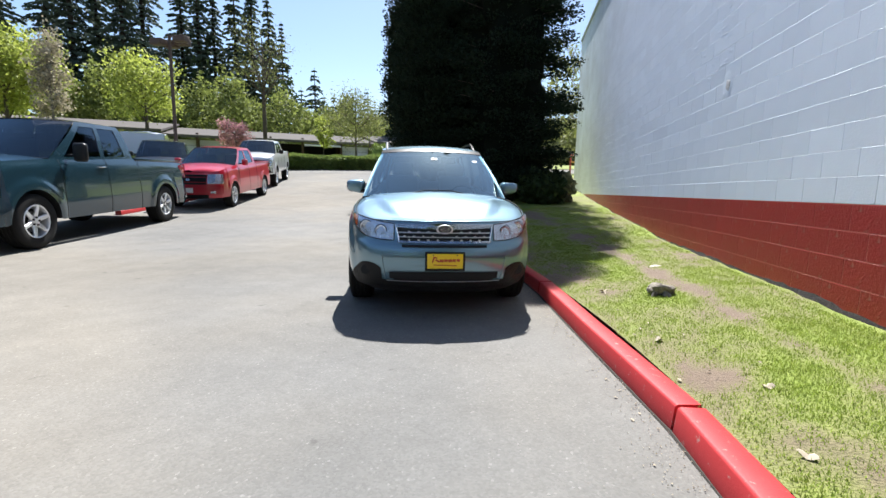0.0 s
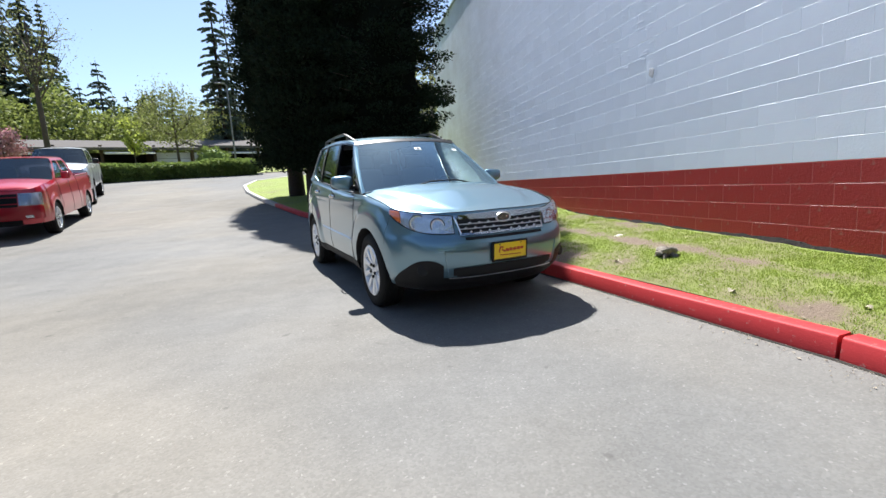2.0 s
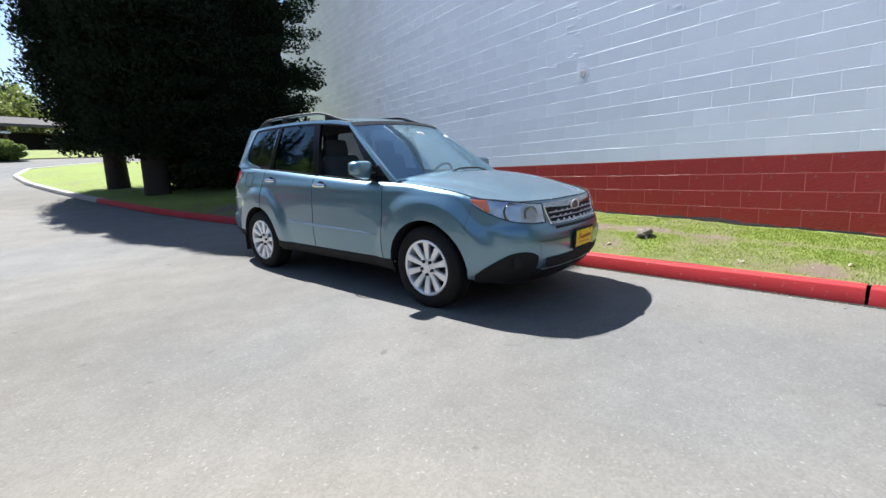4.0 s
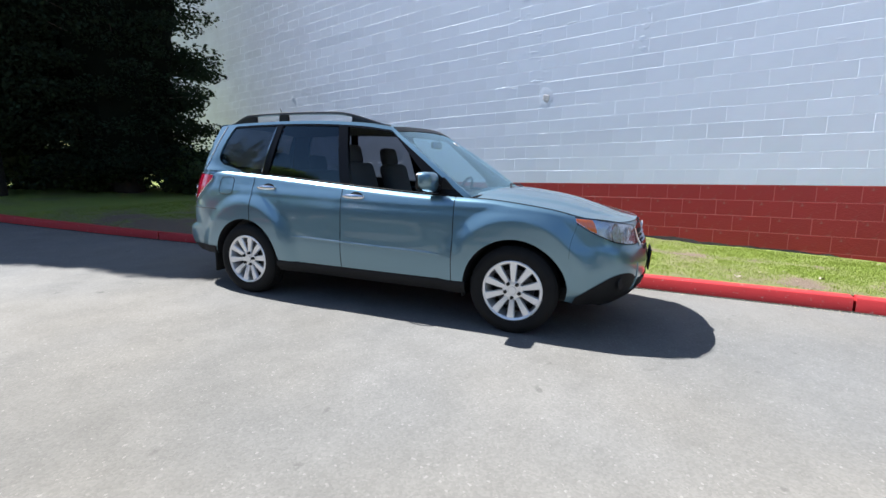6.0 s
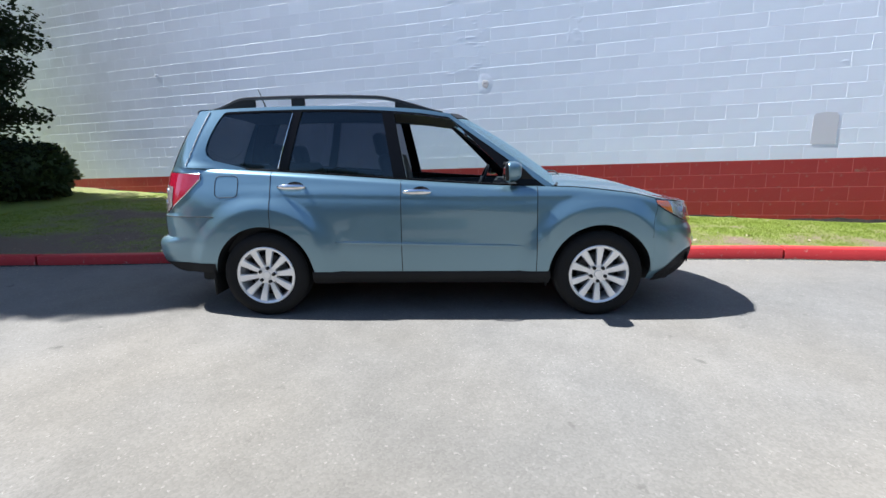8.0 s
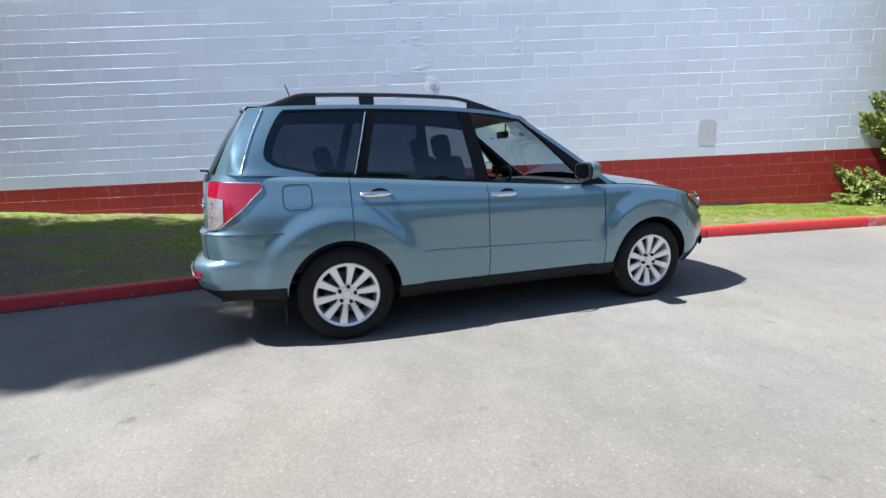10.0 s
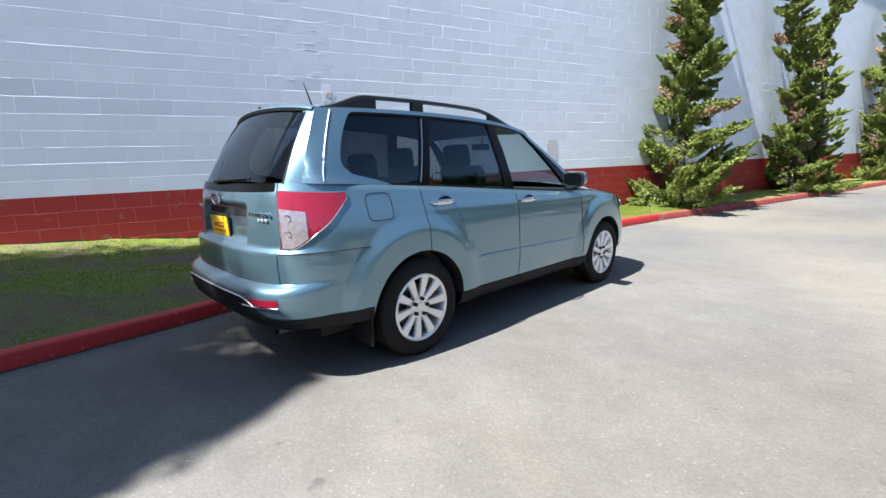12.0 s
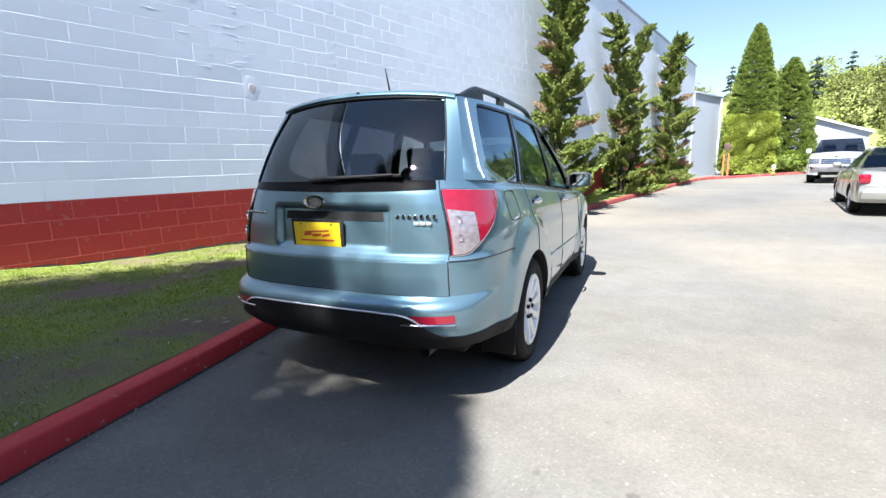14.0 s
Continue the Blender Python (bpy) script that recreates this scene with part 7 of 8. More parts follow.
SEDAN = dict(rear=-2.35, front=2.42, width=1.82, axles=(-1.36, 1.37), arch=0.36, tyre=0.32, sill=0.30, flare=0.02, nose=0.12, tail=0.10,
             top=[(-2.4, 0.96), (-1.6, 1.0), (-0.8, 0.99), (0.5, 0.93), (1.0, 0.90), (1.7, 0.83), (2.2, 0.74), (2.42, 0.68)], doors=(-1.05, -0.05, 0.95),
             cab=(-1.72, -0.95, 0.12, 1.02, 1.45, 0.56), windows=[(0.78, 0.02), (-0.02, -0.10), (-0.10, -0.18), (-1.2, -0.85)], grille=(0.52, 0.66), grille_w=0.8, bumper=(0.30, 0.50), handles=(-0.85, 0.1), tail_h=0.2, rim=0.2, spokes=9, spoke_w=(0.035, 0.045), tyre_w=0.215, mirror_h=0.13, dark_screen=True)
build_vehicle("sedan", "pale silver four-door sedan parked facing away", "car", stand(-5.22, -6.35, 0.05, -1.0), PALE_PAINT, dict(SEDAN, bumper_mat=PALE_PAINT, handle_mat=PALE_PAINT, mirror_mat=PALE_PAINT, pillar=BLACK_TRIM), "vehicles along the far lane")
build_vehicle("pickup_truck", "white full-size pickup parked nose-out along the lane", "pickup truck", stand(-4.75, -19.6, 0.08, 1.0), WHITE_PAINT, dict(PICKUP, handle_mat=WHITE_PAINT, mirror_mat=WHITE_PAINT, grille_mat=CHROME, bar_mat=GAP_BLACK, grille=(0.84, 1.10)), "vehicles along the far lane")
build_vehicle("pickup_truck", "black pickup parked behind the teal pickup", "pickup truck", stand(-14.6, 16.8, 0.60, -0.80), BLACK_PAINT, dict(PICKUP, bumper_mat=BLACK_TRIM, tyre=0.38), "vehicles along the lot")

# ---- the far side of the lot ----
ROOFING = material("grey_roofing", (0.125, 0.114, 0.105), 0.95, spec=0.1, var=0.5, scale=2.0, color2=(0.09, 0.084, 0.08), bump=0.3, bump_scale=30)
BROWN_SIDING = material("brown_siding", (0.11, 0.075, 0.05), 0.8, var=0.4, scale=4, bump=0.3, bump_scale=20)
# Near-black for the bay backs, painting the shade inside the open carports
BAY_SHADE = material("bay_shade", (0.03, 0.028, 0.026), 0.9)
WHITE_METAL = material("white_metal", (0.72, 0.74, 0.76), 0.5, var=0.15, scale=3)
POLE_BROWN = material("brown_pole", (0.09, 0.06, 0.045), 0.7, var=0.4, scale=6)
GREY_METAL = material("grey_metal", (0.22, 0.22, 0.22), 0.5, metal=0.6, var=0.3, scale=8)


def storage_row():
    """A long low row of carports and lock-ups under a shallow felt roof, with white awnings over some bays."""
    a, b = Vector((-56.0, 23.5, 0)), Vector((6.0, 58.5, 0))
    d = (b - a).normalized()
    yaw = math.atan2(d.y, d.x)
    length = (b - a).length
    t = thing("storage_row", "long low brown row of carports under a grey roof", "building", m=Matrix.Translation((a.x, a.y, 2.55)) @ Matrix.Rotation(yaw, 4, "Z"))
    part("rear_wall", bm_box(length, 0.2, 3.0, (length / 2, 7.0, 1.3)), BROWN_SIDING, t)
    seg = [(0, 27.5, 0.12), (27.3, 47.0, -0.25), (46.8, length, -0.05)]
    for x0, x1, dz in seg:
        rows = [[(x, -1.0, 2.88 + dz), (x, 0.5, 3.10 + dz), (x, 7.4, 4.25 + dz), (x, 7.5, 4.12 + dz), (x, 0.5, 2.9 + dz), (x, -1.0, 2.66 + dz)] for x in (x0, x1)]
        bm = bm_grid(rows, closed=True)
        for r in (0, 1):
            bm.verts.ensure_lookup_table()
            bm.faces.new(bm.verts[r * 6:r * 6 + 6])
        bmesh.ops.recalc_face_normals(bm, faces=bm.faces)
        part("roof", bm, ROOFING, t, "grey shallow felt roof", angle=20)
    x, k = 0.6, 0
    rr = random.Random(5)
    while x < length - 3:
        wbay = rr.choice((3.0, 3.4, 3.8))
        part("post", bm_box(0.22, 0.22, 3.0, (x, 0.0, 1.40), 0.01), BROWN_SIDING, t)
        if k % 5 in (1, 4):
            part("bay_back", bm_box(wbay, 0.1, 2.6, (x + wbay / 2, 4.8, 1.2)), BAY_SHADE, t)
            part("awning", bm_box(wbay - 0.3, 1.2, 0.14, (x + wbay / 2, -0.7, 2.2), 0.02, m=Matrix.Rotation(radians(8), 4, "X")), WHITE_METAL, t, "white metal awning")
        elif k % 5 in (2, 3):
            dr = part("garage_door", bm_box(wbay - 0.3, 0.1, 2.05, (x + wbay / 2, 0.3, 1.25), 0.02), WHITE_METAL, t, "white garage door")
            for z in (0.75, 1.25, 1.75):
                part("door_rib", bm_box(wbay - 0.34, 0.03, 0.03, (x + wbay / 2, 0.235, z)), GREY_METAL, dr)
        elif k % 7 == 4:
            part("panel_wall", bm_box(wbay, 0.14, 2.7, (x + wbay / 2, 0.5, 1.2)), BROWN_SIDING, t)
        else:
            part("bay_back", bm_box(wbay, 0.1, 2.6, (x + wbay / 2, 3.6, 1.2)), BAY_SHADE, t)
        x += wbay
        k += 1
    return t


storage_row()
# low hedge along the far edge of the lane
hp = [(-34, 21.5), (-30, 23.2), (-26, 24.8), (-22, 26.4), (-18.8, 28.2), (-15.8, 30.0), (-12.6, 31.4), (-9.6, 32.3)]
for i, (x, y) in enumerate(hp):
    nx, ny = hp[min(i + 1, 7)][0] - hp[max(i - 1, 0)][0], hp[min(i + 1, 7)][1] - hp[max(i - 1, 0)][1]
    m = Matrix.Translation((x, y + 0.6, ground_z(x, y) - 0.05)) @ Matrix.Rotation(math.atan2(ny, nx), 4, "Z")
    shrub("hedge", "low spreading evergreen hedge at the edge of the lane", m, (4.4, 2.0, 1.08 + 0.12 * (i % 2)), LEAF_LOWHEDGE, 60 + i, 5200, 0.13, "hedge", "low hedge along the lane", 0.35)
shrub("shrub", "round clipped shrub behind the low hedge", on_ground(-11.2, 36.2), (2.2, 2.0, 1.9), LEAF_LOWHEDGE, 75, 1500, 0.11, "shrub")
verge_rows = [[(lerp(-60, 20, i / 40), 29.6 + (lerp(-60, 20, i / 40) + 16) * 0.42 + 1.2 + j * 3, 0) for j in range(5)] for i in range(41)]
bm = bm_grid([[(x, y, ground_z(x, y) + 0.05 + 0.25 * (j > 1)) for j, (x, y, _) in enumerate(r)] for r in verge_rows])
verge = part("verge", bm, SOIL, angle=80)
vat = verge.data.attributes.new("cover", "FLOAT", "POINT")
vat.data.foreach_set("value", [0.8] * len(verge.data.vertices))
tagged(verge, "planted verge behind the far lane", "verge", kind="structure")

# lamp post with four box heads
lp = thing("lamp_post", "brown lamp post with boxy flood heads", "street lamp", m=Matrix.Translation(on_ground(-20.2, 24.2)))
part("post", bm_cyl(0.11, 0.085, 7.9, (0, 0, 0), 10), POLE_BROWN, lp)
part("foot", bm_box(0.55, 0.55, 0.5, (0, 0, 0.2), 0.03), KERB_GREY, lp)
for k, (dx, dy) in enumerate(((-1, 0), (1, 0), (-0.5, 0.8), (0.5, 0.8))):
    h = part("lamp_head", bm_box(0.75, 0.5, 0.34, (dx * 0.75, dy * 0.75, 7.55 + 0.12 * (k % 2)), 0.03), POLE_BROWN, lp)
    part("arm", bm_tube([(0, 0, 7.6), (dx * 0.5, dy * 0.5, 7.65)], 0.035, 6), POLE_BROWN, h)
sp_ = thing("street_lamp", "thin grey street lamp behind the low hedge", "street lamp", m=Matrix.Translation(on_ground(-10.2, 38.5)))
part("post", bm_cyl(0.075, 0.05, 6.5, (0, 0, 0), 8), GREY_METAL, sp_)
part("arm", bm_tube([(0, 0, 6.45), (-0.12, -0.05, 6.62), (-0.4, -0.15, 6.66)], 0.035, 6), GREY_METAL, sp_)
part("lamp_head", bm_box(0.5, 0.22, 0.12, (-0.55, -0.2, 6.66), 0.03), GREY_METAL, sp_)
cn = thing("canopy_tent", "pale blue canopy tarp beyond the trucks", "canopy", m=Matrix.Translation((-26.5, 27.5, 2.6)) @ Matrix.Rotation(radians(35), 4, "Z"))
TARP = material("pale_tarp", (0.50, 0.56, 0.66), 0.6, var=0.2, scale=2)
part("sheet", bm_grid([[(x, y, 1.75 - 0.12 * abs(y) + 0.1 * math.sin(x * 2)) for y in (-1.6, -0.8, 0, 0.8, 1.6)] for x in (-2.2, -1.1, 0, 1.1, 2.2)]), TARP, cn)
part("side_sheet", bm_grid([[(x, -1.6 - 0.05 * math.sin(x * 3), z) for z in (0.2, 0.9, 1.56)] for x in (-2.2, -1.1, 0, 1.1, 2.2)]), TARP, cn)
for x in (-2.2, 2.2):
    for y in (-1.6, 1.6):
        part("pole", bm_cyl(0.025, 0.025, 1.6, (x, y, 0), 6), GREY_METAL, cn)
# short red kerb beside the trucks
ik = thing("island_kerb", "short red painted kerb under the parked trucks", "kerb", kind="structure")
kerb_piece((-10.5, 12.3), (-10.05, 9.9), KERB_RED, ik)
kerb_piece((-11.3, 15.0), (-10.5, 12.4), KERB_RED, ik)

# trees of the lot's edge
broadleaf("maple_tree", "young maple in bright spring leaf by the carports", on_ground(-27.2, 29.8), 8.4, 2.5, LEAF_SPRING, 81, 5200, 0.14, 0.32, 0.14, group="spring trees")
broadleaf("maple_tree", "leafy green tree by the carports", on_ground(-36.5, 27.5), 10.0, 3.4, LEAF_SPRING, 82, 12000, 0.16, 0.3, 0.16, group="spring trees")
broadleaf("pear_tree", "narrow budding tree with pale buff leaves", on_ground(-32.0, 27.0), 9.4, 1.35, LEAF_BUD, 83, 3600, 0.12, 0.25, 0.11, 1.2, bark=BARK_PALE, limb_n=12, spread=0.7, group="spring trees")
broadleaf("cherry_tree", "small pink blossoming tree by the carports", on_ground(-22.6, 33.6), 3.4, 1.3, LEAF_PINK, 84, 2600, 0.10, 0.3, 0.08, group="spring trees")
broadleaf("bare_tree", "tall nearly bare tree with thin branches", on_ground(-21.8, 36.6), 13.0, 3.0, LEAF_SPRING_PALE, 85, 2200, 0.075, 0.4, 0.17, bark=BARK, limb_n=18, spread=0.8, group="spring trees")
broadleaf("sapling", "thin sapling with a few yellow-green leaves", on_ground(-16.8, 37.4), 4.4, 0.8, LEAF_SPRING, 86, 700, 0.15, 0.3, 0.05, group="spring trees")
broadleaf("small_tree", "round small tree in thin pale leaf before the garages", on_ground(-14.3, 38.6), 6.3, 2.9, LEAF_SPRING_PALE, 87, 6500, 0.085, 0.25, 0.11, limb_n=14, group="spring trees")

# far woods: one mass of foliage for the spring-green trees, and firs standing out of it
def woods(name, label, arc, material_, seed, count, leaf):
    """Many crowns in a belt: arc lists (x, y, base z, height, radius)."""
    g = np.random.RandomState(seed)
    pts = []
    for x, y, z, h, r in arc:
        n = int(count / len(arc))
        d = g.normal(size=(n, 3))
        d /= np.linalg.norm(d, axis=1)[:, None]
        rad = g.uniform(0.6, 1.0, n)[:, None]
        lump = (1 + 0.22 * np.sin(d[:, 0] * 6 + x) * np.cos(d[:, 1] * 7 + y) + 0.12 * np.sin(d[:, 2] * 9 + x))[:, None]
        pts.append(d * rad * lump * np.array([r, r, h * 0.5]) + np.array([x, y, z + h * 0.55]))
    ob = leaves(name, np.concatenate(pts), leaf, material_, None, seed)
    return tagged(ob, label, "woods", kind="stuff")


rw_ = random.Random(77)
belt = []
for k in range(34):
    a = radians(lerp(-8, 60, k / 33)) + rw_.uniform(-0.02, 0.02)
    dd = rw_.uniform(66, 78)
    belt.append((-math.sin(a) * dd, math.cos(a) * dd, 2.8, rw_.uniform(8.0, 12.0) * lerp(0.78, 1.0, ss(0.42, 0.62, a)), rw_.uniform(2.8, 4.2) * lerp(0.75, 1.0, ss(0.42, 0.62, a))))
woods("far_woods", "spring green woods behind the carports", belt, LEAF_WOODS, 91, 100000, 0.27)
belt2 = [(x * 1.18, y * 1.18, 3.0, h * 1.32, r) for x, y, z, h, r in belt[::2]]
woods("far_woods", "darker woods behind the carports", belt2, LEAF_SHRUB, 92, 50000, 0.32)
firs = [(-0.925, 90, 38, 4.2), (-0.865, 92, 38, 4.4), (-0.835, 88, 41, 4.6), (-0.80, 90, 36, 3.6), (-0.765, 86, 39, 4.2), (-0.735, 90, 42, 4.6),
        (-0.675, 90, 36, 3.8), (-0.648, 88, 36, 4.0), (-0.622, 90, 34, 3.6), (-0.585, 88, 34, 3.6), (-0.555, 90, 36, 3.6), (-0.525, 86, 31, 3.4), (-0.50, 90, 27, 3.0),
        (-0.465, 96, 17, 3.8), (-0.438, 88, 19, 4.4), (-0.42, 97, 16, 3.2), (-0.40, 96, 16, 3.0), (-0.38, 97, 15, 3.2), (-0.36, 98, 16.5, 2.9), (-0.345, 95, 14.5, 3.2), (-0.33, 96, 17, 2.9), (-0.315, 98, 15, 3.2),
        (-0.30, 99, 16, 2.8), (-0.285, 97, 15, 3.2), (-0.27, 98, 18, 3.0), (-0.255, 96, 16.5, 3.2), (-0.235, 92, 21, 3.4), (-0.258, 62, 23, 2.9), (-0.235, 66, 21, 2.8)]
for k, (a, dd, h, r) in enumerate(firs):
    conifer("fir_tree", "tall dark fir standing out of the woods", (math.sin(a) * dd, math.cos(a) * dd, 2.8), h, r * 1.18, LEAF_FIR_HAZY, 100 + k, 22000 if h > 22 else 9000, 0.24 if dd > 70 else 0.17, "firs in the distance", 0.16 if h > 22 else 0.06)
# woods beyond the wall's far corner, and an unseen belt added to the west
belt = [(lerp(6, 40, k / 9), 60 + rw_.uniform(-6, 8), 2.8, rw_.uniform(9, 14), rw_.uniform(3.5, 5)) for k in range(10)]
woods("far_woods", "spring green woods past the wall's corner", belt, LEAF_SPRING_PALE, 93, 16000, 0.3)
broadleaf("bare_tree", "pale bare-branched tree beyond the wall's corner", on_ground(4.6, 33.0, 0.1), 9.5, 3.0, LEAF_SPRING_PALE, 88, 3000, 0.085, 0.3, 0.12, bark=BARK_PALE, limb_n=18, group="spring trees")
# Unseen tall belt, added to darken the low sky that the car reflects
belt = [(-66 - rw_.uniform(0, 12), lerp(-56, 30, k / 21), 0.5, rw_.uniform(13, 20), rw_.uniform(4.5, 6.5)) for k in range(22)]
belt += [(lerp(-66, -20, k / 9), -50 - rw_.uniform(0, 8), 0.3, rw_.uniform(11, 17), rw_.uniform(4.0, 6.0)) for k in range(10)]
woods("far_woods", "unseen dark woods added round the open side of the lot", belt, LEAF_SHRUB, 94, 60000, 0.7)

# ---- the southern end ----
SIDING_WHITE = material("white_metal_siding", (0.43, 0.475, 0.55), 0.55, var=0.3, scale=2.0, color2=(0.36, 0.40, 0.47))
lb = thing("annex", "white metal-clad lower building adjoining the block wall", "building", m=Matrix.Translation((2.44, -24.32, 0)) @ Matrix.Rotation(radians(-12), 4, "Z"))
part("wall", bm_box(8.0, 4.4, 5.75, (4.0, -2.2, 2.87)), SIDING_WHITE, lb)
for k in range(14):
    part("rib", bm_box(0.003, 0.012, 5.5, (-0.002, -0.15 - k * 0.3, 2.95), 0.0015), SIDING_WHITE, lb)
part("roof_edge", bm_box(8.1, 4.45, 0.12, (3.95, -2.2, 5.78), 0.02), CAP, lb)
part("downspout", bm_tube([(-0.08, -4.2, 5.7), (-0.08, -4.2, 0.9), (-0.2, -4.2, 0.5)], 0.05, 8), WHITE_METAL, lb)
ph = Matrix.Translation(on_ground(-0.45, -27.6, 0.1))
shrub("hedge", "tall clipped yellow-green hedge block", ph, (2.75, 2.2, 3.75), LEAF_HEDGE, 131, 60000, 0.06, "hedge", boxy=0.96)
fir_like("arborvitae", "tall conical arborvitae behind the clipped hedge", on_ground(-0.25, -29.3), 9.9, 2.2, 0.4, LEAF_ARB, 132, 150000, 0.050, power=0.62, clumps=1500, csize=0.42, trunk_r=0.2, rough=0.05, group="arborvitae", droop=-0.8)
fir_like("arborvitae", "tall conical arborvitae beside the clipped hedge", on_ground(-2.25, -31.0), 7.7, 2.05, 0.3, LEAF_ARB, 133, 120000, 0.050, power=0.52, clumps=1200, csize=0.42, trunk_r=0.18, rough=0.05, group="arborvitae", droop=-0.8)
shrub("shrub", "low green shrub at the foot of the arborvitae", on_ground(-2.45, -29.4, 0.05), (2.6, 1.6, 1.5), LEAF_ARB, 134, 4000, 0.09, "shrub")
PLAY_YELLOW, PLAY_RED = material("play_yellow", (0.62, 0.36, 0.06), 0.5, var=0.2, scale=4), material("play_red", (0.35, 0.05, 0.03), 0.5, var=0.2, scale=4)
pf = thing("play_frame", "yellow and red play frame on the grass past the wall", "play frame", m=Matrix.Translation((3.7, 26.6, ground_z(2.5, 26.6) + 0.15)))
for x_ in (-0.75, 0.0, 0.75):
    part("post", bm_cyl(0.05, 0.05, 1.35, (x_, 0, 0), 8), PLAY_RED, pf)
part("panel", bm_box(0.66, 0.04, 0.5, (0.375, 0, 0.75), 0.02), PLAY_YELLOW, pf)
part("rail", bm_tube([(-0.75, 0, 0.95), (-0.35, 0, 0.9), (0.0, 0, 0.95)], 0.035, 8), PLAY_YELLOW, pf)
part("top_bar", bm_tube([(-0.75, 0, 1.3), (0.75, 0, 1.3)], 0.035, 8), PLAY_RED, pf)
ORANGE_POST = material("orange_post", (0.50, 0.20, 0.06), 0.7, var=0.4, scale=8)
sg = thing("sign_posts", "two short orange posts with a small dark red sign", "sign", m=Matrix.Translation(on_ground(0.42, -24.2, 0.1)))
for dx in (-0.13, 0.13):
    part("post", bm_cyl(0.06, 0.055, 1.35, (dx, 0, 0), 8), ORANGE_POST, sg)
part("sign_panel", bm_box(0.34, 0.03, 0.45, (-0.02, 0.05, 1.75), 0.01), material("dark_red_sign", (0.085, 0.045, 0.04), 0.6), sg)
part("sign_post", bm_cyl(0.02, 0.02, 1.6, (-0.02, 0.02, 0.2), 6), GREY_METAL, sg)
HYD = material("hydrant_yellow", (0.45, 0.34, 0.08), 0.5, var=0.4, scale=10)
hy = thing("fire_hydrant", "yellow fire hydrant with a pale cap at the kerb", "hydrant", m=Matrix.Translation(on_ground(-1.95, -26.15, 0.08)) @ Matrix.Scale(0.8, 4))
part("barrel", bm_lathe([(0.17, 0), (0.17, 0.05), (0.11, 0.07), (0.11, 0.5), (0.15, 0.52), (0.15, 0.56), (0.0, 0.56)], 16), HYD, hy)
part("bonnet", bm_lathe([(0.15, 0.56), (0.13, 0.66), (0.07, 0.73), (0.03, 0.76), (0.0, 0.77)], 16), WHITE_METAL, hy)
for s in (1, -1):
    part("nozzle", bm_cyl(0.05, 0.05, 0.09, (s * 0.10, 0, 0.42), 10, Matrix.Rotation(radians(90 * s), 4, "Y")), HYD, hy)
part("nozzle", bm_cyl(0.065, 0.065, 0.09, (0, 0.10, 0.36), 10, Matrix.Rotation(radians(-90), 4, "X")), WHITE_METAL, hy)
wb = thing("white_shed", "white gabled building behind the parked pickup", "building", m=Matrix.Translation((-1.9, -36.0, 0.4)))
bm = bmesh.new()
prof = [(-5.0, 0), (5.0, 0), (5.0, 3.0), (0.6, 5.05), (-5.0, 2.95)]
rows = [[(x, y, z) for x, z in prof] for y in (0, -9)]
bm_grid(rows, bm, closed=True)
bm.verts.ensure_lookup_table()
bm.faces.new(bm.verts[0:5])
bm.faces.new(bm.verts[5:10])
bmesh.ops.recalc_face_normals(bm, faces=bm.faces)
part("wall", bm, SIDING_WHITE, wb, angle=10)
for k in range(9):
    part("lap_board", bm_box(9.9, 0.03, 0.04, (0, 0.015, 0.35 + k * 0.3), 0.008), SIDING_WHITE, wb)
for a, b in (((0.6, 5.12), (-5.25, 2.93)), ((0.6, 5.12), (5.25, 2.98))):
    rows = [[(a[0], y, a[1]), (b[0], y, b[1]), (b[0], y, b[1] - 0.14), (a[0], y, a[1] - 0.14)] for y in (0.3, -9.2)]
    bm = bm_grid(rows, closed=True)
    bm.verts.ensure_lookup_table()
    bm.faces.new(bm.verts[0:4])
    bm.faces.new(bm.verts[4:8])
    bmesh.ops.recalc_face_normals(bm, faces=bm.faces)
    part("roof", bm, WHITE_METAL, wb, angle=10)
part("roof_vent", bm_cyl(0.07, 0.07, 0.45, (-2.9, -2, 3.75), 8), GREY_METAL, wb)


def hill_z(x, y):
    d = -y - 60
    return 0.9 + 17.5 * ss(0, 55, d + 0.25 * abs(x + 15)) * (0.75 + 0.25 * ss(10, -40, x)) + 1.5 * noise.noise((x * 0.03, y * 0.03, 0))


bm = bm_grid([[(x, y, hill_z(x, y)) for x in np.linspace(-130, 90, 45)] for y in np.linspace(-58, -190, 30)])
HILL = material("hill_grass", (0.26, 0.31, 0.08), 0.95, var=0.8, color2=(0.17, 0.21, 0.06), scale=0.2)
hill = part("hill", bm, HILL, angle=80)
tagged(hill, "green wooded hillside beyond the lot", "hill", kind="structure")
rh = random.Random(9)
belt, pale = [], []
for k in range(110):
    x, y = rh.uniform(-80, 45), rh.uniform(-62, -150)
    (belt if rh.random() < 0.6 else pale).append((x, y, hill_z(x, y) - 1.0, rh.uniform(4, 8), rh.uniform(2.2, 4.0)))
woods("far_woods", "spring woods on the hillside", belt, LEAF_HILL, 95, 80000, 0.28)
woods("far_woods", "pale budding woods on the hillside", pale, LEAF_SPRING_PALE, 96, 54000, 0.28)
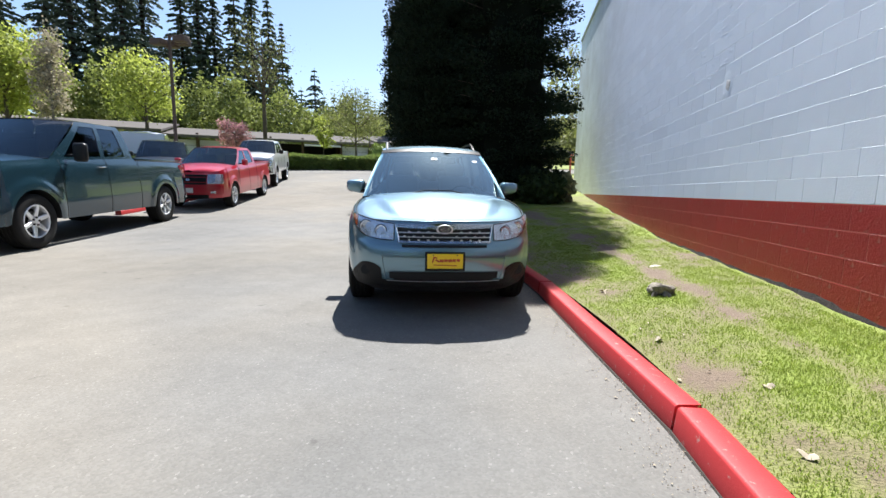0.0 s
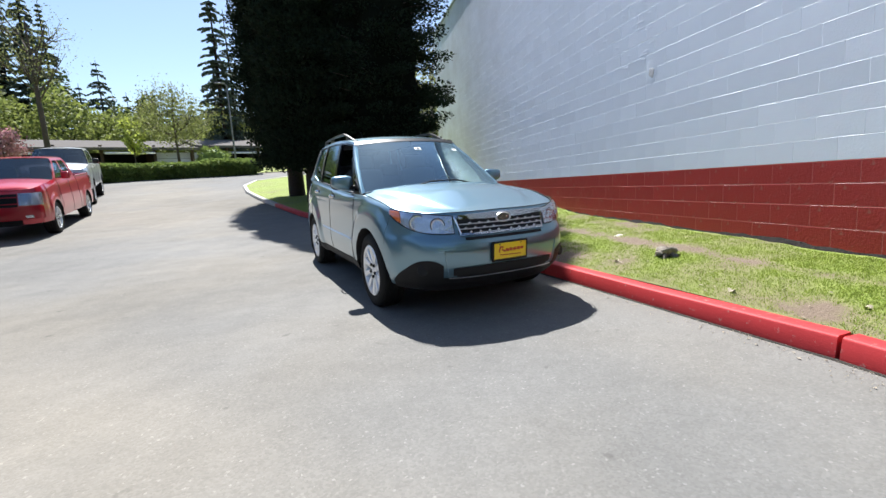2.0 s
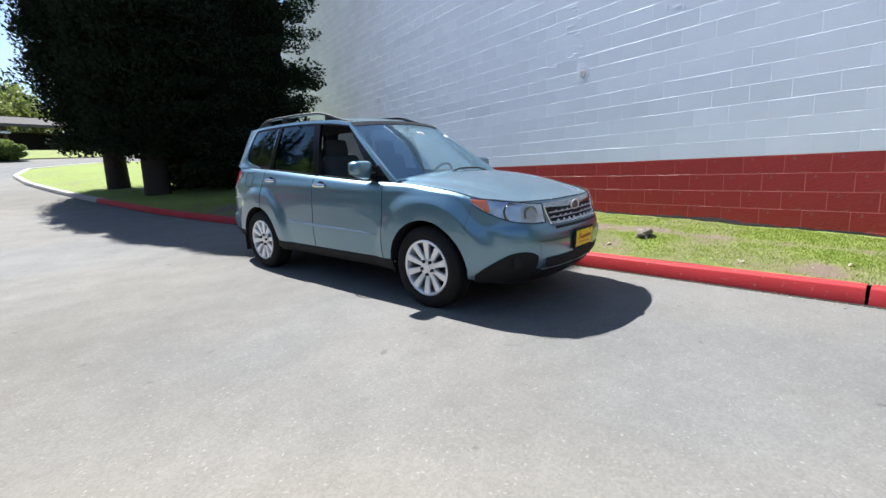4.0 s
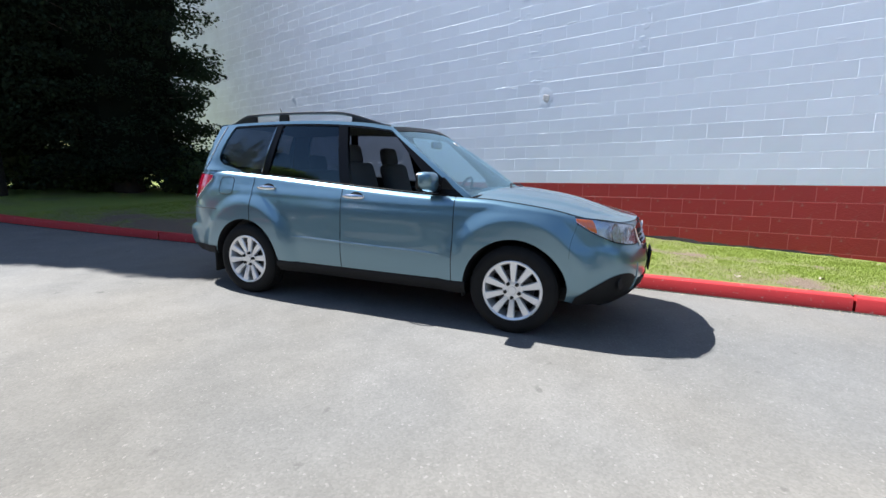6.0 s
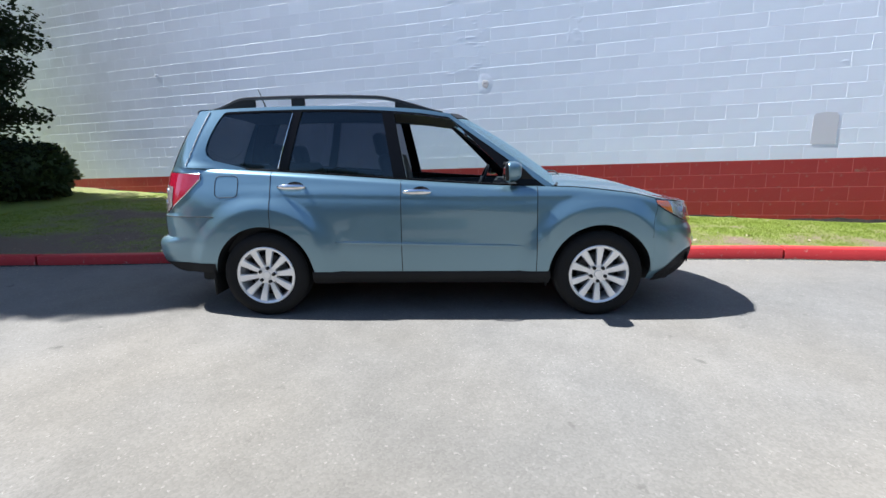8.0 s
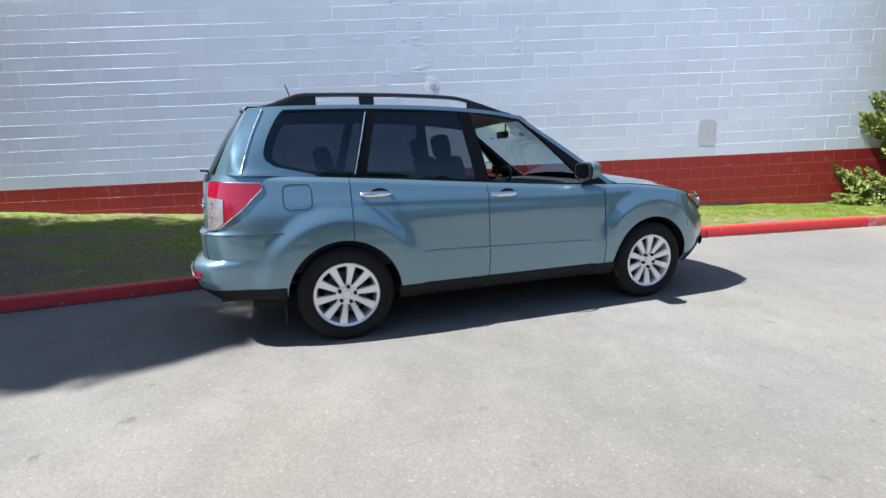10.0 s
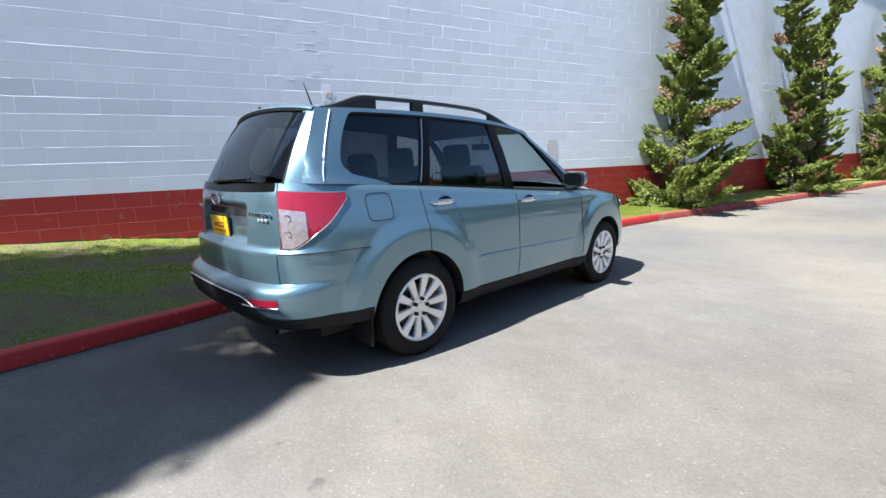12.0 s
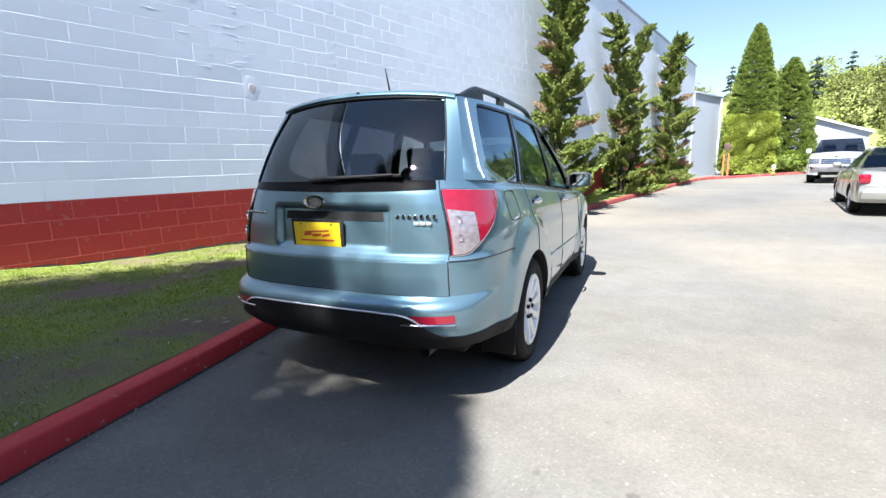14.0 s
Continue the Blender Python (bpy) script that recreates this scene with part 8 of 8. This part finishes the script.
for k, (x, y, h, r) in enumerate(((-14, -92, 13, 3.2), (-3.5, -85, 9.5, 2.4), (5, -104, 11, 2.6), (-22, -112, 14, 3.0), (-30, -98, 13, 3.0), (12, -120, 11, 2.5), (-9, -118, 9, 2.2), (-42, -110, 14, 3.2), (-17, -70, 9, 2.6))):
    conifer("fir_tree", "dark fir on the hillside", (x, y, hill_z(x, y) - 0.3), h, r, LEAF_FIR_HAZY, 140 + k, 3000, 0.36, "firs on the hill", 0.08)

# ---- grass ----
def grass_blades():
    g = np.random.RandomState(3)
    verts = []
    n = 0
    want = 300000
    while n < want:
        y = g.uniform(-3.0, 13.0) if g.uniform() < 0.9 else g.uniform(-20, 24)
        k = kerb_x(y) + KW
        x = g.uniform(k + 0.01, WALL_X - 0.05)
        c = cover_at(x, y)
        if g.uniform() > c * 1.05:
            n += 0.25
            continue
        z = lawn_z(x, y)
        for _ in range(3):
            h = g.uniform(0.005, 0.019)
            a, lean_ = g.uniform(0, 6.28), g.uniform(0.1, 0.9) * h
            bx, by = x + g.normal() * 0.02, y + g.normal() * 0.02
            wdt = g.uniform(0.002, 0.0042)
            verts += [(bx - wdt * math.sin(a), by + wdt * math.cos(a), z - 0.004), (bx + wdt * math.sin(a), by - wdt * math.cos(a), z - 0.004), (bx + lean_ * math.cos(a), by + lean_ * math.sin(a), z + h)]
            n += 1
    v = np.array(verts)
    ob = raw_mesh("grass", v, np.arange(len(v)).reshape(-1, 3), GRASS_BLADE)
    return tagged(ob, "short mown grass blades over the lawn strip", "grass", kind="stuff")


grass_blades()


def pebble_mesh(name, r, seed, mat_, flat=0.6):
    bm = bmesh.new()
    bmesh.ops.create_icosphere(bm, subdivisions=2, radius=r)
    for v in bm.verts:
        v.co *= 1 + 0.35 * noise.noise((v.co.x * 1.3 / r + seed, v.co.y * 1.3 / r, v.co.z * 1.3 / r))
        v.co.z *= flat
    return bm


STONE_GREY = material("weathered_stump", (0.33, 0.29, 0.23), 0.9, var=0.8, scale=24, color2=(0.09, 0.075, 0.06), bump=0.6, bump_scale=50)
LITTER = material("dry_leaf", (0.42, 0.36, 0.27), 0.8, var=0.5, scale=30, color2=(0.22, 0.17, 0.11), random=0.25)
WHITE_STONE = material("pale_stone", (0.52, 0.47, 0.40), 0.85, var=0.4, scale=15, bump=0.4, bump_scale=60)
stp = thing("tree_stump", "low weathered grey stump remains in the lawn", "stump", m=Matrix.Translation(on_lawn(1.42, 4.05)) @ Matrix.Diagonal((0.68, 0.68, 0.8, 1)))
for k, (dx, dy, dz, r) in enumerate(((-0.13, 0.0, 0.09, 0.06), (0.13, 0.05, 0.08, 0.06), (0.05, -0.10, 0.05, 0.06))):
    part("wood_chunk", pebble_mesh("wood_chunk", r, k * 3.7 + 1, STONE_GREY, 0.55), STONE_GREY, stp, m=Matrix.Translation((dx, dy, dz)) @ Matrix.Rotation(k * 1.1, 4, "Z"))
part("core", pebble_mesh("core", 0.11, 3, STONE_GREY, 0.7), material("rotten_wood", (0.05, 0.04, 0.03), 0.95, bump=0.6, bump_scale=40), stp, "dark rotten wood")
rows = [[(sx * r * math.cos(a) * (1 + 0.16 * math.sin(3 * a + 1) + 0.08 * math.sin(7 * a)), 0.12 * r * math.sin(a) * (1 + 0.14 * math.cos(2 * a)), zz + 0.014 * math.sin(2.3 * a + 4 * r)) for a in (k * math.pi / 12 for k in range(24))] for r, zz, sx in ((0.70, 0.05, 0.15), (0.82, 0.09, 0.15), (1.0, 0.12, 0.16), (1.0, 0.135, 0.16), (0.86, 0.15, 0.16), (0.5, 0.144, 0.16), (0.03, 0.15, 0.16))]
part("stump_top", bm_grid(rows, closed=True), STONE_GREY, stp, "weathered grey cut face", angle=35)
for k in range(5):
    a = k * 1.26
    part("root", bm_tube([(0.06 * math.cos(a), 0.06 * math.sin(a), 0.08), (0.14 * math.cos(a), 0.14 * math.sin(a), 0.05), (0.19 * math.cos(a), 0.19 * math.sin(a), 0.0)], 0.02, 6, taper=[0.035, 0.028, 0.015]), STONE_GREY, stp)
st = part("stone", pebble_mesh("stone", 0.10, 7, WHITE_STONE, 0.4), WHITE_STONE, None, m=Matrix.Translation(on_lawn(1.75, 5.4)))
tagged(st, "pale flat stone lying in the lawn", "stone")
rl = random.Random(12)
bm = bmesh.new()
for k in range(110):
    y = rl.uniform(-2, 12)
    x = lerp(kerb_x(y) + KW, WALL_X - 0.1, rl.random() ** 1.4)
    z = lawn_z(x, y) + 0.012
    s, a = rl.uniform(0.01, 0.024), rl.uniform(0, 6.28)
    c, q = Vector((x, y, z)), Matrix.Rotation(a, 3, "Z") @ Matrix.Rotation(rl.uniform(-0.6, 0.6), 3, "X")
    bm.faces.new([bm.verts.new(c + q @ Vector(p)) for p in ((-s, 0, 0), (0, -s * 0.45, 0.005), (s, 0, 0.002), (0, s * 0.45, 0.005))])
for k in range(160):
    y = rl.uniform(6.5, 12)
    x = lerp(kerb_x(y) + KW, WALL_X - 0.1, rl.random() ** 1.6)
    s, a = rl.uniform(0.012, 0.04), rl.uniform(0, 6.28)
    c, q = Vector((x, y, lawn_z(x, y) + 0.015)), Matrix.Rotation(a, 3, "Z") @ Matrix.Rotation(rl.uniform(-0.5, 0.5), 3, "X")
    bm.faces.new([bm.verts.new(c + q @ Vector(p)) for p in ((-s, 0, 0), (0, -s * 0.35, 0.006), (s, 0, 0.002), (0, s * 0.35, 0.008))])
for k in range(3200):
    y = rl.uniform(-2, 12)
    x = kerb_x(y) - abs(rl.gauss(0, 0.11)) - 0.01
    z = ground_z(x, y) + 0.004
    s, a = rl.uniform(0.002, 0.006) * (2.6 if k % 25 == 0 else 1.0), rl.uniform(0, 6.28)
    c, q = Vector((x, y, z)), Matrix.Rotation(a, 3, "Z")
    bm.faces.new([bm.verts.new(c + q @ Vector(p)) for p in ((-s, 0, 0), (0, -s * 0.6, 0.004), (s, 0, 0.003), (0, s * 0.6, 0.006))])
lit = part("leaf_litter", bm, LITTER, angle=0)
tagged(lit, "dry leaves and bits scattered on lawn and gutter", "litter", kind="stuff")
for x, y in ((0.62, 3.55), (1.08, 2.9), (1.25, 1.6), (1.4, 2.2), (0.95, 4.2)):
    on_l = x > kerb_x(y) + KW
    z = lawn_z(x, y) if on_l else ground_z(x, y)
    rows = [[(0.030 * math.cos(a) * r * (1 + 0.4 * math.sin(3 * a)), 0.022 * math.sin(a) * r, 0.012 * r * math.sin(2 * a + x) + 0.014) for a in (k * math.pi / 6 for k in range(12))] for r in (1.0, 0.5, 0.05)]
    dl = part("dead_leaf", bm_grid(rows, closed=True), LITTER, None, m=Matrix.Translation((x, y, z)) @ Matrix.Rotation(x * 7, 4, "Z"))
    tagged(dl, "curled dry brown leaf lying by the kerb" if not on_l else "curled dry brown leaf lying on the lawn", "leaf", "dry leaves")

# ---- marks and fittings of the wall ----
PATCH = material("patched_plaster", (0.66, 0.68, 0.72), 0.7, var=0.5, scale=18, color2=(0.48, 0.49, 0.52), bump=0.9, bump_scale=30)
GREY_PLATE = material("grey_plate", (0.64, 0.65, 0.70), 0.5, var=0.2, scale=5)


def wall_patch(y, z, ry, rz, seed, mat_, raise_=0.012):
    """A lump of rough repair on the wall face, uneven outline."""
    rows = []
    for k, r in enumerate((1.0, 0.85, 0.55, 0.2, 0.02)):
        row = []
        for i in range(32):
            a = 2 * math.pi * i / 32
            wob = 1 + 0.5 * noise.noise((math.cos(a) * 1.8 + seed, math.sin(a) * 1.8, seed * 0.7))
            h = raise_ * (0.0, 0.8, 1.0, 0.75, 0.6)[k] * (1 + 0.5 * noise.noise((a * 1.7, r * 4, seed)))
            row.append((WALL_X + 0.0068 - h, y + ry * r * wob * math.cos(a), z + rz * r * wob * math.sin(a)))
        rows.append(row)
    bm = bm_grid(rows, closed=True)
    bmesh.ops.recalc_face_normals(bm, faces=bm.faces)
    return bm


ring_ = part("plaster_ring", wall_patch(5.83, 2.42, 0.12, 0.15, 1.3, PATCH, 0.002), WALL_WHITE, wall, "rough patch of plaster with a filled hole")
part("filled_hole", wall_patch(5.83, 2.42, 0.055, 0.075, 4.1, STONE_GREY, 0.004), material("hole_filler", (0.70, 0.69, 0.70), 0.8, var=0.6, scale=20, bump=0.8, bump_scale=40), ring_)
rp = random.Random(4)
for k in range(30):
    y, z = 5.95 + rp.gauss(0, 0.30) + 0.3 * (k % 3 == 0), 2.55 + rp.random() * 1.5
    part("plaster_smear", wall_patch(y, z, rp.uniform(0.02, 0.10), rp.uniform(0.005, 0.014), k * 1.7, PATCH, 0.0016), WALL_WHITE, wall)
for k in range(20):
    y, z = 4.42 + rp.gauss(0, 0.08), 2.9 + rp.random() * 1.7
    part("plaster_smear", wall_patch(y, z, rp.uniform(0.010, 0.05), rp.uniform(0.008, 0.05), k * 2.3 + 50, PATCH, 0.0016), WALL_WHITE, wall)
for k in range(22):
    y, z = rp.uniform(-1, 13), rp.uniform(1.4, 4.2)
    part("plaster_smear", wall_patch(y, z, rp.uniform(0.015, 0.05), rp.uniform(0.008, 0.02), k * 3.1 + 90, PATCH, 0.001), WALL_WHITE, wall)
# projecting bolts and stubs
for y, z, s in ((12.6, 3.0, 1.0), (10.6, 4.3, 0.6), (12.9, 4.6, 0.6)):
    part("wall_stub", bm_box(0.016 * s, 0.06 * s, 0.035 * s, (WALL_X + 0.005, y, z), 0.005), WALL_WHITE, wall, "small painted stub")
pl = bm_plate([(-0.15, -0.22), (0.15, -0.22), (0.15, 0.16), (0.12, 0.20), (0.0, 0.215), (-0.12, 0.20), (-0.15, 0.16)], 0.001, m=Matrix.Translation((WALL_X + 0.0045, 1.06, 1.55)) @ Matrix.Rotation(radians(90), 4, "Z") @ Matrix.Rotation(radians(90), 4, "X") @ Matrix.Rotation(radians(180), 4, "Y"))
part("cover_plate", pl, GREY_PLATE, wall, "grey arched cover plate")
# movement joints
JOINT = material("joint_shadow", (0.62, 0.67, 0.75), 0.8, var=0.3, scale=20)
for y in (10.92, -0.97):
    part("movement_joint", bm_tube([(WALL_X + 0.0095, y + 0.004 * math.sin(z * 9), z) for z in np.linspace(1.2, WALL_TOP - 0.1, 30)], 0.0032, 6), JOINT, wall)
# thin slanting strip, nearly flush, beside the first juniper
part("conduit", bm_tube([(WALL_X + 0.0085, -1.55, 6.9), (WALL_X + 0.0085, -2.15, 2.9)], 0.004, 8), JOINT, wall, "thin slanting strip on the wall")

# ---- the wall's blocks: singly where the camera passes nearest, joined beyond ----
rb = random.Random(41)
GAP, PROUD, BEV = 0.001, 0.002, 0.0016


def block_mesh(name, length, mat_, top=0.004, end=0.004, bed=GAP):
    """A block's painted face, its edges rounded more or less by paint, its back on the wall; centred, facing -x."""
    a, b = (length - bed) / 2, (COURSE - bed) / 2
    pts = [(0, -a, -b), (0, a, -b), (0, a, b), (0, -a, b), (-PROUD, -a + BEV, -b + BEV), (-PROUD, a - end, -b + BEV), (-PROUD, a - end, b - top), (-PROUD, -a + BEV, b - top)]
    faces = [(4, 7, 6, 5), (0, 4, 5, 1), (1, 5, 6, 2), (2, 6, 7, 3), (3, 7, 4, 0)]
    me = bpy.data.meshes.new(name)
    me.from_pydata(pts, [], faces)
    me.materials.append(mat_)
    return me


SHAPES = ((0.0050, 0.0012), (0.0022, 0.0030), (0.0036, 0.0018), (0.0016, 0.0036), (0.0042, 0.0014), (0.0056, 0.0040))
piece_mesh = {"white": [block_mesh("block_white", BLOCK, WALL_WHITE_PIECE, *s) for s in SHAPES], "red": [block_mesh("block_red", BLOCK, WALL_RED_PIECE, *s, 0.005) for s in SHAPES]}
rest = {"white": ([], []), "red": ([], [])}
for c in range(-5, 32):
    colour = "red" if c < 0 else "white"
    y = WALL_END + (BLOCK / 2 if c % 2 else 0)
    if c % 2:
        y -= BLOCK
    while y < WALL_CORNER:
        lo, hi = max(y, WALL_END), min(y + BLOCK, WALL_CORNER)
        y += BLOCK
        if hi - lo < 0.05:
            continue
        cy = (lo + hi) / 2
        cz = band_z(cy) + (c + 0.5) * COURSE
        if cz > WALL_TOP - 0.06 or cz < ground_z(WALL_X, cy) + foot_z(cy) - 0.08:
            continue
        off = (0.0006 * noise.noise((cy * 0.28 + 7.0, c * 3.7, 1.0)) + rb.uniform(-0.0003, 0.0003)) * (0.4 if c < 0 else 1.0)
        lip = 0.3 if c < 0 else max(0.0, 0.55 + 1.1 * noise.noise((cy * 0.4, c * 2.9, 6.0)))
        shape = piece_mesh[colour][int(6 * max(0.0, min(0.999, 0.5 + 0.9 * noise.noise((cy * 0.5, c * 1.7, 3.0)) + rb.uniform(-0.25, 0.25))))]
        m = Matrix.Translation((WALL_X + 0.009 + off, cy, cz)) @ rot @ Matrix.Rotation(lip * rb.uniform(0.0, 0.005), 4, "Z") @ Matrix.Rotation(-lip * rb.uniform(0.006, 0.016), 4, "Y")
        if 0.6 < cy < 8.0 and -4 <= c < 12 and hi - lo > 0.4:
            ob = new("block", shape)
            ob.parent = wall
            ob.matrix_basis = m
        else:
            vs, fs = rest[colour]
            k = len(vs)
            s = (hi - lo) / BLOCK
            for v in shape.vertices:
                vs.append(m @ Vector((v.co.x, v.co.y * s, v.co.z)))
            fs += [tuple(i + k for i in p.vertices) for p in shape.polygons]
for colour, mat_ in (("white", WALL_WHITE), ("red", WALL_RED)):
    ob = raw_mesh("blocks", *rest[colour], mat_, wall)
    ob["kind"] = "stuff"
